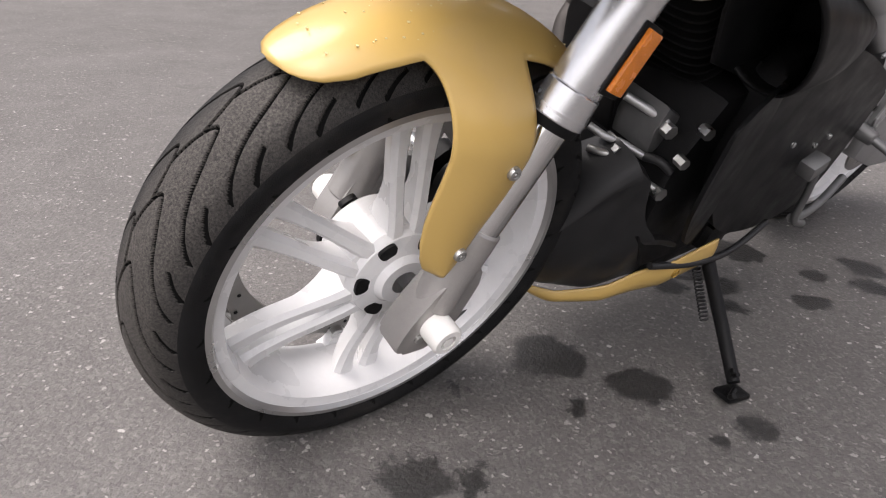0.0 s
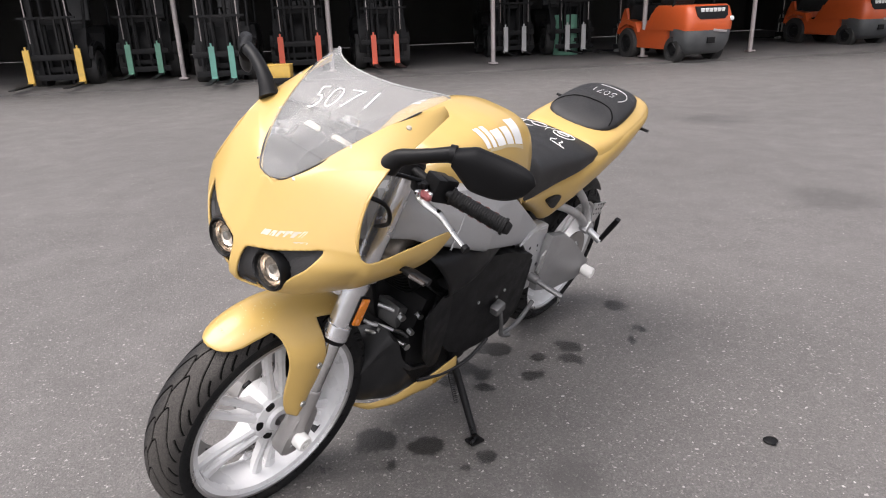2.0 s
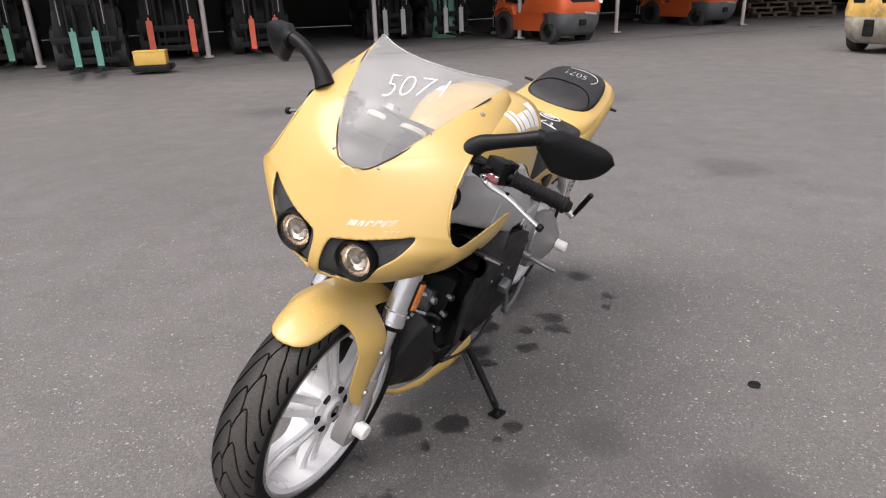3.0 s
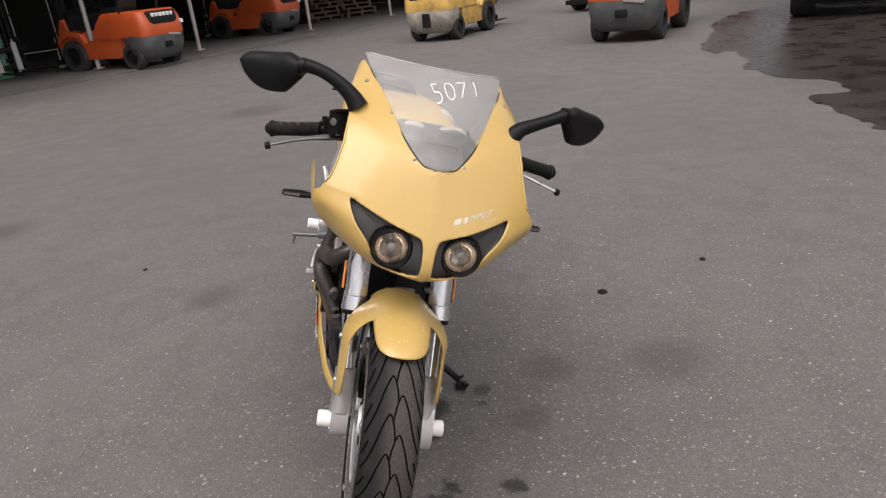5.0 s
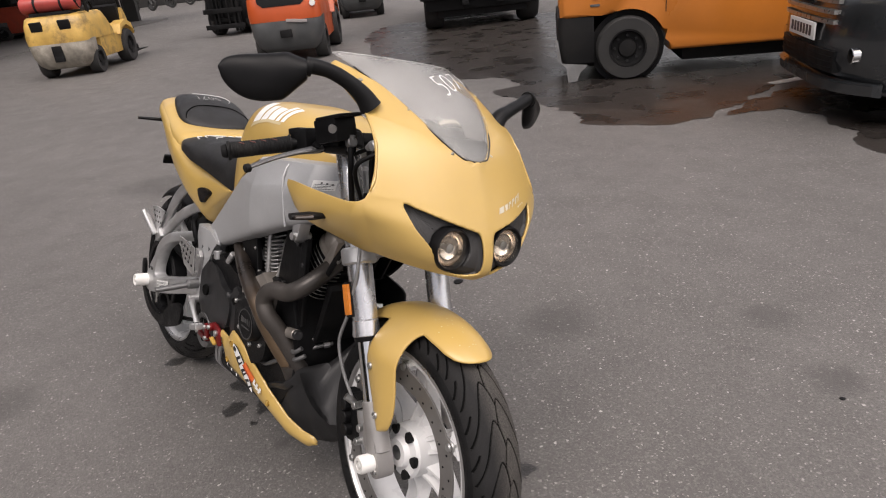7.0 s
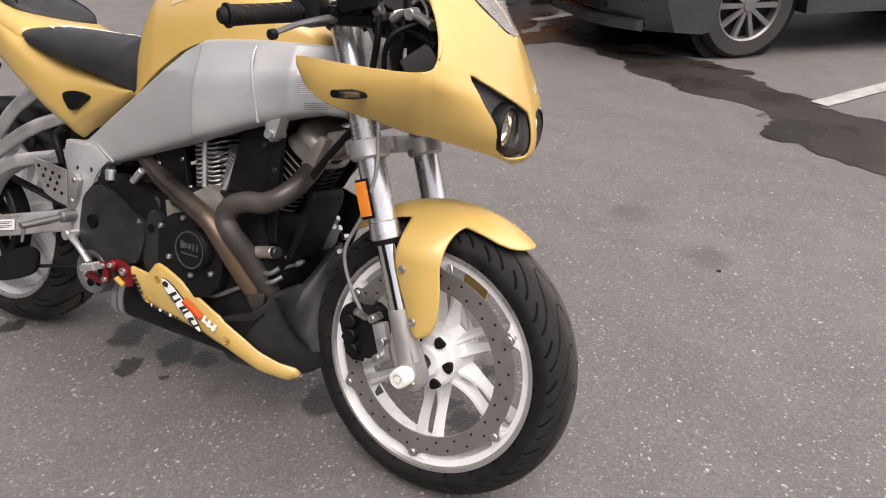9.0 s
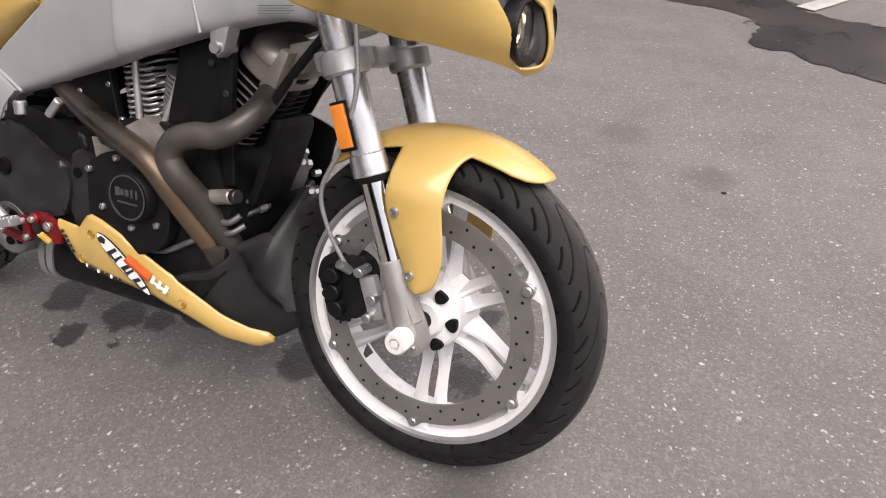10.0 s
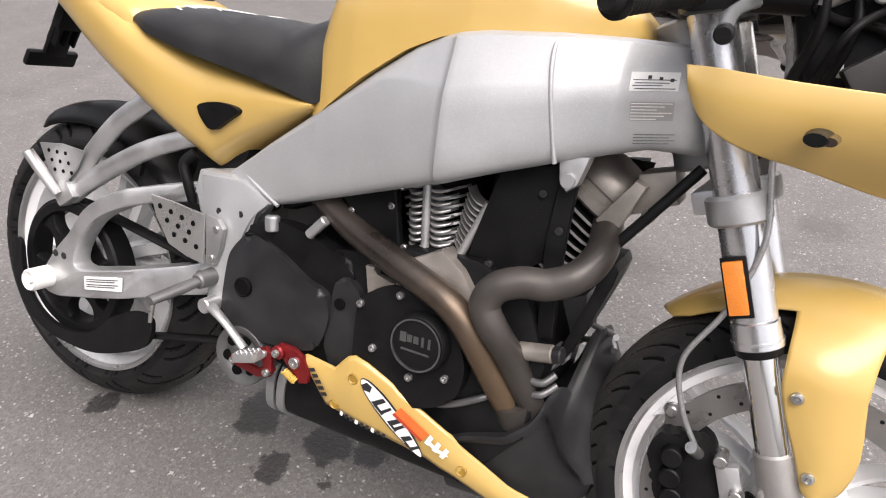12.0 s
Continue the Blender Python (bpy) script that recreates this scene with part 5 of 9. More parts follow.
add_tube(bm, [(1.238, -0.142, 0.950), (1.252, -0.146, 0.958), (1.270, -0.150, 0.944), (1.276, -0.152, 0.928)], 0.0034, 8, 30)
part("stay_clip", bm, STEEL, stay)
for pts in ([(1.21, -0.118, 0.955), (1.225, -0.140, 0.905), (1.215, -0.128, 0.850), (1.19, -0.10, 0.79)], [(1.24, -0.112, 0.815), (1.262, -0.135, 0.795), (1.225, -0.142, 0.800), (1.19, -0.122, 0.825)], [(1.17, -0.105, 0.925), (1.205, -0.122, 0.905), (1.245, -0.128, 0.900), (1.29, -0.135, 0.885)]):
    bm = bm_new()
    add_tube(bm, pts, 0.0055, 10, 40)
    part("control_cable", bm, BLACK, bike)
for s in (1, -1):
    bm = bm_new()
    add_tube(bm, [(1.30, s * 0.10, 0.93), (1.26, s * 0.14, 0.97), (1.235, s * 0.165, 1.0)], 0.010, 12, 20)
    part("mirror_stay", bm, CAST, bike)
for pts in ([(1.27, -0.12, 0.93), (1.22, -0.17, 0.89), (1.20, -0.14, 0.82), (1.23, -0.12, 0.76)], [(1.28, 0.10, 0.92), (1.22, 0.16, 0.90), (1.18, 0.15, 0.84), (1.16, 0.10, 0.80)], [(1.25, -0.08, 0.92), (1.20, -0.10, 0.93), (1.13, -0.12, 0.90)], [(1.25, 0.08, 0.92), (1.20, 0.13, 0.95), (1.12, 0.17, 0.93)]):
    bm = bm_new()
    add_tube(bm, pts, 0.0048, 10, 40)
    part("control_cable", bm, BLACK, bike)


# frame spars that hold the fuel
def spar_side(s):
    def top(x):
        return lerp([(0.335, 0.572), (0.38, 0.580), (0.455, 0.638), (0.559, 0.709), (0.663, 0.782), (0.728, 0.822), (0.775, 0.842), (0.83, 0.852), (0.917, 0.859), (0.992, 0.863), (1.12, 0.868)], x)

    def bot(x):
        return lerp([(0.335, 0.500), (0.42, 0.520), (0.50, 0.545), (0.534, 0.556), (0.649, 0.596), (0.738, 0.627), (0.819, 0.656), (0.879, 0.679), (0.945, 0.703), (1.0, 0.722), (1.043, 0.735), (1.12, 0.735)], x)

    def wide(x):
        return lerp([(0.335, 0.108), (0.45, 0.122), (0.56, 0.142), (0.70, 0.166), (0.784, 0.1785), (0.790, 0.1865), (0.796, 0.187), (0.93, 0.172), (1.0, 0.155), (1.06, 0.118), (1.12, 0.075)], x)

    b = bm_new()
    rings = []
    xs = [0.335 + 0.785 * i / 160 for i in range(161)]
    for x in xs:
        t, l, w = top(x), bot(x), wide(x)
        h = t - l
        ring = []
        crest = 0.64 if x > 0.79 else 0.64 + min(0.24, (0.79 - x) * 2.4)
        prof = [(0.045, 0.0), (-0.022, 0.0), (-0.0145, 0.012), (-0.0085, 0.035), (-0.0045, 0.075), (-0.002, 0.14), (-0.001, 0.25), (0.0, 0.45), (-0.001, crest - 0.04), (-0.004, crest), (-0.020, 0.955), (-0.028, 0.985), (-0.045, 1.0), (-0.075, 1.0)]
        for dy, f in prof:
            yy = w - 0.06 if dy == 0.045 else w + dy
            ring.append(V(x, s * yy, l + h * f))
        rings.append(ring)
    skin(b, rings)
    ob = part("frame_spar", b, SILVER, bike, "silver box-section aluminium frame spar", sharp=28)
    # weld beads
    for x0, x1, lean in ((0.916, 0.946, 0.03), (0.405, 0.505, 0.10)):
        b = bm_new()
        pts = []
        for i in range(9):
            f = i / 8
            z = (top(x0) + (bot(x1) - top(x0)) * f) 
            x = x0 + (x1 - x0) * f ** 1.3
            pts.append((x, s * (wide(x) - (0.030 * (1 - f) ** 6) - 0.0005), z - 0.004 * (1 - f)))
        add_tube(b, pts, 0.0030, 10, 40)
        part("weld_seam", b, SILVER, ob, sharp=60)
    # rear plate down to the swingarm pivot
    b = bm_new()
    add_plate(b, [(0.335, 0.572), (0.40, 0.575), (0.475, 0.545), (0.452, 0.515), (0.434, 0.470), (0.425, 0.420), (0.418, 0.352), (0.380, 0.338), (0.366, 0.400), (0.362, 0.470), (0.325, 0.530)], s * 0.092, s * 0.128, 0.006)
    plate = part("frame_plate", b, SILVER, ob, sharp=28)
    if s < 0:
        def on_spar(x, z, k):
            f = (z - bot(x)) / (top(x) - bot(x))
            return V(x, s * (wide(x) + lerp([(0.14, -0.002), (0.25, -0.001), (0.45, 0.0), (0.60, -0.001), (0.64, -0.004), (0.955, -0.020)], f) + k), z)

        def label(name, x0, z0, x1, z1, mat, k, text=""):
            b = bm_new()
            add_sheet(b, lambda u, v: on_spar(x0 + (x1 - x0) * u - 0.10 * (z0 + (z1 - z0) * v - 0.80), z0 + (z1 - z0) * v + 0.14 * (x1 - x0) * u, k), 10, 4)
            return part(name, b, mat, ob, text)
        label("warning_label", 1.013, 0.802, 1.064, 0.824, WHITEDECAL, 0.0010, "white paper label with printed lines")
        for k in range(3):
            label("label_sign", 1.031 + 0.012 * k, 0.8185, 1.035 + 0.012 * k, 0.8225, BLACKDECAL, 0.0016)
        for k in range(4):
            label("label_print", 1.016 + 0.002 * (k % 2), 0.8148 - 0.0033 * k, 1.061 - 0.007 * (k % 3), 0.8158 - 0.0033 * k, FLGREY, 0.0016)
        label("label_panel", 1.016, 0.768, 1.062, 0.790, PLATEGREY, 0.0008)
        for k in range(6):
            label("label_print", 1.017, 0.7875 - 0.0036 * k, 1.060 - 0.008 * (k % 3), 0.7885 - 0.0036 * k, WHITEDECAL, 0.0014)
        for k in range(4):
            label("label_print", 1.022, 0.7520 - 0.0036 * k, 1.066 - 0.006 * (k % 2), 0.7528 - 0.0036 * k, FLGREY, 0.0010)


spar_side(1)
spar_side(-1)
bm = bm_new()
add_cyl(bm, (1.115, 0, 0.72), (1.045, 0, 0.90), 0.048, n=32, edge=0.004)
add_box(bm, (1.07, 0, 0.80), (0.07, 0.14, 0.13), (0, -21, 0), 0.02, 3)
part("steering_head", bm, SILVER, bike)


# airbox cover
def tank():
    b = bm_new()
    rings = []
    xs = [0.535 + 0.477 * i / 44 for i in range(45)]
    for x in xs:
        t = lerp([(0.535, 0.800), (0.545, 0.850), (0.563, 0.915), (0.588, 0.950), (0.625, 0.968), (0.68, 0.977), (0.76, 0.979), (0.83, 0.973), (0.90, 0.957), (0.96, 0.928), (1.0, 0.895), (1.012, 0.878)], x)
        l = lerp([(0.535, 0.690), (0.565, 0.704), (0.645, 0.768), (0.713, 0.813), (0.76, 0.834), (0.84, 0.850), (0.95, 0.860), (1.012, 0.862)], x)
        w = lerp([(0.535, 0.104), (0.548, 0.118), (0.575, 0.130), (0.62, 0.141), (0.70, 0.148), (0.80, 0.150), (0.88, 0.140), (0.95, 0.118), (1.0, 0.090), (1.012, 0.075)], x)
        ring = []
        for k in range(33):
            a = math.pi * k / 32
            ring.append(V(x, w * math.copysign(abs(math.cos(a)) ** 0.55, math.cos(a)), l + (t - l) * math.sin(a) ** 0.62))
        rings.append(ring)
    skin(b, rings)
    ob = part("airbox_cover", b, YELLOW, bike, "yellow airbox cover between the frame spars", sharp=45)
    # side lettering kept as plain blocks, pale stripe below
    def on(x, h, s):
        t = lerp([(0.62, 0.968), (0.68, 0.977), (0.76, 0.979), (0.83, 0.973), (0.90, 0.957), (0.96, 0.928)], x)
        l = lerp([(0.559, 0.700), (0.645, 0.768), (0.713, 0.813), (0.76, 0.834), (0.84, 0.850), (0.95, 0.860)], x)
        w = lerp([(0.62, 0.141), (0.70, 0.148), (0.80, 0.150), (0.88, 0.140), (0.95, 0.118)], x)
        a = h
        return V(x, s * (w * abs(math.cos(a)) ** 0.55 + 0.0012 * math.cos(a)), l + (t - l) * math.sin(a) ** 0.62 + 0.0016 * math.sin(a))
    for s in (1, -1):
        x = 0.672
        for w, tall in ((0.042, 1.0), (0.033, 0.72), (0.033, 0.72), (0.014, 1.0), (0.014, 1.0)):
            b = bm_new()
            add_sheet(b, lambda u, v: on(x + w * u + 0.012 * v, 0.56 + 0.62 * v * tall, s), 4, 8)
            part("side_mark", b, WHITEDECAL, ob, "white block of the side mark")
            x += w + 0.007
        b = bm_new()
        add_sheet(b, lambda u, v: on(0.668 + 0.16 * u, 0.47 + 0.07 * v + 0.02 * math.sin(3 * u), s), 12, 3)
        part("side_stripe", b, BEIGEDECAL, ob)


tank()


# tail, seats
def tail_low(x):
    return lerp([(-0.185, 0.868), (-0.165, 0.852), (-0.150, 0.840), (-0.10, 0.806), (-0.039, 0.764), (0.03, 0.724), (0.069, 0.702), (0.172, 0.656), (0.26, 0.610), (0.332, 0.572), (0.345, 0.566)], x)


def hump_z(x):
    return lerp([(-0.205, 0.896), (-0.19, 0.911), (-0.16, 0.921), (-0.12, 0.922), (-0.05, 0.910), (0.0, 0.894), (0.05, 0.876), (0.10, 0.862), (0.15, 0.847), (0.185, 0.838), (0.205, 0.826)], x)


def tail_set(bm):
    """The tail sits a little towards the stand side at its rear end."""
    for v in bm.verts:
        f = min(1.0, max(0.0, (0.30 - v.co.x) / 0.40))
        v.co.y += 0.024 * f * f * (3 - 2 * f)
    return bm


SEAT_TOP = [(0.125, 0.795), (0.16, 0.810), (0.20, 0.824), (0.256, 0.832), (0.40, 0.833), (0.487, 0.826), (0.53, 0.845), (0.565, 0.852), (0.59, 0.842)]


def tail():
    # upper body: closed at the rear, hollowed for the seats by their own meshes on top
    b = bm_new()
    rings = []
    for i in range(61):
        x = -0.200 + 0.018 * (1 - i / 60) + 0.750 * i / 60
        low = tail_low(x) if x < 0.345 else lerp([(0.345, 0.566), (0.40, 0.612), (0.47, 0.655), (0.55, 0.705)], x)
        top = lerp([(-0.200, 0.893), (-0.168, 0.904), (-0.14, 0.909), (-0.05, 0.900), (0.05, 0.872), (0.12, 0.843), (0.18, 0.812), (0.24, 0.785), (0.30, 0.765), (0.40, 0.745), (0.55, 0.716)], x)
        w = lerp([(-0.182, 0.055), (-0.176, 0.084), (-0.162, 0.108), (-0.140, 0.124), (-0.10, 0.138), (-0.05, 0.147), (0.05, 0.158), (0.15, 0.160), (0.25, 0.152), (0.35, 0.132), (0.45, 0.127), (0.55, 0.130)], x)
        wl = w * lerp([(-0.200, 0.62), (0.0, 0.76), (0.2, 0.86), (0.35, 0.84), (0.55, 0.95)], x)
        ring = []
        n = 28
        for k in range(n):
            a = 2 * math.pi * k / n
            c, d = math.cos(a), math.sin(a)
            mid = top - (top - low) * 0.36
            z = mid + (top - mid) * abs(d) ** 0.7 if d >= 0 else mid - (mid - low) * abs(d) ** lerp([(-0.1, 0.80), (0.0, 0.68), (0.15, 0.55), (0.34, 0.40)], x)
            ww = w if d >= 0 else wl + (w - wl) * (1 - abs(d)) ** 0.7
            ring.append(V(x, ww * math.copysign(abs(c) ** 0.55, c), z))
        rings.append(ring)
    skin(b, rings)
    # raised hump that carries the pillion pad
    rings = []
    for i in range(45):
        x = -0.187 + 0.392 * i / 44
        t = hump_z(x)
        w = lerp([(-0.187, 0.050), (-0.180, 0.080), (-0.164, 0.108), (-0.140, 0.124), (-0.06, 0.142), (0.05, 0.152), (0.13, 0.154), (0.17, 0.149), (0.19, 0.140), (0.205, 0.125)], x)
        l = lerp([(-0.205, 0.880), (0.0, 0.83), (0.205, 0.77)], x)
        ring = []
        for k in range(29):
            a = math.pi * k / 28
            ring.append(V(x, w * math.copysign(abs(math.cos(a)) ** 0.6, math.cos(a)), l + (t - l) * math.sin(a) ** 0.55))
        rings.append(ring)
    skin(b, rings)
    tail_tree = bvhtree.BVHTree.FromBMesh(b)
    ob = part("tail_fairing", tail_set(b), YELLOW, bike, "yellow tail fairing with side openings", sharp=50)
    # Side openings are black plates, the dark of the hollow coloured in.
    for s in (1, -1):
        b = bm_new()
        add_plate(b, [(0.332, 0.674), (0.345, 0.684), (0.376, 0.690), (0.408, 0.688), (0.418, 0.680), (0.395, 0.662), (0.371, 0.645), (0.352, 0.649)], s * 0.100, s * 0.1372, 0.002, 50)
        part("tail_opening", b, BLACK, ob, "dark oval opening in the tail")
    # rider seat
    b = bm_new()
    rings = []
    for i in range(41):
        x = 0.125 + 0.450 * i / 40
        top = lerp(SEAT_TOP, x)
        edge = lerp([(0.125, 0.780), (0.17, 0.792), (0.195, 0.794), (0.22, 0.781), (0.315, 0.760), (0.405, 0.744), (0.492, 0.728), (0.555, 0.713), (0.59, 0.745)], x)
        w = lerp([(0.125, 0.060), (0.14, 0.110), (0.17, 0.138), (0.22, 0.152), (0.30, 0.154), (0.40, 0.143), (0.52, 0.134), (0.59, 0.118)], x)
        ring = []
        for k in range(25):
            a = math.pi * k / 24
            ring.append(V(x, w * math.copysign(abs(math.cos(a)) ** 0.62, math.cos(a)), edge + (top - edge) * math.sin(a) ** 0.7))
        rings.append(ring)
    skin(b, rings)
    seat = part("rider_seat", tail_set(b), VINYL, bike, "black vinyl rider seat with chalked marks", sharp=50)
    # pillion pad with its raised front part
    def pad_shape(x):
        f = (x + 0.140) / 0.292
        base = hump_z(x) - 0.006
        rise = 0.032 * max(0.0, math.sin(math.pi * min(1, max(0, f)))) ** 0.55
        w = lerp([(-0.140, 0.020), (-0.136, 0.042), (-0.126, 0.062), (-0.105, 0.082), (-0.07, 0.098), (-0.03, 0.109), (0.02, 0.117), (0.07, 0.120), (0.10, 0.115), (0.122, 0.102), (0.138, 0.082), (0.148, 0.055), (0.152, 0.025)], x)
        return base, base + 0.006 + rise, w
    b = bm_new()
    rings = []
    for i in range(57):
        x = -0.140 + 0.292 * i / 56
        base, top, w = pad_shape(x)
        rings.append([V(x, w * math.copysign(abs(math.cos(a)) ** 0.6, math.cos(a)), base + (top - base) * math.sin(a) ** 0.72) for a in [math.pi * k / 24 for k in range(25)]])
    skin(b, rings)
    pad = part("pillion_seat", tail_set(b), VINYL, bike, "black vinyl pillion pad with chalked number", sharp=50)
    # chalked marks
    def pad_z(x, y):
        base, top, w = pad_shape(x)
        return base + (top - base) * max(0.0, 1 - min(1.0, abs(y) / w) ** 3.3) ** 0.36
    written("5071", 0.046, lambda x, y: V(-0.030 + y, 0.018 - x, pad_z(-0.030 + y, -x) + 0.003), pad, "chalk_mark", thick=-0.0014)
    b = bm_new()
    ringpts = [(-0.020 + 0.050 * math.cos(t * 0.34 + 1.0), 0.076 * math.sin(t * 0.34 + 1.0)) for t in range(9)]
    add_tube(b, [V(x, y, pad_z(x, y) + 0.0018) for x, y in ringpts], 0.0010, 6, 60)
    part("chalk_mark", tail_set(b), PEN, pad)
    # moulded crease across the front of the pad, its shade a near-black line
    b = bm_new()
    add_tube(b, [V(x, y, pad_z(x, y) + 0.0006) for x, y in ((0.104, -0.108), (0.078, -0.098), (0.052, -0.070), (0.042, -0.035), (0.040, 0.0), (0.042, 0.035), (0.052, 0.070), (0.078, 0.098), (0.104, 0.108))], 0.0022, 8, 50)
    part("seat_crease", tail_set(b), RECESS_BLACK, pad)
    b = bm_new()
    def seat_z(x, y):
        w = lerp([(0.17, 0.138), (0.22, 0.152), (0.30, 0.154), (0.40, 0.143)], x)
        c = (abs(y) / w) ** (1 / 0.62)
        top, edge = lerp(SEAT_TOP, x), lerp([(0.17, 0.792), (0.22, 0.781), (0.315, 0.760), (0.405, 0.744)], x)
        return edge + (top - edge) * max(0.0, 1 - c * c) ** 0.35
    for cx, cy, r0, r1 in ((0.252, 0.045, 0.030, 0.036), (0.248, 0.040, 0.014, 0.020), (0.250, -0.050, 0.022, 0.026)):
        pts = [(cx + r0 * math.cos(t * 0.7), cy + r1 * math.sin(t * 0.7)) for t in range(10)]
        add_tube(b, [V(x, y, seat_z(x, y) + 0.002) for x, y in pts], 0.0015, 6, 60)
    for x0, y0, x1, y1 in ((0.31, 0.070, 0.345, 0.085), (0.345, 0.055, 0.345, 0.095), (0.31, 0.050, 0.345, 0.045), (0.22, -0.005, 0.28, -0.015), (0.23, -0.075, 0.28, -0.10), (0.29, -0.05, 0.32, -0.085), (0.24, -0.10, 0.27, -0.12)):
        add_tube(b, [V(x0 + (x1 - x0) * k / 4, y0 + (y1 - y0) * k / 4 + 0.006 * math.sin(k * 2), seat_z(x0 + (x1 - x0) * k / 4, y0 + (y1 - y0) * k / 4) + 0.002) for k in range(5)], 0.0014, 6, 16)
    part("chalk_mark", tail_set(b), PEN, seat)
    for s in (1, -1):
        for k in range(6):
            x, z = -0.060 + 0.010 * k, 0.868 - 0.007 * k
            b = bm_new()
            vs = []
            for u, w in ((0, -0.006), (0.003, 0.006), (0.0075, 0.005), (0.0045, -0.007)):
                p, nrm, index, dist = tail_tree.ray_cast(V(x + u, s * 0.4, z + w), V(0, -s, 0))
                vs.append(b.verts.new(p + nrm * 0.0012))
            b.faces.new(vs)
            part("tail_mark", tail_set(b), GREYDECAL, ob)
    # lamp and number plate holder under the tail
    b = bm_new()
    add_box(b, (-0.150, 0, 0.872), (0.05, 0.11, 0.05), (0, 30, 0), 0.012)
    part("tail_lamp", b, material("red_tail_lens", (0.35, 0.02, 0.02), 0.2, 0.0, 0.05, 20.0), ob, "small red tail lamp")
    b = bm_new()
    add_box(b, (-0.13, 0, 0.805), (0.025, 0.07, 0.11), (0, 28, 0), 0.006)
    holder = part("plate_holder", b, BLACK, ob, "black number plate holder")
    b = bm_new()
    add_box(b, (-0.185, 0, 0.735), (0.012, 0.05, 0.09), (0, 30, 0), 0.004)
    part("plate_stay", b, BLACK, holder)
    for k in range(3):
        b = bm_new()
        add_box(b, (-0.17, 0.02 * (k - 1), 0.75), (0.03, 0.005, 0.06), (0, 30, 0), 0.001)
        part("stay_rib", b, BLACK, holder)
    b = bm_new()
    add_box(b, (-0.215, 0, 0.690), (0.014, 0.11, 0.035), (0, 30, 0), 0.005)
    part("plate_bracket", b, BLACK, holder)
    for s in (1, -1):
        b = bm_new()
        add_tube(b, [(-0.085, s * 0.075, 0.842), (-0.088, s * 0.12, 0.842), (-0.092, s * 0.185, 0.842)], [0.006, 0.0085, 0.0065], 12, 16, flat=0.7)
        part("rear_indicator", b, BLACK, ob)


tail()


# rear wheel, swingarm, belt
def rear_end():
    c = WHEEL_R
    b = bm_new()
    w = 0.070
    add_lathe(b, [(0.2315, w), (0.2285, w + 0.003), (0.2225, w + 0.001), (0.2190, w - 0.006), (0.2040, w - 0.014), (0.1985, 0.030), (0.1975, 0.0), (0.1985, -0.030), (0.2040, -w + 0.014), (0.2190, -w + 0.006),
                  (0.2225, -w - 0.001), (0.2285, -w - 0.003), (0.2315, -w), (0.224, -w + 0.010), (0.211, -0.03), (0.211, 0.03), (0.224, w - 0.010)], c, 128, "y", True)
    wheel = part("rear_wheel", b, WHEEL, bike, "white painted cast rear wheel")
    b = bm_new()
    for s in (1, -1):
        add_lathe(b, [(0.2322, s * (w - 0.001)), (0.2322, s * (w + 0.004)), (0.2240, s * (w + 0.004)), (0.2195, s * (w - 0.003)), (0.2220, s * (w - 0.004))], c, 128, "y", True)
    part("rim_lip", b, RIM, wheel)
    b = bm_new()
    add_lathe(b, [(0.014, 0.07), (0.04, 0.07), (0.055, 0.05), (0.06, 0.0), (0.055, -0.05), (0.04, -0.07), (0.014, -0.07)], c, 60, "y")
    part("hub", b, WHEEL, wheel)
    for k in range(6):
        a0 = radians(12 + 60 * k)
        for da in (-0.16, 0.16):
            q = bm_new()
            rings = []
            for i in range(9):
                f = i / 8
                r = 0.05 + 0.152 * f
                a = a0 + da * (1.4 - 0.5 * f)
                m, t = polar(c, r, a, 0), V(-math.sin(a), 0, math.cos(a))
                ww = 0.012 - 0.003 * f
                rings.append([m + t * p + V(0, y, 0) for p, y in ((-ww, -0.02), (ww, -0.02), (ww, 0.02), (-ww, 0.02))])
            skin(q, rings)
            part("spoke", q, WHEEL, wheel)
    tyre("tyre", c, 0.302, 0.084, 0.2235, 0.0655, 16, wheel, "wide black rear tyre", None, 720, 12, 0.0033)
    # belt pulley on the right side
    b = bm_new()
    add_lathe(b, [(0.112, -0.112), (0.115, -0.120), (0.132, -0.120), (0.136, -0.116), (0.136, -0.078), (0.112, -0.078)], c, 90, "y", True)
    add_lathe(b, [(0.02, -0.116), (0.050, -0.118), (0.056, -0.112), (0.056, -0.085), (0.02, -0.085)], c, 48, "y", True)
    pulley = part("belt_pulley", b, BLACK, wheel, "black belt pulley with oval cut-outs")
    for k in range(6):
        b = bm_new()
        a0 = radians(60 * k + 12)
        rings = []
        for i in range(9):
            f = i / 8
            r = 0.050 + 0.066 * f
            ww = 0.011 + 0.020 * (2 * f - 1) ** 2
            m, t = polar(c, r, a0, 0), V(-math.sin(a0), 0, math.cos(a0))
            rings.append([m + t * p + V(0, y, 0) for p, y in ((-ww, -0.090), (-ww, -0.108), (-ww * 0.8, -0.113), (ww * 0.8, -0.113), (ww, -0.108), (ww, -0.090))])
        skin(b, rings)
        part("pulley_spoke", b, BLACK, pulley)
    b = bm_new()
    f0, rf = V(0.430, 0, 0.330), 0.052
    pts = []
    for i in range(60):
        a = radians(80 + 200 * i / 59)
        pts.append(polar(c, 0.137, a, -0.1))
    for i in range(30):
        a = radians(-80 + 160 * i / 29)
        pts.append(polar(f0, rf, a, -0.1))
    rings = [[p + V(0, -0.014, 0) for p in pts], [p + V(0, 0.014, 0) for p in pts]]
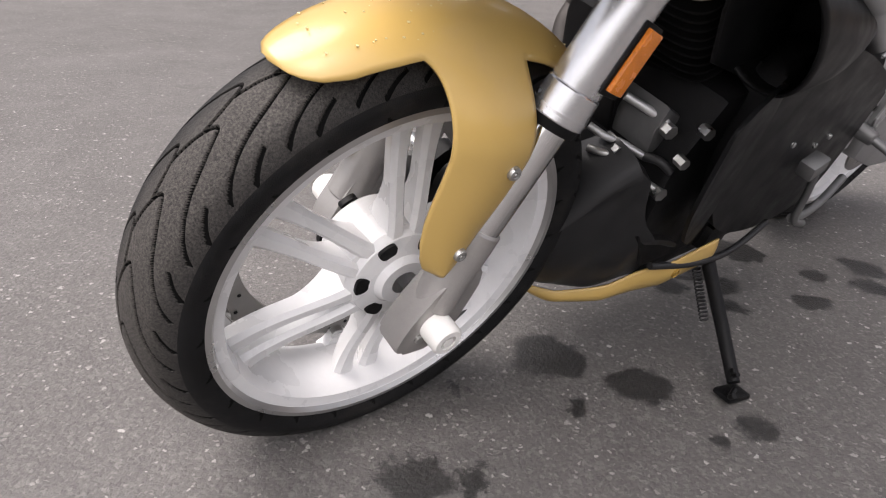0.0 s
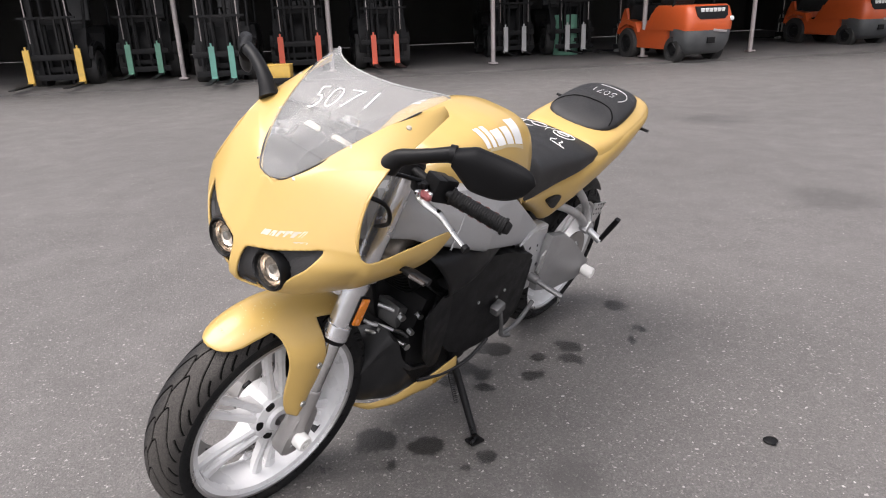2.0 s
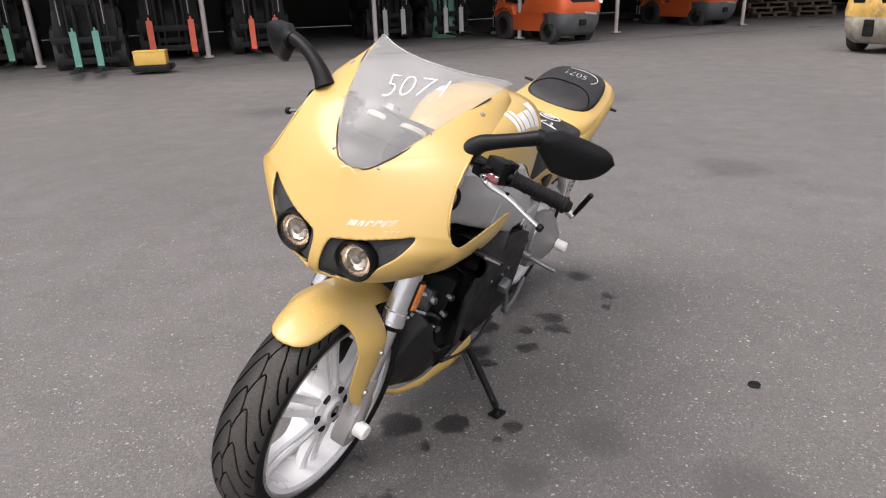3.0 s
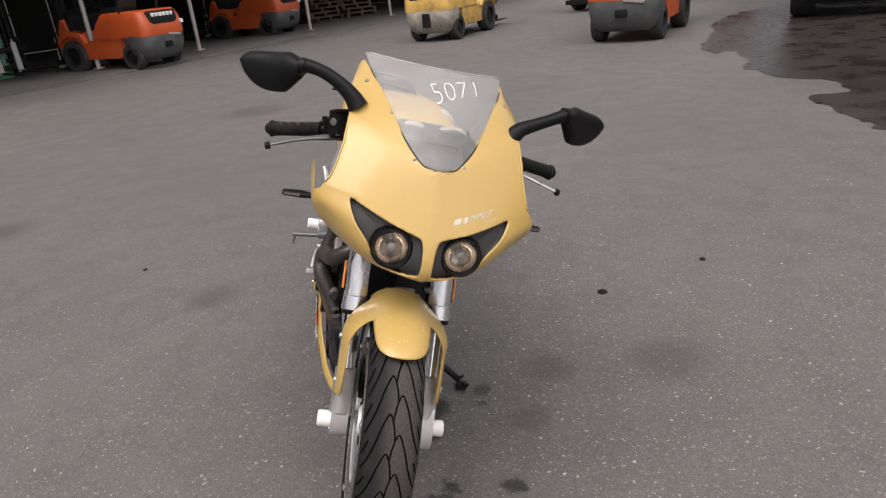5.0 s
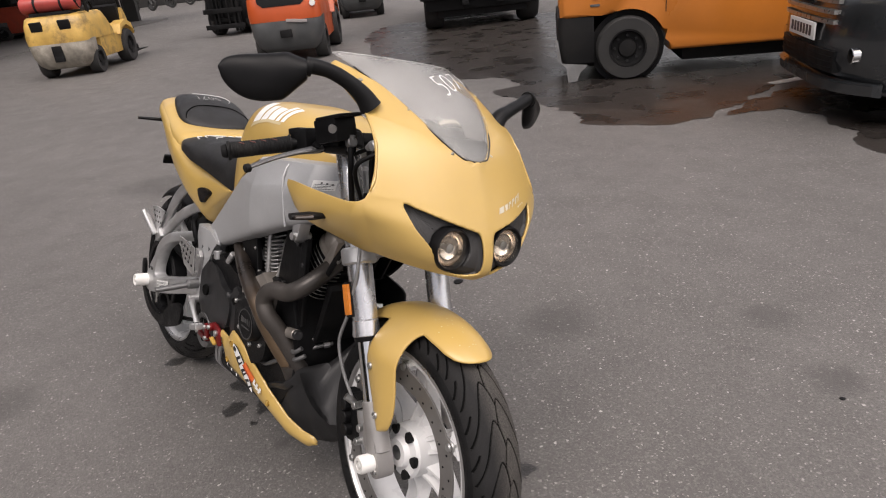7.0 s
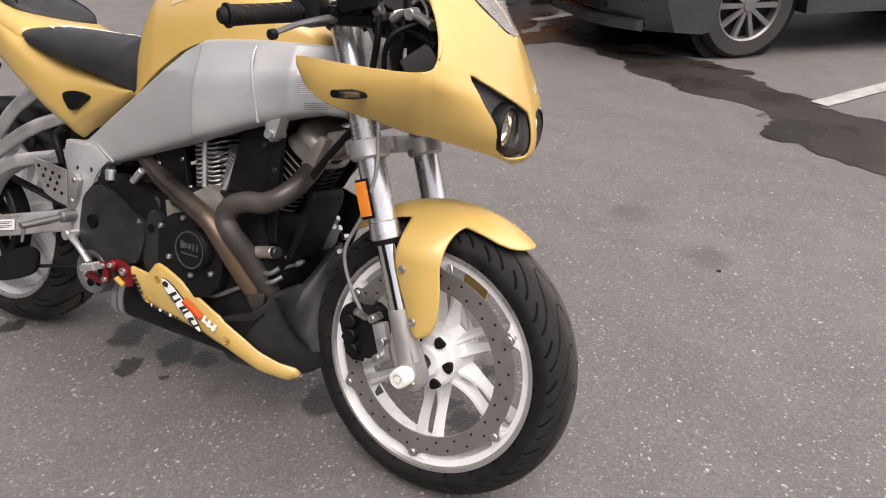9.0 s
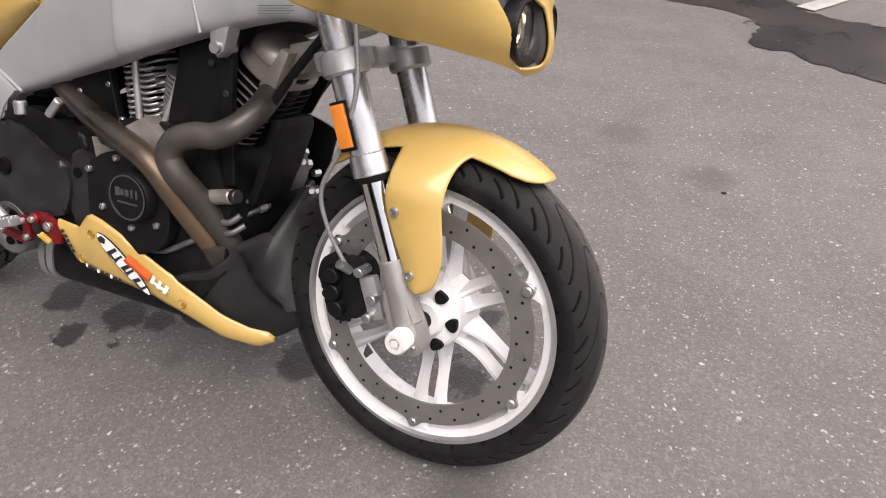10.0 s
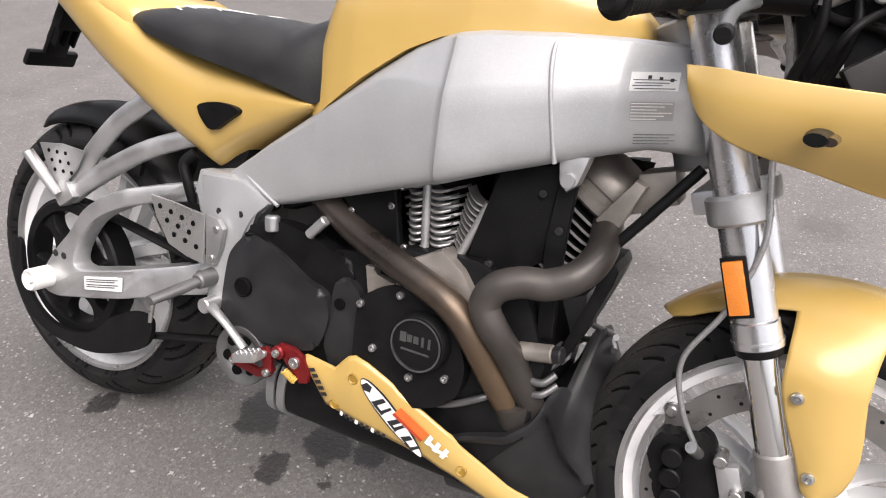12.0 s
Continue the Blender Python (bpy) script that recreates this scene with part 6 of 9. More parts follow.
    vs = skin(b, rings, caps=False)
    part("drive_belt", b, RUBBER, bike, "toothed black drive belt", shell=0.005)
    # belt guard
    b = bm_new()
    add_plate(b, [(-0.150, 0.330), (-0.148, 0.262), (-0.128, 0.210), (-0.090, 0.174), (-0.040, 0.156), (0.026, 0.150), (0.090, 0.155), (0.160, 0.178), (0.216, 0.205), (0.236, 0.230), (0.240, 0.268), (0.200, 0.275), (0.135, 0.245),
                  (0.095, 0.208), (0.050, 0.185), (0.0, 0.178), (-0.055, 0.189), (-0.098, 0.220), (-0.122, 0.268), (-0.128, 0.330)], -0.136, -0.126, 0.002, 80)
    part("belt_guard", b, MATT, bike, "black lower belt guard")
    b = bm_new()
    ic = V(0.462, 0, 0.276)
    add_lathe(b, [(0.0, -0.150), (0.015, -0.152), (0.019, -0.147), (0.034, -0.142), (0.041, -0.147), (0.052, -0.149), (0.054, -0.144), (0.054, -0.108), (0.030, -0.108)], ic, 56, "y")
    idler = part("belt_idler", b, GUNMETAL, bike, "grey belt idler pulley with dark cut-outs")
    # Cut-outs are near-black discs, their shade put into the colour.
    for k in range(6):
        b = bm_new()
        p = polar(ic, 0.0300, radians(60 * k + 15), -0.1475)
        add_lathe(b, [(0.0, 0.0), (0.0088, 0.0), (0.0098, 0.003), (0.0098, 0.012)], p, 20, "y")
        part("idler_opening", b, RECESS_BLACK, idler)
    # swingarm, right side: a flat casting with one long opening
    b = bm_new()
    add_loop_plate(b, [(-0.030, 0.288), (-0.018, 0.270), (0.019, 0.264), (0.080, 0.277), (0.146, 0.293), (0.279, 0.329), (0.362, 0.351), (0.395, 0.400), (0.395, 0.470), (0.390, 0.545), (0.344, 0.550), (0.269, 0.533), (0.205, 0.515),
                       (0.146, 0.489), (0.093, 0.452), (0.055, 0.400), (0.021, 0.363), (-0.014, 0.315)],
                   [(0.070, 0.342), (0.085, 0.336), (0.101, 0.338), (0.165, 0.355), (0.232, 0.373), (0.330, 0.402), (0.352, 0.430), (0.352, 0.485), (0.330, 0.508), (0.277, 0.502), (0.230, 0.490), (0.180, 0.471), (0.128, 0.441), (0.097, 0.408), (0.073, 0.366)], -0.128, -0.166, 120, 0.007)
    for v in b.verts:
        v.co.y += max(0.0, v.co.x - 0.20) * 0.36
    arm = part("swingarm", b, CAST, bike, "cast aluminium swingarm with a long opening", sharp=40)
    for x, z in ((0.022, 0.352), (0.045, 0.352), (0.318, 0.532)):
        b = bm_new()
        y = -0.166 + max(0.0, x - 0.20) * 0.36
        add_lathe(b, [(0.0, -0.0006), (0.0050, -0.0006), (0.0060, -0.0016), (0.0068, -0.0010), (0.0068, 0.006)], V(x, y, z), 18, "y")
        part("arm_bolt", b, SATIN, arm)
    b = bm_new()
    add_plate(b, [(0.103, 0.301), (0.200, 0.323), (0.200, 0.350), (0.101, 0.326)], -0.1675, -0.1655)
    part("swingarm_label", b, WHITEDECAL, arm, "white label with grey print")
    for k in range(4):
        b = bm_new()
        add_box(b, (0.150 - 0.004 * (k % 2), -0.1680, 0.3325 - 0.0050 * k), (0.085 - 0.010 * (k % 2), 0.001, 0.0014), (0, -13.5, 0))
        part("label_print", b, FLGREY, arm)
    # left side: plate arm
    b = bm_new()
    add_plate(b, [(-0.045, 0.322), (0.0, 0.348), (0.16, 0.470), (0.24, 0.520), (0.345, 0.545), (0.36, 0.40), (0.35, 0.335), (0.20, 0.285), (0.02, 0.262), (-0.04, 0.278)], 0.128, 0.160, 0.008)
    part("swingarm_plate", b, PLATEGREY, arm, "wide grey swingarm side plate")
    for s in (1, -1):
        b = bm_new()
        y0, y1 = s * 0.165, s * 0.207
        add_lathe(b, [(0.0, y1), (0.006, y1), (0.0065, y1 - s * 0.006), (0.012, y1 - s * 0.004), (0.0185, y1), (0.0215, y1 - s * 0.004), (0.0215, y0), (0.0, y0)], V(0.0, 0, 0.300), 32, "y")
        part("axle_slider", b, NYLON, arm, "white nylon crash bobbin")
    b = bm_new()
    add_cyl(b, (0, 0.165, 0.300), (0, -0.165, 0.300), 0.012, n=20)
    part("axle", b, STEEL, arm)
    # rear disc and caliper on the left
    b = bm_new()
    add_lathe(b, [(0.075, 0.092), (0.115, 0.092), (0.115, 0.097), (0.075, 0.097)], c, 80, "y", True)
    part("rear_disc", b, DISC, wheel, "rear brake disc")
    # hugger
    b = bm_new()
    add_sheet(b, lambda u, v: polar(V(0, 0, 0.305), 0.325 - 0.04 * abs(2 * v - 1) ** 3, radians(40 + 75 * u), 0.085 * (2 * v - 1)), 30, 16)
    part("rear_mudguard", b, BLACK, bike, "black rear tyre hugger", shell=0.004)
    # sub frame and pillion pegs
    for s in (1, -1):
        b = bm_new()
        y = s * 0.118
        if s > 0:
            add_tube(b, [(0.225, s * 0.095, 0.680), (0.150, s * 0.108, 0.640), (0.075, y, 0.575), (0.020, y, 0.490)], [0.014, 0.014, 0.013, 0.016], 14, 30)
            add_tube(b, [(0.290, s * 0.10, 0.620), (0.190, s * 0.110, 0.580), (0.090, y, 0.528), (0.000, y, 0.460)], [0.013, 0.014, 0.015, 0.017], 14, 30)
        else:
            add_tube(b, [(0.235, -0.100, 0.690), (0.190, -0.112, 0.660), (0.130, y, 0.615), (0.068, y, 0.553), (0.028, y, 0.498), (0.004, y, 0.458)], [0.011, 0.0115, 0.0115, 0.0115, 0.012, 0.013], 18, 40, flat=1.55)
            add_tube(b, [(0.310, -0.100, 0.622), (0.265, -0.110, 0.606), (0.190, y, 0.573), (0.098, y, 0.520), (0.040, y, 0.482), (0.004, y, 0.455)], [0.0105, 0.011, 0.0115, 0.0125, 0.0125, 0.013], 18, 40, flat=1.50)
        add_box(b, (0.004, s * 0.124, 0.463), (0.05, 0.034, 0.045), (0, -35, 0), 0.008)
        if s > 0:
            add_tube(b, [(0.004, 0.118, 0.463), (-0.004, 0.150, 0.446), (-0.010, 0.188, 0.430)], [0.015, 0.013, 0.014], 12, 16)
        sub = part("pillion_bracket", b, CAST, bike, "silver V-shaped pillion footrest bracket", sharp=50)
        b = bm_new()
        p0, p1 = (V(0.000, s * 0.145, 0.460), V(-0.045, s * 0.170, 0.535)) if s < 0 else (V(-0.010, 0.185, 0.430), V(0.000, 0.226, 0.542))
        add_tube(b, [p0, p0.lerp(p1, 0.5), p1], [0.010, 0.013, 0.012], 14, 16, flat=0.8)
        part("pillion_peg", b, BLACK if s > 0 else CAST, sub, "folded footpeg with a rubber sleeve")
        b = bm_new()
        add_plate(b, [(-0.070, 0.552), (0.035, 0.572), (0.025, 0.520), (0.000, 0.490), (-0.020, 0.485)] if s > 0 else [(-0.054, 0.548), (0.005, 0.556), (0.066, 0.553), (0.046, 0.516), (0.012, 0.480), (-0.016, 0.472)], s * 0.136, s * 0.140)
        heel = part("heel_guard", b, CAST, sub, "perforated silver heel guard")
        # Holes are near-black discs laid on, dark by colour alone.
        for k in range(9):
            b = bm_new()
            x, z = (-0.045 + 0.022 * (k % 3) + 0.008 * (k // 3), 0.552 - 0.017 * (k // 3) + 0.004 * (k % 3)) if s > 0 else (-0.028 + 0.023 * (k % 3) + 0.008 * (k // 3), 0.538 - 0.017 * (k // 3) + 0.001 * (k % 3))
            add_cyl(b, (x, s * 0.1395, z), (x, s * 0.1408, z), 0.0038, n=10)
            part("guard_hole", b, RECESS_BLACK, heel)
    # rider pegs and heel plates
    for s in (1, -1):
        b = bm_new()
        if s > 0:
            add_plate(b, [(0.232, 0.518), (0.262, 0.512), (0.352, 0.492), (0.372, 0.478), (0.378, 0.425), (0.366, 0.408), (0.345, 0.408), (0.300, 0.445), (0.262, 0.480)], s * 0.150, s * 0.1545, 0.001)
        else:
            add_plate(b, [(0.253, 0.515), (0.310, 0.512), (0.374, 0.506), (0.377, 0.420), (0.340, 0.424), (0.297, 0.437), (0.266, 0.480)], -0.1500, -0.1545, 0.0015)
        hp = part("rider_heel_guard", b, CAST if s > 0 else RIM, bike, "perforated silver heel plate")
        if s < 0:
            b = bm_new()
            add_plate(b, [(0.374, 0.506), (0.399, 0.503), (0.412, 0.488), (0.407, 0.450), (0.396, 0.422), (0.377, 0.420)], -0.138, -0.1500, 0.003)
            flange = part("guard_flange", b, PLATEGREY, hp, "grey bolted mounting flange")
            for x, z in ((0.399, 0.486), (0.391, 0.434)):
                b = bm_new()
                add_cyl(b, (x, -0.1540, z), (x, -0.148, z), 0.0062, n=14, edge=0.0012)
                part("flange_bolt", b, STEEL, hp)
        # Perforations drawn as near-black discs, with the shade in their colour.
        for x, z in [(0.285 + 0.018 * (k % 4) + 0.006 * (k // 4), 0.484 - 0.016 * (k // 4) - 0.004 * (k % 4)) for k in range(12)] if s > 0 else [(0.276 + 0.0252 * (k % 4) + 0.017 * (k // 4), 0.499 - 0.0045 * (k % 4) - 0.0215 * (k // 4)) for k in (0, 1, 2, 3, 4, 5, 6, 8, 9, 10)]:
            b = bm_new()
            add_cyl(b, (x, s * 0.1538, z), (x, s * 0.1553, z), 0.0046, n=14)
            part("guard_hole", b, RECESS_BLACK, hp)
        b = bm_new()
        add_cyl(b, (0.385, s * 0.13, 0.398), (0.385, s * 0.175, 0.396), 0.016, 0.014, 20, edge=0.003)
        add_tube(b, [(0.384, s * 0.165, 0.396), (0.380, s * 0.21, 0.390), (0.374, s * 0.262, 0.383)], [0.011, 0.0125, 0.0105], 14, 20, flat=0.7)
        peg = part("rider_peg", b, GUNMETAL, hp, "ribbed metal footpeg")
        b = bm_new()
        add_cyl(b, (0.374, s * 0.255, 0.378), (0.372, s * 0.258, 0.345), 0.005, 0.003, 10)
        part("peg_feeler", b, STEEL, hp)


rear_end()


# engine
def fins(bm, base, axis, n, gap, a, b, thick=0.004, turn=0.0):
    """A stack of rounded cooling fins along an axis."""
    d = Vector(axis).normalized()
    side = V(0, 1, 0)
    fwd = side.cross(d).normalized()
    for i in range(n):
        c = Vector(base) + d * (gap * i)
        rings = []
        for o in (-thick / 2, thick / 2):
            rings.append([c + d * o + fwd * (a * math.copysign(abs(math.cos(t)) ** 0.5, math.cos(t))) + side * (b * math.copysign(abs(math.sin(t)) ** 0.5, math.sin(t))) for t in [2 * math.pi * k / 28 for k in range(28)]])
        skin(bm, rings)


def engine():
    crank = V(0.815, 0, 0.415)
    b = bm_new()
    add_plate(b, [(0.62, 0.26), (0.70, 0.22), (0.90, 0.22), (0.965, 0.30), (0.975, 0.42), (0.93, 0.52), (0.85, 0.545), (0.74, 0.535), (0.62, 0.50), (0.46, 0.48), (0.43, 0.40), (0.47, 0.29)], -0.125, 0.125, 0.012)
    block = part("engine", b, MATT, bike, "black air-cooled V-twin engine")
    front, rear = V(0.56, 0, 0.83), V(-0.36, 0, 0.93)
    cast_fin = material("dull_fin_aluminium", (0.46, 0.455, 0.445), 0.40, 0.6, 0.15, 30.0, 0.08, 300, dirt=0.30, dirt_colour=(0.18, 0.17, 0.16))
    brown_cast = material("heat_browned_casting", (0.34, 0.31, 0.28), 0.42, 0.5, 0.2, 16.0, 0.1, 220, dirt=0.5, dirt_colour=(0.16, 0.125, 0.10))
    for name, ax, start, n in (("front_cylinder", front, 0.165, 9), ("rear_cylinder", rear, 0.135, 11)):
        d = ax.normalized()
        q = bm_new()
        add_cyl(q, crank + d * 0.10, crank + d * (start + 0.135), 0.052, n=36)
        cyl = part("cylinder", q, MATT, block, "black cylinder with bright fin edges")
        for i in range(n):
            q = bm_new()
            fins(q, crank + d * (start + 0.0125 * i), d, 1, 0.0125, 0.060 - 0.008 * (i / n), 0.090 - 0.014 * (i / n))
            fin = part("cooling_fin", q, cast_fin, cyl)
            # Stand-side fin faces turn black: the shade on that side is coloured in.
            fin.data.materials.append(MATT)
            for f in fin.data.polygons:
                f.material_index = 1 if f.center.y > -0.03 else 0
        q = bm_new()
        top = crank + d * (start + 0.0125 * n)
        s, u = V(0, 1, 0), V(0, 1, 0).cross(d).normalized()
        rings = []
        for h, k in ((0.0, 1.0), (0.004, 1.06), (0.016, 1.06), (0.019, 0.94), (0.028, 0.93), (0.031, 0.98), (0.046, 0.97), (0.058, 0.84), (0.066, 0.55)):
            rings.append([top + d * h + u * (0.050 * k * math.copysign(abs(math.cos(t)) ** 0.7, math.cos(t))) + s * (0.076 * k * math.copysign(abs(math.sin(t)) ** 0.7, math.sin(t))) for t in [2 * math.pi * j / 36 for j in range(36)]])
        skin(q, rings)
        part("rocker_cover", q, brown_cast if ax is front else MATT, block, "browned cast rocker cover")
    # outer fin ends: two scalloped rows behind, one slanting row in front
    for i in range(10):
        z = 0.532 + 0.0100 * i
        for x0, w in ((0.7395, 0.0290), (0.7765, 0.0350)):
            x = x0 - 0.135 * (z - 0.535)
            q = bm_new()
            rings = []
            for j in range(9):
                f = 2 * j / 8 - 1
                xx, zz, yy = x + f * w / 2, z + 0.0035 * f * f + 0.002 * f, -0.1045 + 0.010 * f * f
                rings.append([V(xx, yy + 0.030, zz - 0.0026), V(xx, yy + 0.001, zz - 0.0020), V(xx, yy, zz), V(xx, yy + 0.001, zz + 0.0020), V(xx, yy + 0.030, zz + 0.0026)])
            skin(q, rings)
            part("cooling_fin", q, cast_fin, block)
        q = bm_new()
        rings = []
        m = V(0.815 + 0.0012 * i, 0, 0.540 + 0.0088 * i)
        for j in range(9):
            f = 2 * j / 8 - 1
            p = m + V(0.019 * f, -0.100 + 0.010 * f * f, -0.010 * f + 0.006 * f * f)
            rings.append([p + V(0, 0.030, -0.002), p + V(0, 0, -0.0014), p + V(0, 0, 0.0014), p + V(0, 0.030, 0.002)])
        skin(q, rings)
        part("cooling_fin", q, cast_fin, block)
    for p0, p1, r in (((0.759, -0.104, 0.520), (0.744, -0.098, 0.640), 0.0065), ((0.813, -0.106, 0.530), (0.846, -0.100, 0.622), 0.0065)):
        q = bm_new()
        add_cyl(q, p0, p1, r, n=16)
        part("pushrod_tube", q, cast_fin, block)
    q = bm_new()
    add_plate(q, [(0.600, 0.600), (0.700, 0.640), (0.708, 0.590), (0.722, 0.528), (0.708, 0.516), (0.650, 0.545)], -0.116, -0.100, 0.003)
    part("rear_panel", q, BLACK, block, "black plastic panel behind the rear cylinder")
    for x, z in ((0.632, 0.566), (0.700, 0.588), (0.728, 0.530)):
        q = bm_new()
        add_cyl(q, (x, -0.118, z), (x, -0.110, z), 0.0055, n=12, edge=0.001)
        part("panel_screw", q, STEEL, block)
    # front engine mount: clevis bracket and tie rod
    q = bm_new()
    add_plate(q, [(0.992, 0.630), (1.034, 0.692), (1.050, 0.686), (1.022, 0.616), (1.004, 0.614)], -0.086, -0.060, 0.006)
    add_plate(q, [(1.032, 0.698), (1.078, 0.712), (1.090, 0.668), (1.034, 0.642)], -0.062, 0.03, 0.006)
    part("engine_mount", q, brown_cast, block, "grey cast front engine mount")
    q = bm_new()
    add_tube(q, [(1.018, -0.092, 0.592), (1.064, -0.092, 0.656), (1.110, -0.080, 0.722)], 0.0075, 12, 20)
    part("vent_hose", q, BLACK, block, "black hose with bright clips")
    for f in (0.04, 0.45):
        q = bm_new()
        p = V(1.018, -0.092, 0.592).lerp(V(1.110, -0.086, 0.722), f)
        add_cyl(q, p - V(0.003, 0, 0.004), p + V(0.003, 0, 0.004), 0.0092, n=14)
        part("hose_clip", q, STEEL, block)
    q = bm_new()
    add_plate(q, [(0.945, 0.712), (0.985, 0.718), (0.975, 0.680), (0.962, 0.668), (0.950, 0.682)], -0.150, -0.120, 0.005)
    add_cyl(q, (0.963, -0.158, 0.684), (0.963, -0.11, 0.684), 0.009, n=14)
    part("frame_lug", q, CAST, block, "silver hanger lug")
    q = bm_new()
    add_plate(q, [(0.942, 0.682), (0.968, 0.684), (0.966, 0.590), (0.975, 0.46), (0.950, 0.455), (0.940, 0.590)], -0.118, -0.104, 0.003)
    add_plate(q, [(0.853, 0.672), (0.936, 0.697), (0.944, 0.67), (0.938, 0.56), (0.90, 0.532), (0.86, 0.520), (0.822, 0.522), (0.842, 0.575)], -0.112, -0.100, 0.006)
    part("side_panel", q, MATT, block, "black plastic panel between the cylinders")
    for x, z in ((0.925, 0.655), (0.865, 0.540), (0.955, 0.61)):
        q = bm_new()
        add_cyl(q, (x, -0.120, z), (x, -0.108, z), 0.006, n=12, edge=0.001)
        part("panel_screw", q, SATIN, block)
    # right covers
    q = bm_new()
    add_plate(q, [(0.440, 0.470), (0.462, 0.508), (0.530, 0.520), (0.610, 0.500), (0.655, 0.478), (0.640, 0.36), (0.46, 0.33)], -0.130, -0.10, 0.010, 60, 3)
    part("sprocket_backing", q, MATT, block)
    q = bm_new()
    add_plate(q, [(0.416, 0.339), (0.422, 0.434), (0.438, 0.474), (0.463, 0.491), (0.521, 0.474), (0.576, 0.445), (0.614, 0.432), (0.629, 0.4), (0.62, 0.355), (0.598, 0.33), (0.514, 0.316), (0.452, 0.316)], -0.147, -0.10, 0.014, 80, 4)
    for v in q.verts:
        if v.co.y < -0.140 and v.co.z > 0.450:
            v.co.y += (v.co.z - 0.450) * 0.30
    cover = part("sprocket_cover", q, SATIN, block, "black moulded sprocket cover", sharp=50)
    # Recess floor coloured near-black in place of its shade.
    q = bm_new()
    add_lathe(q, [(0.0, -0.1475), (0.0125, -0.1475), (0.0145, -0.1495), (0.0165, -0.1480), (0.0165, -0.138)], V(0.457, 0, 0.399), 28, "y")
    part("cover_recess", q, RECESS_BLACK, cover)
    q = bm_new()
    add_plate(q, [(0.622, 0.334), (0.626, 0.394), (0.63, 0.446), (0.642, 0.464), (0.666, 0.458), (0.682, 0.431), (0.687, 0.359), (0.682, 0.314), (0.642, 0.309)], -0.140, -0.10, 0.008, 50, 3)
    case = part("gear_case", q, SATIN, block, "black gear case cover", sharp=50)
    # Near-black disc in place of a hole, its dark coloured in.
    q = bm_new()
    add_cyl(q, (0.644, -0.1425, 0.422), (0.644, -0.136, 0.422), 0.0095, n=20)
    part("case_hole", q, RECESS_BLACK, case)
    q = bm_new()
    add_plate(q, [(0.682, 0.379), (0.683, 0.438), (0.693, 0.455), (0.723, 0.475), (0.758, 0.483), (0.798, 0.474), (0.832, 0.452), (0.858, 0.418), (0.868, 0.378), (0.850, 0.330), (0.785, 0.300), (0.72, 0.303), (0.687, 0.339)], -0.153, -0.10, 0.006, 90, 3)
    cam = part("cam_cover", q, MATT, block, "black cam cover with a round badge", sharp=50)
    q = bm_new()
    add_lathe(q, [(0.0, -0.1745), (0.040, -0.1745), (0.043, -0.1715), (0.046, -0.150)], V(0.798, 0, 0.414), 60, "y")
    part("badge_boss", q, MATT, cam)
    for x, z in ((0.689, 0.441), (0.754, 0.472), (0.718, 0.377), (0.784, 0.351), (0.841, 0.368)):
        q = bm_new()
        add_lathe(q, [(0.0, -0.1565), (0.0026, -0.1565), (0.0030, -0.1595), (0.0052, -0.1595), (0.0060, -0.1585), (0.0060, -0.150)], V(x, 0, z), 14, "y")
        part("cover_bolt", q, STEEL, cam)
    q = bm_new()
    c = V(0.798, -0.1745, 0.414)
    add_lathe(q, [(0.0, -0.0015), (0.036, -0.0015), (0.0372, -0.003), (0.040, -0.003), (0.041, 0.006)], c, 60, "y")
    part("round_badge", q, MATT, cam, "round dark badge with a pale rim")
    q = bm_new()
    add_lathe(q, [(0.0372, -0.0034), (0.040, -0.0034), (0.040, -0.0025), (0.0372, -0.0025)], c, 60, "y", True)
    for k, (w, h) in enumerate(((0.010, 0.015), (0.008, 0.011), (0.008, 0.011), (0.004, 0.015), (0.004, 0.015))):
        add_box(q, c + V(-0.021 + 0.0105 * k, -0.0022, 0.008), (w, 0.0012, h), (0, -3, 0))
    add_box(q, c + V(0.0, -0.0022, -0.010), (0.045, 0.0012, 0.003))
    part("badge_mark", q, material("dull_badge_relief", (0.10, 0.10, 0.10), 0.4, 0.5, 0.1, 40.0), cam)
    q = bm_new()
    add_plate(q, [(0.732, 0.500), (0.747, 0.520), (0.802, 0.550), (0.836, 0.528), (0.862, 0.495), (0.850, 0.455), (0.74, 0.455)], -0.142, -0.10, 0.005)
    lift = part("lifter_block", q, brown_cast, block, "bare cast tappet housing")
    for x, z in ((0.800, 0.496), (0.842, 0.478), (0.775, 0.515)):
        q = bm_new()
        add_lathe(q, [(0.0, -0.144), (0.0035, -0.144), (0.004, -0.147), (0.0075, -0.147), (0.0085, -0.140)], V(x, 0, z), 16, "y")
        part("housing_bolt", q, STEEL, lift)
    q = bm_new()
    add_plate(q, [(0.681, 0.495), (0.698, 0.497), (0.700, 0.484), (0.732, 0.482), (0.742, 0.455), (0.69, 0.452)], -0.140, -0.10, 0.003)
    part("case_lug", q, brown_cast, block)
    for p0, p1, r, m in (((0.935, -0.13, 0.435), (0.985, -0.135, 0.447), 0.013, brown_cast), ((0.985, -0.135, 0.447), (0.998, -0.137, 0.450), 0.012, SATIN), ((0.568, -0.13, 0.513), (0.597, -0.13, 0.545), 0.0085, CAST), ((0.497, -0.13, 0.503), (0.495, -0.13, 0.528), 0.012, CAST)):
        q = bm_new()
        add_cyl(q, p0, p1, r, n=20, edge=0.002)
        part("engine_fitting", q, m, block)
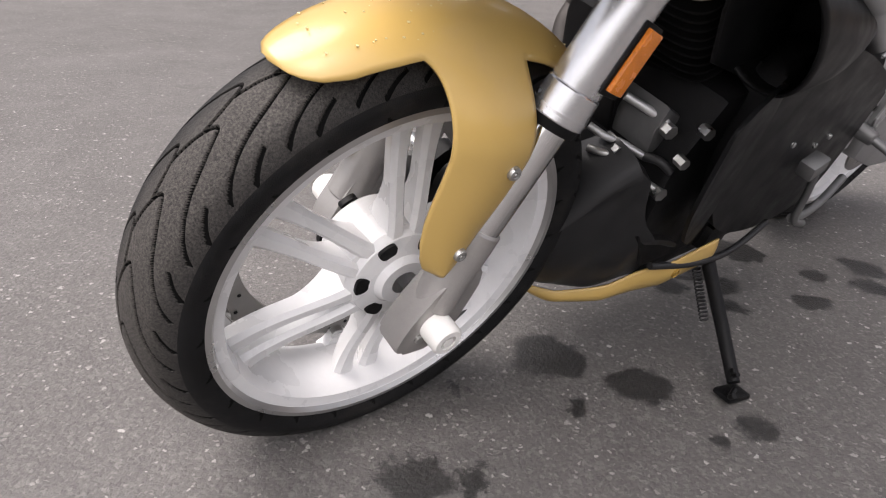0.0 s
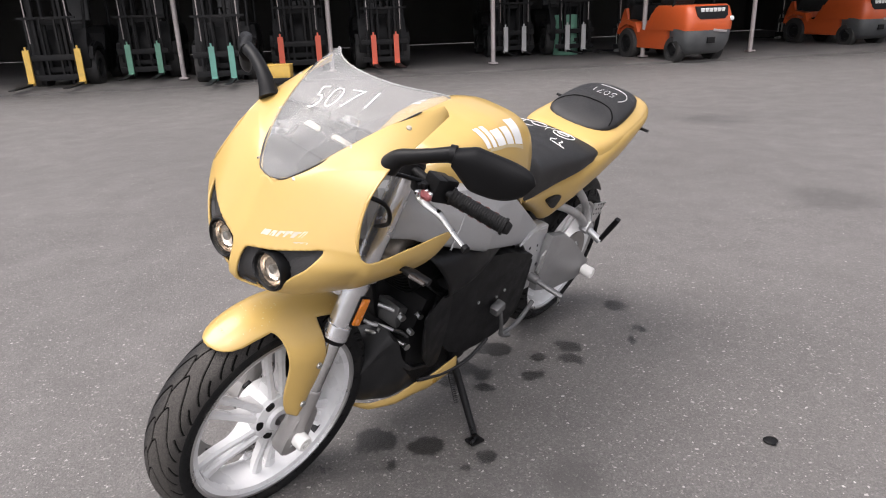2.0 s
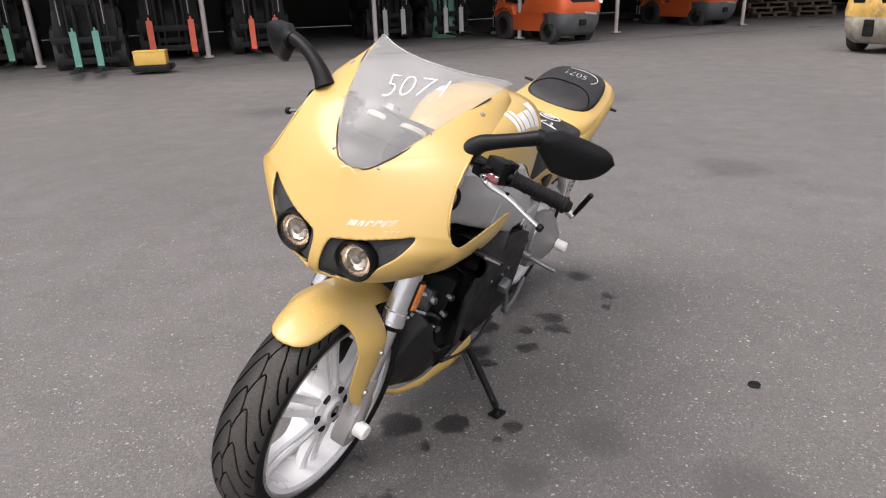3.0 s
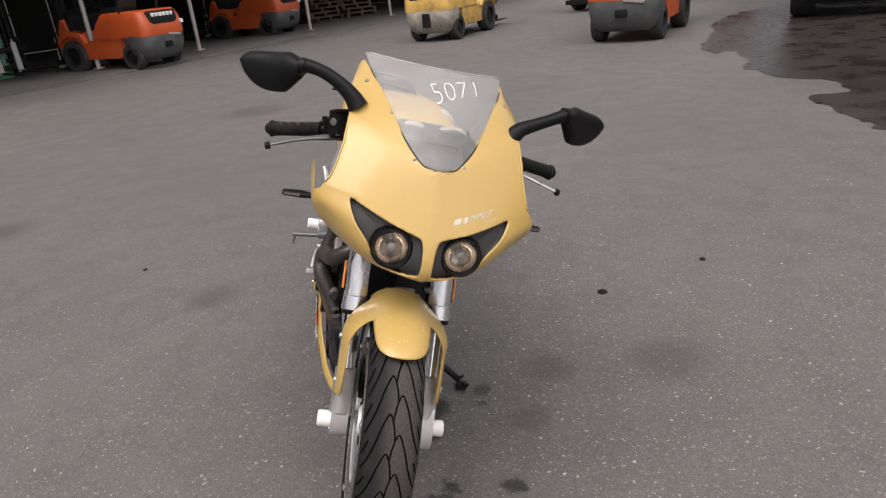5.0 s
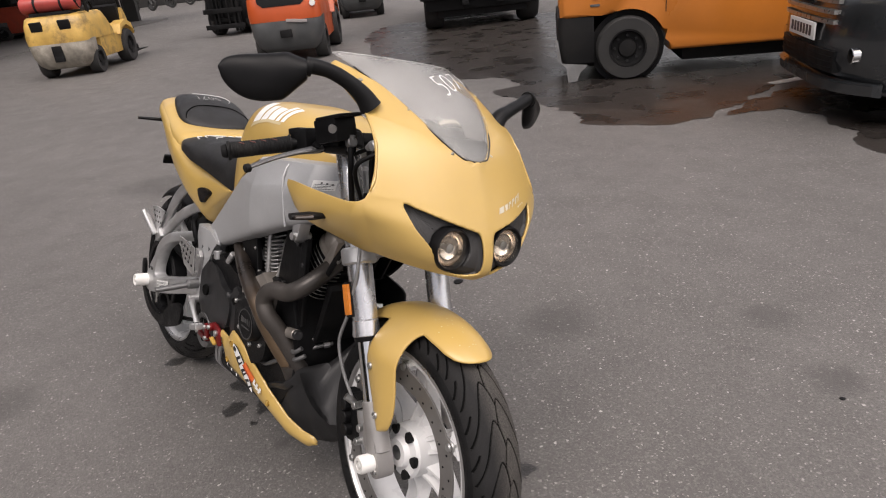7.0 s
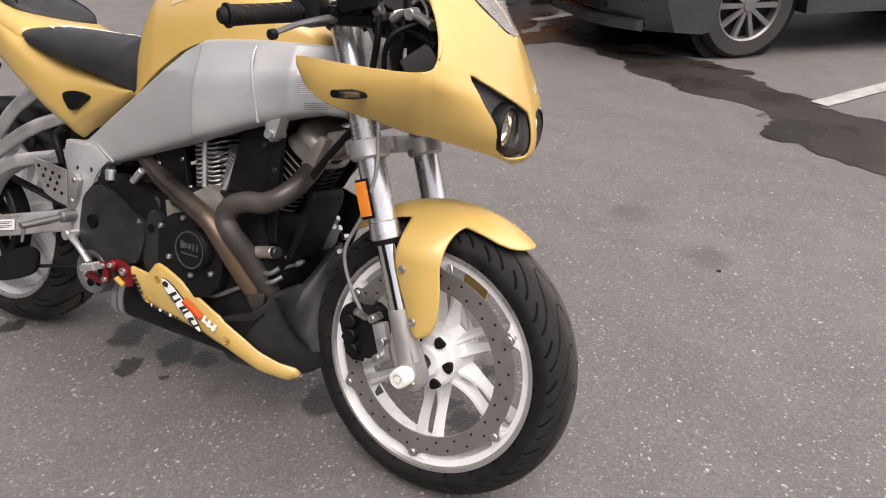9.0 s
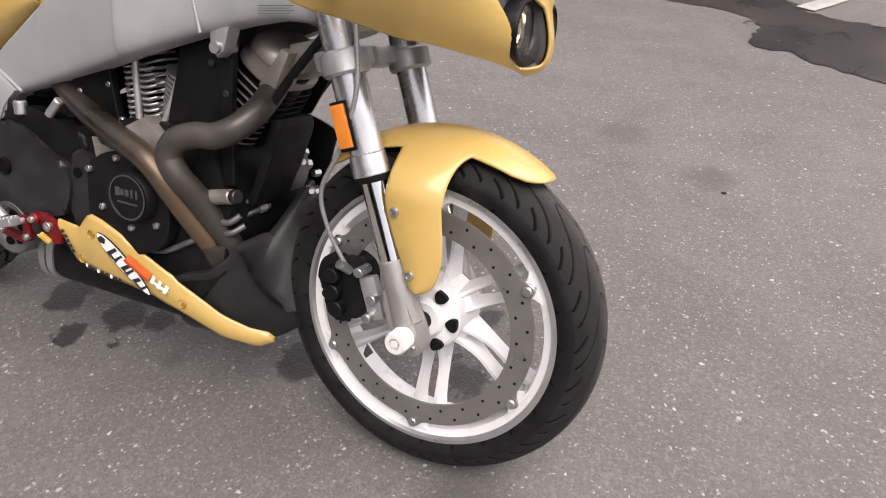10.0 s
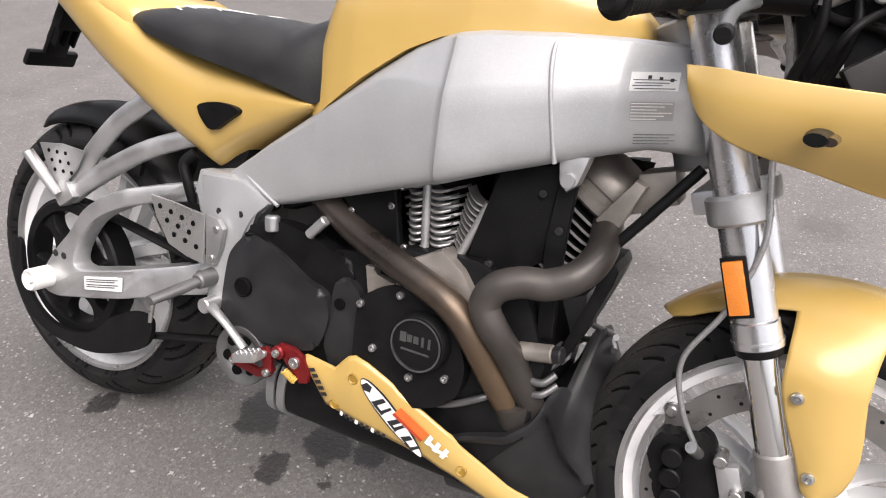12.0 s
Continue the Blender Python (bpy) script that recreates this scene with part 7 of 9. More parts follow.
    # oil lines
    for pts in ([(0.95, -0.125, 0.395), (0.975, -0.130, 0.398), (0.99, -0.12, 0.412)], [(0.95, -0.12, 0.372), (0.975, -0.125, 0.378), (0.992, -0.11, 0.392)], [(0.790, -0.120, 0.300), (0.840, -0.130, 0.315), (0.885, -0.130, 0.340), (0.905, -0.12, 0.352)]):
        q = bm_new()
        add_tube(q, pts, 0.0055, 10, 30)
        part("oil_line", q, GUNMETAL, block, "metal oil line")
    # oil cooler in front, right
    q = bm_new()
    add_plate(q, [(1.018, 0.578), (1.032, 0.577), (1.038, 0.566), (1.034, 0.546), (1.012, 0.478), (0.992, 0.424), (0.984, 0.418), (0.976, 0.430), (0.990, 0.462), (1.010, 0.530)], -0.085, 0.020, 0.004)
    part("oil_cooler", q, MATT, block, "black oil cooler shroud")
    # air deflector on the stand side, its front edge swept down to the pan
    q = bm_new()
    add_plate(q, [(0.880, 0.556), (0.940, 0.548), (0.992, 0.524), (0.990, 0.490), (0.983, 0.452), (0.972, 0.412), (0.952, 0.366), (0.925, 0.330), (0.892, 0.300), (0.850, 0.300), (0.850, 0.480)], 0.160, 0.166, 0.002, 80)
    for v in q.verts:
        f = max(0.0, (v.co.x - 0.86) / 0.13)
        v.co.y += 0.012 * f - 0.012 * max(0.0, 1 - f)
    part("air_deflector", q, BLACK, block, "black curved air deflector", sharp=50)
    # braided oil pipes with their unions, below the cooler
    for pts in ([(0.940, -0.118, 0.396), (0.958, -0.100, 0.412), (0.972, -0.075, 0.424), (0.980, -0.045, 0.430)], [(0.944, -0.105, 0.380), (0.962, -0.088, 0.394), (0.976, -0.062, 0.404), (0.984, -0.030, 0.410)]):
        q = bm_new()
        add_tube(q, pts, 0.0052, 10, 40)
        pipe = part("braided_pipe", q, GUNMETAL, block, "braided steel oil pipe")
        for f in (0, 2):
            q = bm_new()
            a, c = Vector(pts[f]), Vector(pts[f + 1])
            add_cyl(q, a.lerp(c, 0.3), a.lerp(c, 0.75), 0.0080, n=6)
            part("pipe_union", q, PLATEGREY, pipe)
    # exhaust headers
    q = bm_new()
    add_tube(q, [(0.555, -0.09, 0.575), (0.641, -0.120, 0.540), (0.735, -0.148, 0.516), (0.8175, -0.166, 0.4945), (0.855, -0.168, 0.473), (0.8785, -0.162, 0.4435), (0.904, -0.138, 0.390), (0.924, -0.115, 0.347), (0.936, -0.100, 0.317), (0.940, -0.085, 0.27)], 0.0215, 20, 90)
    hdr = part("exhaust_header", q, GOLDBLK, bike, "heat-stained exhaust header pipe", sharp=60)
    q = bm_new()
    add_tube(q, [(1.005, -0.055, 0.625), (1.014, -0.110, 0.594), (0.999, -0.145, 0.566), (0.966, -0.158, 0.548), (0.932, -0.166, 0.544), (0.902, -0.174, 0.530), (0.890, -0.176, 0.503), (0.904, -0.172, 0.474), (0.921, -0.150, 0.439), (0.943, -0.121, 0.387), (0.957, -0.102, 0.347), (0.957, -0.085, 0.29)], 0.0215, 20, 110)
    part("exhaust_header", q, DARKPIPE, bike, "dark curved front header pipe", sharp=60)
    q = bm_new()
    add_tube(q, [(0.933, -0.108, 0.352), (0.940, -0.096, 0.320), (0.943, -0.080, 0.275)], [0.032, 0.033, 0.030], 20, 12)
    part("header_collector", q, DARKPIPE, hdr, "dark collector at the pan")
    # left side covers
    # Added plate: lays the stand-side dark over the fins.
    q = bm_new()
    add_plate(q, [(0.86, 0.53), (0.98, 0.565), (1.015, 0.63), (1.03, 0.70), (0.90, 0.70), (0.85, 0.62)], 0.096, 0.103, 0.003)
    part("fin_shade_plate", q, MATT, block, "black plate hiding the fins in shade")
    q = bm_new()
    add_plate(q, [(0.425, 0.455), (0.440, 0.505), (0.50, 0.530), (0.64, 0.575), (0.80, 0.60), (0.88, 0.56), (0.89, 0.43), (0.80, 0.30), (0.66, 0.245), (0.50, 0.245), (0.43, 0.30)], 0.11, 0.150, 0.014, 80, 3)
    pc = part("primary_cover", q, BLACK, block, "black primary drive cover", sharp=50)
    for x, z in ((0.56, 0.42), (0.60, 0.41), (0.70, 0.43)):
        q = bm_new()
        add_cyl(q, (x, 0.148, z), (x, 0.154, z), 0.0050, n=12, edge=0.001)
        part("cover_bolt", q, STEEL, pc)
    # big intake scoop, left
    q = bm_new()
    rings = []
    for i in range(24):
        f = i / 23
        x = 0.640 + 0.325 * f
        cz, cy = 0.602 + 0.020 * f, 0.098 + 0.040 * math.sin(math.pi * 0.6 * f)
        a, h = 0.040 + 0.020 * f, 0.032 + 0.046 * f ** 0.8
        rings.append([V(x + 0.05 * math.sin(t) * f, cy + a * math.copysign(abs(math.cos(t)) ** 0.8, math.cos(t)), cz + h * math.sin(t)) for t in [2 * math.pi * k / 36 for k in range(36)]])
    skin(q, rings, caps=False)
    scoop = part("air_scoop", q, BLACK, bike, "large black air scoop", shell=0.004, sharp=60)
    # Near-black disc closes the throat; the dark inside is its colour.
    q = bm_new()
    add_cyl(q, (0.76, 0.115, 0.607), (0.78, 0.118, 0.607), 0.046, n=32)
    part("scoop_back", q, RECESS_BLACK, scoop)
    # left hoses and fittings
    for pts, r, m in (([(1.040, 0.019, 0.438), (1.030, 0.040, 0.434), (1.010, 0.059, 0.430), (0.990, 0.085, 0.423)], 0.0052, CAST), ([(1.040, 0.031, 0.411), (1.030, 0.054, 0.415), (1.010, 0.070, 0.411), (0.990, 0.086, 0.396), (0.970, 0.117, 0.383)], 0.0055, STEEL),
                      ([(1.010, 0.032, 0.486), (0.980, 0.079, 0.474), (0.980, 0.092, 0.467)], 0.0060, CAST), ([(0.990, 0.085, 0.423), (0.985, 0.105, 0.428), (0.975, 0.122, 0.420)], 0.006, SATIN)):
        q = bm_new()
        add_tube(q, pts, r, 12, 30)
        part("oil_hose", q, m, block, "oil hose with bright union")
    for p, r in (((1.020, 0.059, 0.424), 0.0085), ((0.970, 0.117, 0.383), 0.010), ((0.980, 0.092, 0.467), 0.010), ((0.950, 0.125, 0.480), 0.009), ((0.980, 0.129, 0.443), 0.008)):
        q = bm_new()
        p = Vector(p)
        add_cyl(q, p - V(0.002, 0.008, 0), p + V(0.002, 0.008, 0), r, n=6)
        part("hose_union", q, STEEL, block)
    q = bm_new()
    add_plate(q, [(0.93, 0.47), (0.985, 0.495), (0.995, 0.46), (0.985, 0.425), (0.94, 0.42)], 0.01, 0.085, 0.008)
    part("oil_pump_body", q, GUNMETAL, block, "cast grey pump body")
    # lower front cowl
    q = bm_new()
    rings = []
    for i in range(40):
        f = i / 39
        x = 0.845 + 0.252 * f
        low = lerp([(0.845, 0.128), (0.95, 0.132), (1.02, 0.150), (1.06, 0.180), (1.085, 0.205), (1.097, 0.225)], x)
        top = lerp([(0.845, 0.270), (0.88, 0.290), (0.935, 0.312), (0.970, 0.345), (0.985, 0.372), (1.000, 0.425), (1.020, 0.440), (1.05, 0.390), (1.075, 0.320), (1.09, 0.265), (1.097, 0.240)], x)
        w = lerp([(0.845, 0.166), (0.95, 0.168), (1.02, 0.136), (1.06, 0.104), (1.085, 0.074), (1.097, 0.045)], x)
        ring = []
        for k in range(30):
            t = 2 * math.pi * k / 30
            cz, hz = (low + top) / 2, (top - low) / 2
            ring.append(V(x, w * math.copysign(abs(math.cos(t)) ** 0.55, math.cos(t)) * lerp([(-1, 0.52), (-0.3, 0.62), (0, 0.68), (0.45, 0.78), (0.70, 1.0)], math.sin(t)), cz + hz * math.copysign(abs(math.sin(t)) ** (0.75 if math.sin(t) < 0 else 0.5), math.sin(t))))
        rings.append(ring)
    skin(q, rings)
    # the header pipes enter through a low opening on the right
    for v in q.verts:
        if v.co.y < 0:
            low_top = lerp([(0.85, 0.285), (0.93, 0.312), (0.965, 0.365), (0.99, 0.350), (1.04, 0.270), (1.09, 0.220)], v.co.x)
            if v.co.z > low_top:
                v.co.z += (low_top - v.co.z) * min(1.0, -v.co.y / 0.06)
            v.co.x -= 0.035 * max(0.0, (v.co.x - 0.97) / 0.127) * min(1.0, -v.co.y / 0.06)
    cowl = part("belly_pan", q, SATIN, bike, "black moulded belly pan", sharp=50)
    # under-engine silencer
    q = bm_new()
    rings = []
    for i in range(30):
        f = i / 29
        x = 0.475 + 0.395 * f
        k = min(1, 0.35 + 5 * f) ** 0.5
        rings.append([V(x, 0.122 * k * math.copysign(abs(math.cos(t)) ** 0.7, math.cos(t)), 0.222 + 0.064 * k * math.copysign(abs(math.sin(t)) ** 0.7, math.sin(t))) for t in [2 * math.pi * j / 36 for j in range(36)]])
    skin(q, rings)
    sil = part("silencer", q, MATT, bike, "dark silencer slung under the engine", sharp=50)
    for x in (0.512, 0.534):
        q = bm_new()
        rings = []
        for i in range(49):
            t = 2 * math.pi * i / 48
            cy, cz = math.copysign(abs(math.cos(t)) ** 0.7, math.cos(t)), math.copysign(abs(math.sin(t)) ** 0.7, math.sin(t))
            rings.append([V(x + dx, (0.122 + h) * cy, 0.222 + (0.064 + h) * cz) for dx, h in ((-0.008, 0.0), (-0.008, 0.004), (0.008, 0.004), (0.008, 0.0))])
        skin(q, rings, caps=False)
        part("silencer_strap", q, PLATEGREY, sil, "dull grey clamp strap")
    # yellow side strips with stickers
    for s in (-1, 1):
        q = bm_new()
        n = 40

        def strip(u, v):
            x = 0.585 + 0.455 * u
            if s > 0:
                x = 0.752 + 0.288 * u
            if s < 0:
                x = 0.589 + 0.456 * u
                up = lerp([(0.589, 0.317), (0.600, 0.325), (0.662, 0.323), (0.672, 0.345), (0.688, 0.357), (0.712, 0.352), (0.759, 0.331), (0.768, 0.322), (0.812, 0.302), (0.866, 0.275), (0.875, 0.264), (0.913, 0.242), (0.958, 0.214), (1.0, 0.198), (1.035, 0.192), (1.045, 0.182)], x)
                lo = lerp([(0.589, 0.313), (0.645, 0.255), (0.688, 0.251), (0.779, 0.236), (0.822, 0.230), (0.872, 0.212), (0.907, 0.196), (0.96, 0.172), (1.02, 0.162), (1.045, 0.176)], x)
                y = lerp([(0.589, 0.146), (0.70, 0.157), (0.85, 0.145), (0.95, 0.121), (1.01, 0.100), (1.045, 0.084)], x)
                return V(x, -y - 0.006 * math.sin(math.pi * v), lo + (up - lo) * v)
            up = lerp([(0.585, 0.312), (0.655, 0.316), (0.680, 0.347), (0.700, 0.345), (0.76, 0.306), (0.83, 0.262), (0.90, 0.222), (0.97, 0.180), (1.02, 0.158), (1.04, 0.150)], x)
            lo = lerp([(0.585, 0.296), (0.63, 0.240), (0.655, 0.222), (0.75, 0.205), (0.83, 0.190), (0.90, 0.176), (0.97, 0.152), (1.02, 0.138), (1.04, 0.142)], x)
            if s > 0:
                up = min(up, lo + 0.035 + 0.02 * (1 - u))
            y = lerp([(0.585, 0.150), (0.70, 0.158), (0.85, 0.145), (0.95, 0.112), (1.01, 0.070), (1.04, 0.025)], x)
            z = lo + (up - lo) * v
            return V(x, s * (y + 0.006 * math.sin(math.pi * v)), z)

        add_sheet(q, strip, n, 10)
        st = part("belly_strip", q, YELLOW, cowl, "yellow belly strip with racing stickers", shell=0.004, sharp=60)
        if s < 0:
            def decal(name, outline, mat, k, n=0):
                """A sticker cut to an outline in x and z, lying on the strip."""
                o = [(p.x, p.y) for p in smooth_curve([(a, c, 0) for a, c in outline], n, True)] if n else outline
                p = bm_new()
                vs = []
                for x, z in o:
                    y = lerp([(0.589, 0.146), (0.70, 0.157), (0.85, 0.145), (0.95, 0.121)], x)
                    vs.append(p.verts.new((x, -y - k, z)))
                p.faces.new(vs)
                return part(name, p, mat, st)

            def along(f, w):
                """Place on the long axis of the oval sticker, w across it."""
                a, c = (0.7125, 0.3265), (0.824, 0.233)
                return (a[0] + (c[0] - a[0]) * f + 0.64 * w, a[1] + (c[1] - a[1]) * f + 0.77 * w)

            def oval(grow):
                n = 40
                return [along(0.5 - (0.5 + 0.3 * grow) * math.cos(2 * math.pi * i / n), (0.0135 + grow * 0.1) * math.sin(2 * math.pi * i / n) * (1.12 - 0.4 * (0.5 - 0.5 * math.cos(2 * math.pi * i / n)))) for i in range(n)]
            decal("sticker_edge", oval(0.030), BLACKDECAL, 0.0096)
            decal("white_sticker", oval(0.0), WHITEDECAL, 0.0106)
            decal("sticker_mark", [along(0.04, -0.005), along(0.10, -0.008), along(0.16, -0.002), along(0.13, 0.007), along(0.06, 0.005)], BLACKDECAL, 0.0116)
            for f0, f1, w0 in ((0.24, 0.44, 0.0105), (0.50, 0.66, 0.0095), (0.71, 0.92, 0.0075)):
                decal("sticker_mark", [along(f0, -w0), along(f0 + 0.05, w0), along(f0 + 0.10, w0), along(f0 + 0.06, -w0)], BLACKDECAL, 0.0116)
                decal("sticker_mark", [along(f1 - 0.07, -w0), along(f1 - 0.03, w0), along(f1, w0), along(f1 - 0.03, -w0)], BLACKDECAL, 0.0116)
                decal("sticker_mark", [along(f0 + 0.02, -w0), along(f1 - 0.02, -w0), along(f1 - 0.02, -w0 * 0.55), along(f0 + 0.02, -w0 * 0.55)], BLACKDECAL, 0.0118)
            decal("orange_sticker", [(0.770, 0.287), (0.782, 0.302), (0.832, 0.274), (0.820, 0.258)], ORANGEDECAL, 0.0116)
            decal("red_stripe", [(0.770, 0.287), (0.773, 0.291), (0.823, 0.262), (0.820, 0.258)], material("dark_red_decal", (0.42, 0.05, 0.02), 0.4, 0.0, 0.05, 40.0), 0.0126)
            for i in range(3):
                x, z = 0.826 + 0.013 * i, 0.266 - 0.007 * i
                decal("white_mark", [(x, z - 0.007), (x + 0.008, z + 0.009), (x + 0.014, z + 0.005), (x + 0.007, z - 0.010)], WHITEDECAL, 0.0128)
            decal("white_mark", [(0.828, 0.261), (0.848, 0.250), (0.866, 0.247), (0.862, 0.252), (0.848, 0.257), (0.832, 0.266)], WHITEDECAL, 0.0130)
            for i in range(5):
                f = i / 5
                x, z = 0.610 + 0.034 * f, 0.308 - 0.040 * f
                decal("sticker_mark", [(x, z), (x + 0.011, z + 0.0045), (x + 0.0150, z - 0.0005), (x + 0.0040, z - 0.005)], BLACKDECAL, 0.0106)
            for i in range(9):
                x, z = 0.680 + 0.0095 * i, 0.2575 - 0.0014 * i
                decal("sticker_mark", [(x, z - 0.003), (x + 0.001, z + 0.004), (x + 0.0065, z + 0.003), (x + 0.0055, z - 0.004)], BLACKDECAL if i % 3 else WHITEDECAL, 0.0106)
        for u, v in ((0.235, 0.67), (0.165, 0.14), (0.65, 0.40)) if s < 0 else ((0.30, 0.5),):
            q = bm_new()
            p = strip(u, v)
            add_lathe(q, [(0.0, s * 0.0022), (0.0060, s * 0.0022), (0.0078, s * 0.0042), (0.0088, s * 0.0030), (0.0088, -s * 0.002)], p, 18, "y")
            part("strip_screw", q, material("ochre_screw_cup", (0.34, 0.20, 0.03), 0.5, 0.1, 0.1, 40.0), st)
    # rear brake lever and red foot control on the right
    q = bm_new()
    add_tube(q, [(0.400, -0.160, 0.356), (0.424, -0.172, 0.355), (0.450, -0.178, 0.346), (0.478, -0.182, 0.330), (0.500, -0.184, 0.315)], [0.011, 0.0095, 0.0080, 0.0075, 0.008], 12, 24, flat=0.7)
    add_cyl(q, (0.400, -0.175, 0.356), (0.400, -0.14, 0.356), 0.013, n=18, edge=0.002)
    add_box(q, (0.513, -0.190, 0.308), (0.046, 0.026, 0.016), (0, -18, 0), 0.004)
    for i in range(4):
        for j in range(3):
            add_box(q, (0.4985 + 0.0095 * i, -0.182 - 0.0085 * j, 0.312 + 0.0031 * i), (0.006, 0.006, 0.005), (0, -18, 0), 0.001, 1)
    part("brake_pedal", q, CAST, bike, "silver foot brake pedal with a ribbed pad")
    q = bm_new()
    add_plate(q, [(0.455, 0.283), (0.470, 0.286), (0.515, 0.274), (0.540, 0.292), (0.548, 0.284), (0.540, 0.270), (0.515, 0.262), (0.470, 0.268), (0.457, 0.270)], -0.166, -0.158, 0.002)
    add_plate(q, [(0.520, 0.318), (0.532, 0.324), (0.545, 0.316), (0.548, 0.286), (0.540, 0.272), (0.530, 0.278), (0.531, 0.296)], -0.172, -0.164, 0.002)
    add_plate(q, [(0.550, 0.331), (0.575, 0.332), (0.598, 0.322), (0.611, 0.300), (0.610, 0.280), (0.594, 0.275), (0.586, 0.290), (0.566, 0.300), (0.552, 0.318)], -0.160, -0.150, 0.002)
    add_cyl(q, (0.552, -0.168, 0.318), (0.552, -0.146, 0.318), 0.012, n=18, edge=0.002)
    red = part("brake_linkage", q, REDANO, bike, "red anodised brake linkage")
    for x, y, z, r in ((0.464, -0.166, 0.277, 0.0058), (0.531, -0.172, 0.312, 0.0065), (0.539, -0.172, 0.281, 0.0065), (0.552, -0.168, 0.318, 0.0065), (0.584, -0.160, 0.309, 0.0095)):
        q = bm_new()
        add_lathe(q, [(0.0, y - 0.003), (r * 0.45, y - 0.003), (r * 0.5, y - 0.006), (r * 0.9, y - 0.006), (r, y - 0.005), (r, y + 0.004)], V(x, 0, z), 18, "y")
        part("linkage_bolt", q, STEEL, red)
    q = bm_new()
    p0, p1 = V(0.568, -0.166, 0.292), V(0.590, -0.164, 0.279)
    u, w = frame_of(p1 - p0)
    add_tube(q, [p0.lerp(p1, i / 60) + (u * math.cos(i * 0.84) + w * math.sin(i * 0.84)) * 0.0052 for i in range(61)], 0.0014, 6, 240)
    part("return_spring", q, FORK_YELLOW, red, "yellow return spring")
    # gear lever on the left
    q = bm_new()
    add_box(q, (0.610, 0.170, 0.385), (0.045, 0.03, 0.03), (0, 20, 0), 0.006)
    add_tube(q, [(0.610, 0.178, 0.385), (0.585, 0.182, 0.335), (0.560, 0.185, 0.270), (0.52, 0.190, 0.252)], [0.007, 0.006, 0.007, 0.008], 12, 24)
    add_tube(q, [(0.560, 0.180, 0.268), (0.50, 0.180, 0.262), (0.43, 0.175, 0.272), (0.36, 0.165, 0.300)], 0.008, 12, 24)
    part("gear_lever", q, GUNMETAL, bike, "silver gear lever and linkage")
    q = bm_new()
    add_tube(q, [(0.900, 0.135, 0.235), (0.80, 0.155, 0.222), (0.70, 0.165, 0.225), (0.60, 0.16, 0.255)], 0.006, 10, 40)
    part("lower_cable", q, SATIN, bike)
    # side stand
    q = bm_new()
    add_tube(q, [(0.720, 0.125, 0.235), (0.735, 0.145, 0.215), (0.785, 0.235, 0.170), (0.835, 0.322, 0.128)], [0.014, 0.012, 0.011, 0.010], 14, 30)
    add_box(q, (0.838, 0.330, 0.1125), (0.046, 0.034, 0.009), (17.25, 0, -15), 0.003)
    add_tube(q, [(0.838, 0.330, 0.122), (0.862, 0.335, 0.124), (0.870, 0.340, 0.138)], 0.0042, 8, 16)
    add_tube(q, [(0.826, 0.305, 0.140), (0.846, 0.316, 0.146), (0.852, 0.322, 0.158)], 0.0036, 8, 12)
    stand = part("side_stand", q, MATT, bike, "black side stand with its foot on the asphalt")
    q = bm_new()
    pts = []
    p0, p1 = V(0.742, 0.150, 0.198), V(0.790, 0.225, 0.160)
    u, w = frame_of(p1 - p0)
    for i in range(120):
        f = i / 119
        a = f * 2 * math.pi * 15
        pts.append(p0.lerp(p1, f) + V(0.014, 0, -0.004) + (u * math.cos(a) + w * math.sin(a)) * 0.0065)
    add_tube(q, pts, 0.0016, 5, 240)
    part("stand_spring", q, SATIN, stand)
    q = bm_new()
    add_box(q, (0.715, 0.115, 0.240), (0.07, 0.05, 0.05), (0, 0, 0), 0.01)
    part("stand_bracket", q, MATT, stand)


engine()
for s in (1, -1):
    bm = bm_new()
    add_plate(bm, [(0.345, 0.566), (0.349, 0.497), (0.359, 0.434), (0.353, 0.415), (0.366, 0.381), (0.382, 0.384), (0.378, 0.356), (0.412, 0.355), (0.424, 0.387), (0.427, 0.429), (0.431, 0.460), (0.439, 0.490), (0.450, 0.513), (0.465, 0.530), (0.490, 0.546), (0.430, 0.572)], s * 0.112, s * 0.131, 0.0025)
    for v in bm.verts:
        v.co.y += s * max(0.0, 0.50 - v.co.z) * 0.09
    plate = part("pivot_plate", bm, SILVER, bike, "silver frame plate round the swingarm pivot", sharp=50)
    for x, z, r in ((0.386, 0.511, 0.0065), (0.431, 0.516, 0.0060), (0.382, 0.488, 0.0070), (0.364, 0.436, 0.0060)):
        bm = bm_new()
        add_cyl(bm, (x, s * 0.125, z), (x, s * (0.133 + max(0.0, 0.50 - z) * 0.09), z), r, n=14, edge=0.0008)
        part("plate_bolt", bm, SATIN, plate)
    bm = bm_new()
    add_cyl(bm, (0.366, s * 0.135, 0.390), (0.366, s * 0.150, 0.390), 0.014, n=6)
    part("pivot_nut", bm, STEEL, plate)
# tyre-side blocks added to put shade between engine and rear wheel
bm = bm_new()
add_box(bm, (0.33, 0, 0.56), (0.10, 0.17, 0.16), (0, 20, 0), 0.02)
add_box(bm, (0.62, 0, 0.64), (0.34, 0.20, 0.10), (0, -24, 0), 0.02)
part("inner_shade_block", bm, MATT, bike, "black blocks darkening the gap inside the frame")
bm = bm_new()
add_tube(bm, [(0.315, -0.118, 0.595), (0.300, -0.128, 0.575), (0.312, -0.128, 0.540), (0.318, -0.122, 0.510)], 0.009, 12, 24)
part("breather_hose", bm, BLACK, bike)


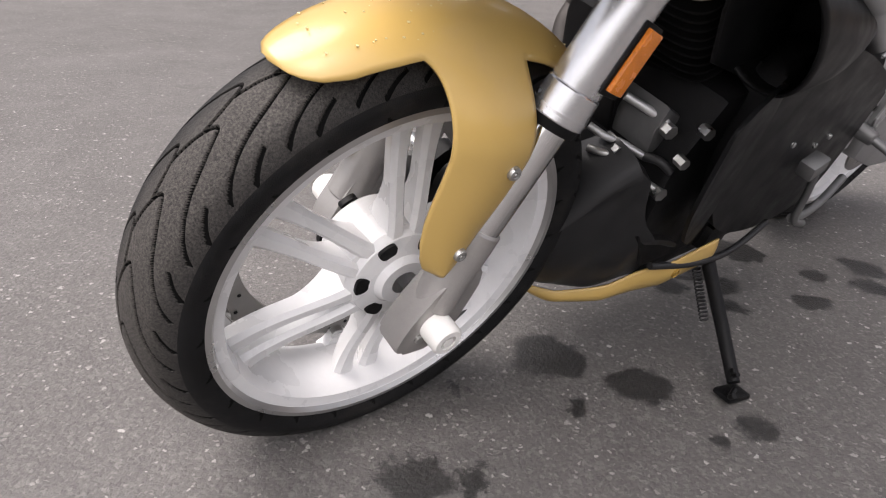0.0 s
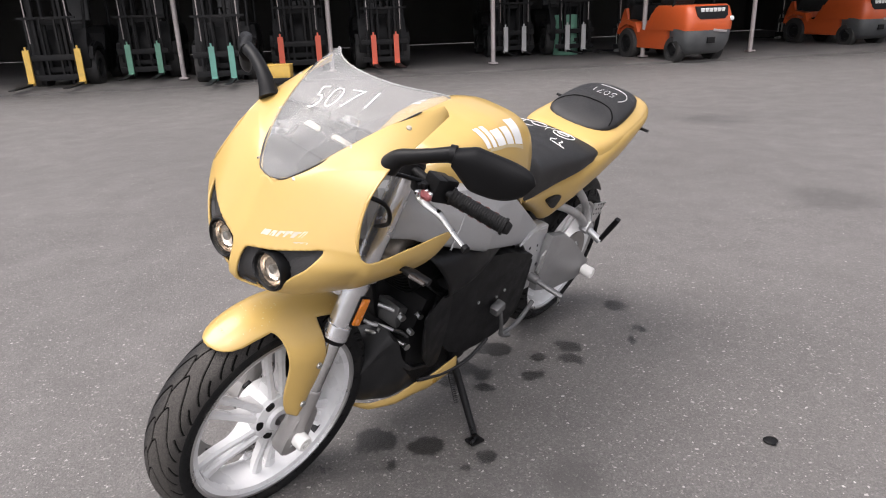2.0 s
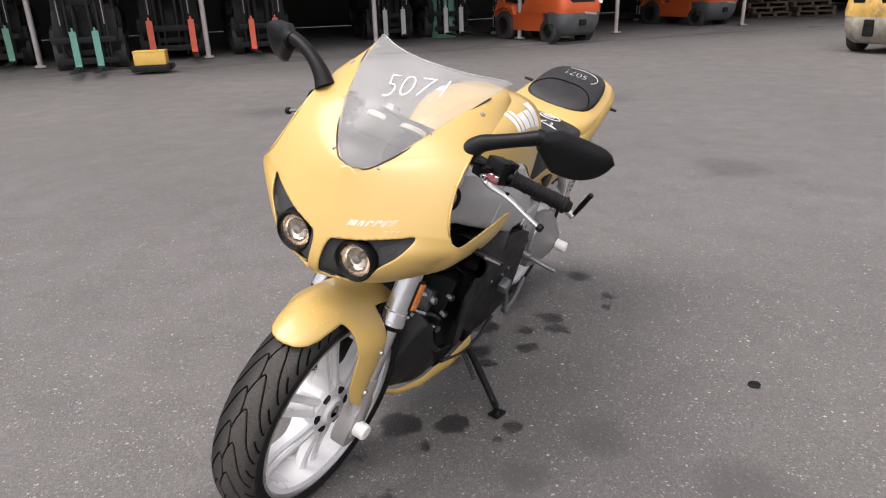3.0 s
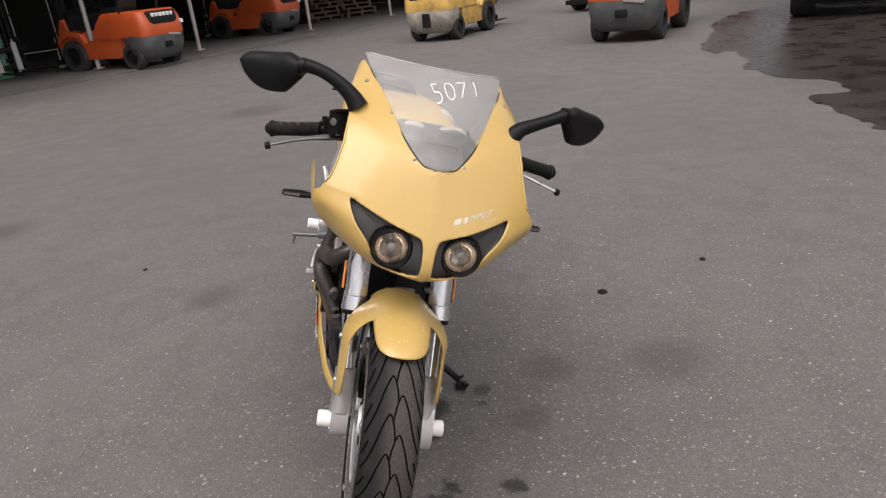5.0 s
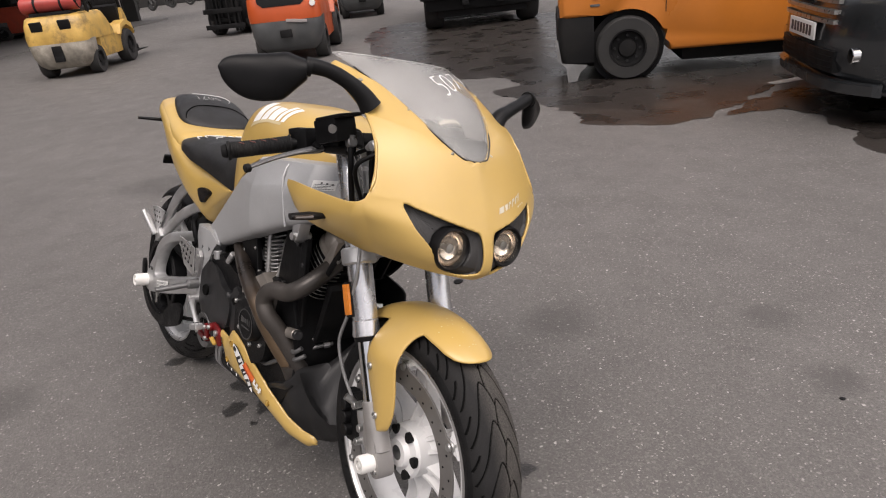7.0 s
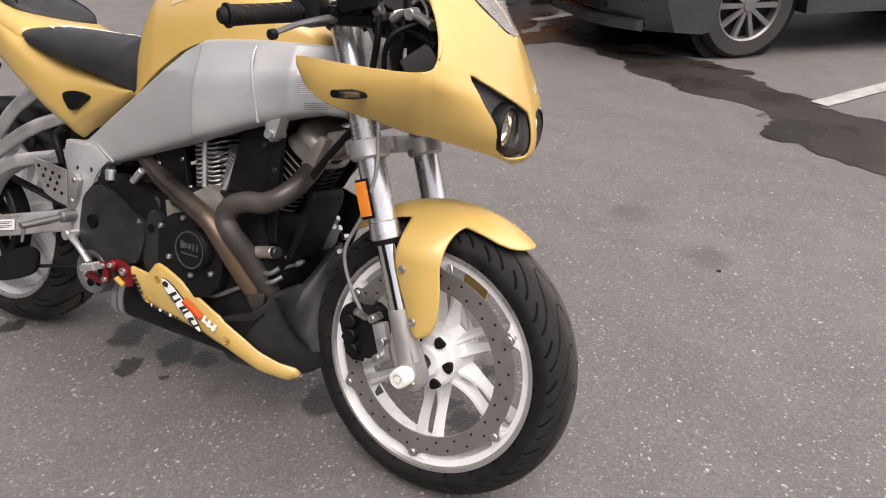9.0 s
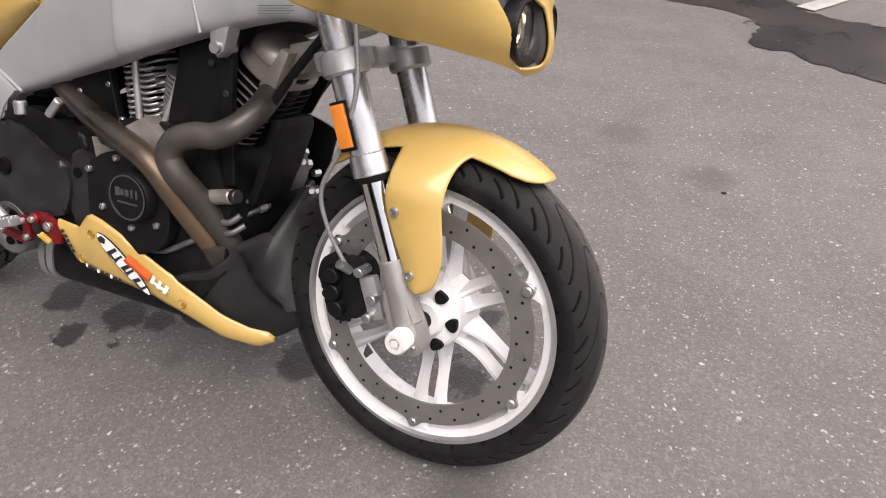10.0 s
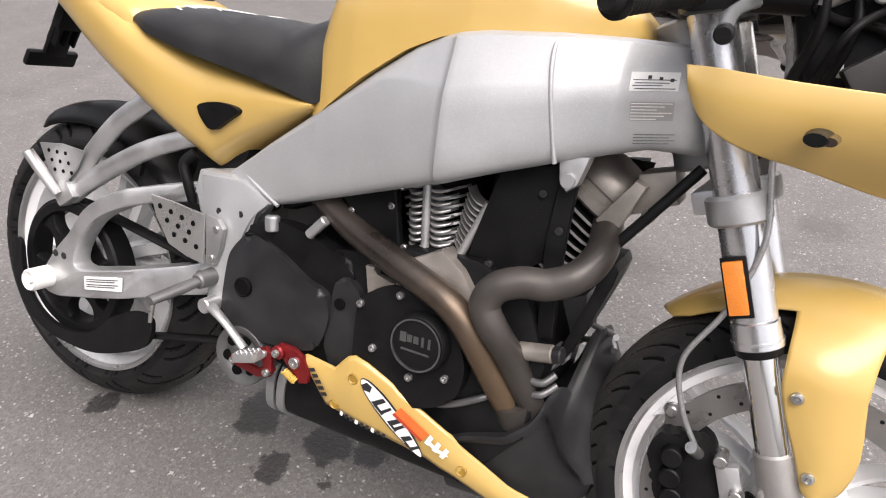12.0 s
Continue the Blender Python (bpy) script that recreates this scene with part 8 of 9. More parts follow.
# ---- the yard ----
YARD_U, YARD_N = V(-0.763, 0.647, 0), V(0.647, 0.763, 0)
SHED0 = V(-2.4, -12.75, 0)


def at_yard(x, y, yaw, k=1.0):
    return pose(x, y, 0, 0, 0, yaw) @ Matrix.Diagonal((k, k, k, 1))


def shed_at(a, d, z=0.0):
    """Place along the shed front (a metres), d metres behind it."""
    p = SHED0 + YARD_U * a - YARD_N * d
    return V(p.x, p.y, z)


def shed():
    yaw = math.degrees(math.atan2(YARD_U.y, YARD_U.x))
    long0, long1, deep = -9.0, 31.0, 9.0
    mid = (long0 + long1) / 2

    def block(name, mat, a, d, z, size, label, category, bevel=0.0):
        b = bm_new()
        add_box(b, (0, 0, 0), size, (0, 0, 0), bevel)
        p = shed_at(a, d, z)
        return tagged(part(name, b, mat, at=pose(p.x, p.y, p.z, 0, 0, yaw)), label, category, kind="structure")

    block("shed_floor", SLAB, mid, deep / 2 - 0.55, -0.04, (long1 - long0, deep + 1.1, 0.16), "dusty concrete shed floor with a low kerb edge", "floor", 0.02)
    block("shed_wall_back", SHEDWALL, mid, deep + 0.1, 2.4, (long1 - long0, 0.2, 4.7), "dark back wall of the open shed", "wall")
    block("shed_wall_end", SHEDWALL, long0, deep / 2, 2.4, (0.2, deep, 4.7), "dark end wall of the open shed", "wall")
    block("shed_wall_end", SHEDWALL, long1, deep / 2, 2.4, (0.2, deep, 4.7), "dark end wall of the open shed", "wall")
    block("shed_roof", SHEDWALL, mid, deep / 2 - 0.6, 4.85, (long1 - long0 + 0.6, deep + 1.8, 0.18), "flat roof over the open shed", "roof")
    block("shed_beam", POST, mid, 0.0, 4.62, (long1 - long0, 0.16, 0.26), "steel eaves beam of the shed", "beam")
    # Out of view; hung low to keep sky light off the trucks.
    block("shed_light_baffle", SHEDWALL, mid, -1.4, 3.98, (long1 - long0 + 0.6, 0.08, 1.84), "unseen board along the eaves that blocks sky light", "fascia")
    for a in (-4.2, -0.35, 3.15, 5.9, 9.1, 12.3, 14.75, 18.4, 22.0, 26.0):
        b = bm_new()
        add_cyl(b, (0, 0, 0.03), (0, 0, 4.5), 0.045, n=16)
        add_box(b, (0, 0, 0.05), (0.16, 0.16, 0.03), (0, 0, 0), 0.004)
        p = shed_at(a, 0.0)
        tagged(part("shed_post", b, POST, at=pose(p.x, p.y, 0.03, 0, 0, yaw)), "slim galvanised steel shed post", "post", group="posts along the shed", kind="structure")
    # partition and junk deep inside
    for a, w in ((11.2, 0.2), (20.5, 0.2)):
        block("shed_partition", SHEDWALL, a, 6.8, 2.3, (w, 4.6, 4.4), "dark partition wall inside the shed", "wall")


shed()


def wheel_thing(b_tyre, r, w, parent, at, rim_mat, bolts=6):
    """Solid truck tyre with a dished rim and bolts, axle along y."""
    b = bm_new()
    add_lathe(b, [(r * 0.60, -w / 2), (r * 0.93, -w / 2), (r, -w * 0.36), (r, w * 0.36), (r * 0.93, w / 2), (r * 0.60, w / 2)], (0, 0, 0), 48, "y", True)
    t = part("wheel", b, b_tyre, parent, "worn black solid tyre", at=Matrix.Translation(at))
    b = bm_new()
    for s in (1, -1):
        add_lathe(b, [(r * 0.62, s * w * 0.46), (r * 0.55, s * w * 0.47), (r * 0.50, s * w * 0.28), (r * 0.30, s * w * 0.24), (r * 0.26, s * w * 0.40), (r * 0.12, s * w * 0.42), (0.001, s * w * 0.42)], (0, 0, 0), 40, "y")
    rim = part("wheel_rim", b, rim_mat, t)
    s = 1 if at[1] > 0 else -1
    for k in range(bolts):
        b = bm_new()
        a = 2 * math.pi * k / bolts
        p = V(r * 0.40 * math.cos(a), 0, r * 0.40 * math.sin(a))
        add_cyl(b, p + V(0, s * w * 0.24, 0), p + V(0, s * w * 0.34, 0), r * 0.045, n=6)
        part("wheel_bolt", b, SATIN, t)
    return t


def forklift(name, label, m, paint, weight, forks, group="", tank=False, mast_lift=0.10, marks=True, guard=True, tines=True, spread=0.30):
    """Counterbalance truck, forks towards +x, origin under the rear axle."""
    ob = thing(name, label, "forklift", m, group)
    # counterweight, lower half
    b = bm_new()
    rings = []
    for z, x0, wy in ((0.16, -0.30, 0.38), (0.24, -0.42, 0.46), (0.40, -0.47, 0.52), (0.60, -0.49, 0.535), (0.64, -0.47, 0.53)):
        ring = []
        for k in range(25):
            t = math.pi * k / 24
            c, s = math.cos(t), math.sin(t)
            ring.append(V(-0.05 + (x0 + 0.05) * abs(s) ** 0.45, wy * math.copysign(abs(c) ** 0.35, c), z))
        ring += [V(0.28, -wy * 0.75, z), V(0.28, wy * 0.75, z)]
        rings.append(ring)
    skin(b, rings)
    cw = part("counterweight", b, weight, ob, "heavy cast counterweight", sharp=45)
    b = bm_new()
    add_box(b, (-0.478, 0, 0.42), (0.05, 0.17, 0.11), (0, 0, 0), 0.012)
    part("towing_pocket", b, FLDARK, cw)
    # hood
    b = bm_new()
    rings = []
    for z, x0, wy, x1 in ((0.60, -0.49, 0.53, 0.90), (0.70, -0.50, 0.535, 0.86), (0.90, -0.46, 0.525, 0.70), (1.02, -0.40, 0.50, 0.62), (1.06, -0.34, 0.46, 0.58)):
        ring = []
        for k in range(25):
            t = math.pi * k / 24
            c, s = math.cos(t), math.sin(t)
            ring.append(V(-0.05 + (x0 + 0.05) * abs(s) ** 0.40, wy * math.copysign(abs(c) ** 0.32, c), z))
        ring += [V(x1, -wy * 0.98, z), V(x1, wy * 0.98, z)]
        rings.append(ring)
    skin(b, rings)
    hood = part("hood", b, paint, ob, "painted steel hood", sharp=45)
    b = bm_new()
    add_plate(b, [(-0.36, 1.03), (0.36, 1.03), (0.34, 0.86), (0.27, 0.80), (-0.27, 0.80), (-0.34, 0.86)], 0.0, 0.035, 0.006, place=lambda x, y, z: V(-0.455 - y + (z - 0.80) * 0.22, x, z))
    if tank:
        b.free()
    else:
        panel = part("vent_panel", b, FLDARK, hood, "dark rear vent panel")
    if marks:
        x = -0.27
        for w in (0.062, 0.074, 0.062, 0.074, 0.062, 0.074):
            b = bm_new()
            add_box(b, (-0.452 + 0.035, x + w / 2, 0.965), (0.104, w, 0.070), (0, -12, 0), 0.004)
            part("rear_mark", b, WHITEDECAL, panel, "white block of the rear mark")
            x += w + 0.024
        b = bm_new()
        add_lathe(b, [(0.001, -0.492), (0.040, -0.492), (0.042, -0.44)], (0, -0.44, 0.80), 24, "x")
        part("round_sticker", b, WHITEDECAL, hood, "round white sticker")
        b = bm_new()
        add_box(b, (-0.497, -0.18, 0.585), (0.012, 0.30, 0.045), (6, 0, 0), 0.004)
        part("pale_label", b, POST, cw, "worn pale label")
    # chassis with step and floor
    b = bm_new()
    add_plate(b, [(0.20, 0.24), (1.75, 0.24), (1.85, 0.40), (1.85, 0.78), (1.72, 1.02), (1.62, 1.02), (1.52, 0.62), (0.92, 0.56), (0.75, 0.92), (0.20, 0.92)], -0.50, 0.50, 0.03)
    part("chassis", b, paint, ob, "painted chassis with an open step", sharp=45)
    b = bm_new()
    add_box(b, (1.20, 0, 0.60), (0.62, 0.84, 0.06), (0, 0, 0), 0.01)
    add_box(b, (1.60, 0, 0.90), (0.16, 0.90, 0.40), (0, -14, 0), 0.03)
    part("cab_floor", b, FLDARK, ob)
    b = bm_new()
    add_box(b, (0.62, 0, 1.10), (0.46, 0.46, 0.12), (0, 0, 0), 0.04, 3)
    add_box(b, (0.36, 0, 1.34), (0.12, 0.44, 0.48), (0, -10, 0), 0.04, 3)
    part("driver_seat", b, VINYL, ob, "black vinyl driver seat")
    b = bm_new()
    add_lathe(b, [(0.165, -0.012), (0.180, 0.0), (0.165, 0.012), (0.150, 0.0)], (0, 0, 0), 32, "z", True)
    add_cyl(b, (0, 0, 0), (0.05, 0, -0.35), 0.02, n=10)
    add_box(b, (0, 0, 0), (0.32, 0.03, 0.02))
    part("steering_wheel", b, BLACK, ob, at=pose(1.36, 0, 1.28, 0, -28, 0))
    for x, y, r, w in ((0.0, 0.43, 0.245, 0.18), (0.0, -0.43, 0.245, 0.18), (1.50, 0.46, 0.315, 0.22), (1.50, -0.46, 0.315, 0.22)):
        wheel_thing(SOLID, r, w, ob, (x, y, r), FLDARK, 0)
    b = bm_new()
    for y in (-0.46, 0.46):
        add_plate(b, [(1.14, 0.55), (1.22, 0.66), (1.50, 0.72), (1.78, 0.62), (1.84, 0.50), (1.84, 0.58), (1.78, 0.72), (1.50, 0.80), (1.18, 0.74), (1.08, 0.56)], y - 0.11, y + 0.11, 0.008)
    part("front_mudguard", b, paint, ob)
    if guard:
        b = bm_new()
        for y in (-0.46, 0.46):
            add_tube(b, [(1.70, y, 0.98), (1.52, y, 1.50), (1.34, y * 0.96, 2.06), (1.20, y * 0.94, 2.10)], 0.030, 10, 24)
            add_tube(b, [(0.10, y, 1.02), (0.06, y, 1.50), (0.12, y * 0.96, 2.06), (0.26, y * 0.94, 2.10)], 0.030, 10, 24)
            add_tube(b, [(0.20, y * 0.94, 2.10), (1.26, y * 0.94, 2.10)], 0.028, 10, 6)
        roof = part("overhead_guard", b, FLDARK, ob, "black tubular overhead guard")
        for k in range(7):
            b = bm_new()
            add_box(b, (0.25 + 0.155 * k, 0, 2.11), (0.03, 0.86, 0.025))
            part("guard_bar", b, FLDARK, roof)
    b = bm_new()
    for y in (-0.30, 0.30):
        add_box(b, (1.98, y, 1.12), (0.13, 0.05, 2.04), (0, 0, 0), 0.006)
        add_box(b, (2.06, y * 0.78, 1.08), (0.10, 0.045, 1.96), (0, 0, 0), 0.006)
    for z in (0.35, 1.15, 2.08):
        add_box(b, (2.0, 0, z), (0.10, 0.62, 0.09), (0, 0, 0), 0.006)
    add_cyl(b, (1.96, -0.12, 0.2), (1.96, -0.12, 1.9), 0.035, n=14)
    add_cyl(b, (1.96, 0.12, 0.2), (1.96, 0.12, 1.9), 0.035, n=14)
    mast = part("mast", b, FLDARK, ob, "dark steel lifting mast")
    b = bm_new()
    for z in (mast_lift + 0.12, mast_lift + 0.46):
        add_box(b, (2.14, 0, z), (0.05, 0.94, 0.10), (0, 0, 0), 0.006)
    for y in (-0.36, -0.12, 0.12, 0.36):
        add_box(b, (2.135, y, mast_lift + 0.65), (0.03, 0.03, 0.95))
    add_box(b, (2.135, 0, mast_lift + 1.12), (0.03, 0.94, 0.04))
    part("fork_carriage", b, FLDARK, mast)
    if tines:
        for y in (-spread, spread):
            b = bm_new()
            add_plate(b, [(2.165, mast_lift + 0.60), (2.205, mast_lift + 0.60), (2.215, mast_lift + 0.06), (2.24, mast_lift + 0.045), (2.30, mast_lift + 0.043), (2.30, mast_lift), (2.20, mast_lift), (2.165, mast_lift + 0.03)], y - 0.052, y + 0.052, 0.004)
            add_box(b, (2.178, y, mast_lift + 0.625), (0.022, 0.03, 0.06))
            tine = part("fork_tine", b, forks, ob, "painted L-shaped fork tine")
            b = bm_new()
            add_plate(b, [(2.30, mast_lift + 0.042), (3.10, mast_lift + 0.012), (3.10, mast_lift), (2.30, mast_lift)], y - 0.050, y + 0.050, 0.003)
            part("fork_blade", b, FLDARK, tine, "worn dark steel blade")
        # pale hoses down the mast edges
        for y in (-0.335, 0.335):
            b = bm_new()
            add_tube(b, [(2.12, y, mast_lift + 0.70), (2.115, y * 1.01, 1.25), (2.11, y, 1.75), (2.07, y * 0.94, 2.14)], 0.011, 8, 16)
            part("mast_hose", b, POST, mast)
    if tank:
        b = bm_new()
        add_tube(b, [(-0.22, -0.46, 1.24), (-0.22, -0.40, 1.24), (-0.22, 0.40, 1.24), (-0.22, 0.46, 1.24)], [0.08, 0.128, 0.13, 0.128, 0.08], 28, 30)
        bottle = part("gas_bottle", b, REDTANK, ob, "red gas bottle strapped across the hood")
        b = bm_new()
        for y in (-0.22, 0.22):
            add_lathe(b, [(0.135, y - 0.02), (0.140, y), (0.135, y + 0.02)], (-0.22, 0, 1.24), 28, "y")
        add_box(b, (-0.22, 0, 1.09), (0.26, 0.7, 0.05))
        add_lathe(b, [(0.12, -0.50), (0.13, -0.50), (0.13, -0.46), (0.12, -0.46)], (-0.22, 0, 1.26), 24, "y", True)
        part("bottle_cradle", b, FLDARK, ob)
        for y, z, w, h in ((-0.24, 0.90, 0.20, 0.16), (0.24, 0.90, 0.20, 0.16), (0.0, 0.50, 0.17, 0.12), (0.0, 0.34, 0.17, 0.10)):
            b = bm_new()
            add_box(b, (-0.470 if z > 0.6 else -0.478, y, z), (0.06, w, h), (0, -12 if z > 0.6 else 0, 0), 0.02)
            part("weight_pocket", b, FLDARK, cw, "dark pocket in the counterweight")
    return ob


# trucks along the shed, backs to the yard
forklift("forklift", "orange forklift parked half inside the shed", at_yard(-11.62, -3.68, -122), FLORANGE, FLGREY, FORK_WHITE, "forklifts in the yard")
forklift("forklift", "orange forklift parked at the shed edge beside a post", at_yard(-16.95, -1.70, -122), FLORANGE, FLGREY, FORK_WHITE, "forklifts in the yard")
forklift("forklift", "orange forklift standing on open asphalt near the puddle", at_yard(-7.45, 4.28, 144), FLORANGE, FLGREY, FORK_WHITE, "forklifts in the yard")
forklift("forklift", "chipped yellow forklift with a red gas bottle", at_yard(-10.70, 1.82, 146, 0.92), FLYELLOW, FLWORN, FORK_WHITE, "forklifts in the yard", tank=True, marks=False)
forklift("forklift", "red forklift at the far end of the yard", at_yard(-25.6, 2.9, 60), material("red_truck_paint", (0.42, 0.07, 0.04), 0.42, 0.0, 0.1, 4.0, dirt=0.3), FLGREY, FORK_WHITE, "forklifts in the yard", marks=False)
forklift("forklift", "red-orange forklift behind the others", at_yard(-12.9, 9.0, 150), material("faded_red_truck_paint", (0.50, 0.10, 0.05), 0.42, 0.0, 0.1, 4.0, dirt=0.3), FLGREY, FORK_WHITE, "forklifts in the yard", marks=False)
forklift("forklift", "dark forklift with a bare grey mast towards the yard", at_yard(-14.9, 7.2, -47), FLDARK, FLGREY, FORK_WHITE, "forklifts in the yard", marks=False, tines=False)
# trucks inside the shed, forks to the yard
FACE = math.degrees(math.atan2(YARD_N.y, YARD_N.x))
# Bodies take the dark steel throughout, to stand as silhouettes.
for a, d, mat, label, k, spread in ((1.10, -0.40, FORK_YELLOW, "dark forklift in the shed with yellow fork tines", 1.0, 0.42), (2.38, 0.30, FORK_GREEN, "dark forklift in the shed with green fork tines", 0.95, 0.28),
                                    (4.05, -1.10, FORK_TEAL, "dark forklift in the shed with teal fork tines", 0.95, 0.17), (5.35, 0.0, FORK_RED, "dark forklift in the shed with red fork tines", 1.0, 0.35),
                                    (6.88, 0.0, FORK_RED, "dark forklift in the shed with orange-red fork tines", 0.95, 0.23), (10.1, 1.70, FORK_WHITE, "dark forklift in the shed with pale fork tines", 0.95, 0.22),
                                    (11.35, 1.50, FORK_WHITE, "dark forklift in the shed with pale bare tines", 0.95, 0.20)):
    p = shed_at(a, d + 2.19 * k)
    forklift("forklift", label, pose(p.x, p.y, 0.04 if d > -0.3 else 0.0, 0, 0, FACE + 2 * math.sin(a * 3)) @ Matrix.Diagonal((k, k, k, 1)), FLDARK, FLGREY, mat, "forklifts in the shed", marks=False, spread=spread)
p = shed_at(4.95, -1.55)
bm = bm_new()
add_box(bm, (0, 0, 0.20), (0.48, 0.28, 0.20), (0, 0, 0), 0.015)
add_box(bm, (0, 0, 0.305), (0.49, 0.29, 0.02), (0, 0, 0), 0.006)
tool_box = tagged(part("tool_box", bm, FORK_YELLOW, at=pose(p.x, p.y, 0.04, 0, 0, 130)), "yellow metal box on a dark base on the shed kerb", "box")
bm = bm_new()
add_box(bm, (0, 0, 0.05), (0.58, 0.36, 0.10), (0, 0, 0), 0.02)
for x in (-0.30, 0.30):
    add_cyl(bm, (x, -0.05, 0.07), (x, 0.05, 0.07), 0.045, n=16)
part("box_base", bm, FLDARK, tool_box, "dark base with lugs")
p = shed_at(11.3, 1.9)
bm = bm_new()
add_lathe(bm, [(0.0, 0.0), (0.28, 0.0), (0.29, 0.02), (0.28, 0.30), (0.29, 0.31), (0.28, 0.60), (0.29, 0.61), (0.28, 0.88), (0.0, 0.88)], (0, 0, 0), 32, "z")
tagged(part("oil_drum", bm, FORK_GREEN, at=pose(p.x, p.y, 0.04)), "dull green steel drum in the shed", "drum")


# stacked pallets and planks by the shed end
def pallet(m, label):
    ob = thing("pallet", label, "pallet", m, "stack of pallets")
    for z in (0.012, 0.120):
        for k in range(6 if z > 0.1 else 3):
            b = bm_new()
            add_box(b, (0, 0, 0), (0.10, 1.18, 0.022), (0, 0, random.uniform(-2, 2)), 0.002)
            n = 6 if z > 0.1 else 3
            part("plank", b, OLDWOOD, ob, at=Matrix.Translation((-0.42 + 0.84 * k / (n - 1), 0, z)))
    for y in (-0.54, 0, 0.54):
        b = bm_new()
        add_box(b, (0, 0, 0), (0.98, 0.09, 0.088), (0, 0, 0), 0.002)
        part("bearer", b, OLDWOOD, ob, at=Matrix.Translation((0, y, 0.066)))
    return ob


random.seed(5)
for k in range(5):
    pallet(pose(-20.6 + random.uniform(-0.08, 0.08), -0.75 + random.uniform(-0.1, 0.1), 0.05 + 0.135 * k, 0, 0, 40 + random.uniform(-9, 9)), "weathered wooden pallet in a leaning stack")
for k in range(4):
    pallet(pose(-21.3, 0.35 + random.uniform(-0.1, 0.1), 0.05 + 0.135 * k, 0, 0, 28 + random.uniform(-9, 9)), "weathered wooden pallet beside loose boards")
for k in range(12):
    bm = bm_new()
    add_box(bm, (0, 0, 0), (random.uniform(1.4, 2.4), 0.10, 0.03), (0, 0, 0), 0.003)
    tagged(part("loose_plank", bm, OLDWOOD, at=pose(-20.8 + random.uniform(-0.3, 0.3), -0.3 + random.uniform(-0.5, 0.5), 0.77 + 0.03 * k, random.uniform(-4, 4), random.uniform(-6, 6), random.uniform(0, 180))), "weathered loose plank lying on the pallets", "plank", group="loose planks")


# large orange truck
def big_truck():
    yaw, k = 43.0, 1.0
    m = pose(-1.72 - 0.62 * math.sin(radians(yaw)) , 4.81 + 0.62 * math.cos(radians(yaw)), 0, 0, 0, yaw)
    ob = thing("forklift", "large orange forklift standing in the puddle", "forklift", m, "forklifts in the yard")
    for x, y, r, w in ((0, -0.60, 0.285, 0.24), (0, 0.60, 0.285, 0.24), (2.15, -0.66, 0.42, 0.30), (2.15, 0.66, 0.42, 0.30)):
        wheel_thing(SOLID, r, w, ob, (x, y, r), FLDARK, 8)
    b = bm_new()
    rings = []
    for z, x0, wy in ((0.13, -0.50, 0.60), (0.18, -0.60, 0.68), (0.30, -0.635, 0.695), (0.52, -0.64, 0.70), (0.60, -0.63, 0.69)):
        ring = []
        for j in range(25):
            t = math.pi * j / 24
            c, s = math.cos(t), math.sin(t)
            ring.append(V(-0.42 + (x0 + 0.42) * abs(s) ** 0.22, wy * math.copysign(abs(c) ** 0.16, c), z))
        ring += [V(-0.30, -wy, z), V(-0.30, wy, z)]
        rings.append(ring)
    skin(b, rings)
    part("counterweight", b, FLDARK, ob, "black lower counterweight", sharp=45)
    b = bm_new()
    out = [(-0.66, 0.600), (-0.60, 0.588), (-0.24, 0.592)] + [(0.345 * math.cos(radians(a)), 0.285 + 0.345 * math.sin(radians(a))) for a in range(112, 20, -6)] + [(0.365, 0.36), (0.375, 0.24), (1.62, 0.24), (1.66, 0.62), (1.66, 1.12), (0.35, 1.14), (-0.44, 1.22), (-0.60, 1.12), (-0.68, 0.95)]
    add_plate(b, out, -0.705, 0.705, 0.035, seg=3)
    for v in b.verts:
        if v.co.x < -0.2:
            v.co.x += 0.07 * (abs(v.co.y) / 0.705) ** 5 * min(1, (-0.2 - v.co.x) / 0.4)
    body = part("body", b, FLBIG, ob, "amber orange steel body", sharp=40)
    b = bm_new()
    add_cyl(b, (0, -0.62, 0.285), (0, 0.62, 0.285), 0.335, n=48)
    # Added black box that puts the dark shadow under the body.
    add_box(b, (1.05, 0, 0.27), (1.10, 1.16, 0.30), (0, 0, 0), 0.02)
    part("wheel_well", b, FLDARK, ob)
    b = bm_new()
    add_box(b, (0.33, -0.7065, 0.74), (0.008, 0.004, 0.32))
    part("panel_gap", b, FLDARK, body)
    b = bm_new()
    add_lathe(b, [(0.001, -0.712), (0.042, -0.712), (0.042, -0.700)], (-0.28, 0, 0.775), 28, "y")
    badge = part("round_sticker", b, WHITEDECAL, body, "round white sticker with a dark centre")
    b = bm_new()
    add_box(b, (-0.28, -0.714, 0.775), (0.032, 0.004, 0.032), (0, 0, 0), 0.002)
    part("sticker_centre", b, FLGREY, body)
    b = bm_new()
    add_box(b, (-0.29, -0.708, 0.685), (0.085, 0.006, 0.022), (0, 0, 0), 0.002)
    part("model_plate", b, FLGREY, body)
    b = bm_new()
    add_plate(b, [(0.20, 1.45), (0.25, 1.06), (0.31, 0.88), (0.40, 0.76), (0.48, 0.72), (0.70, 0.72), (1.62, 0.78), (1.66, 1.45)], -0.716, -0.690, 0.012)
    cab = part("cab_frame", b, CARTRIM, ob, "black cab window frame")
    b = bm_new()
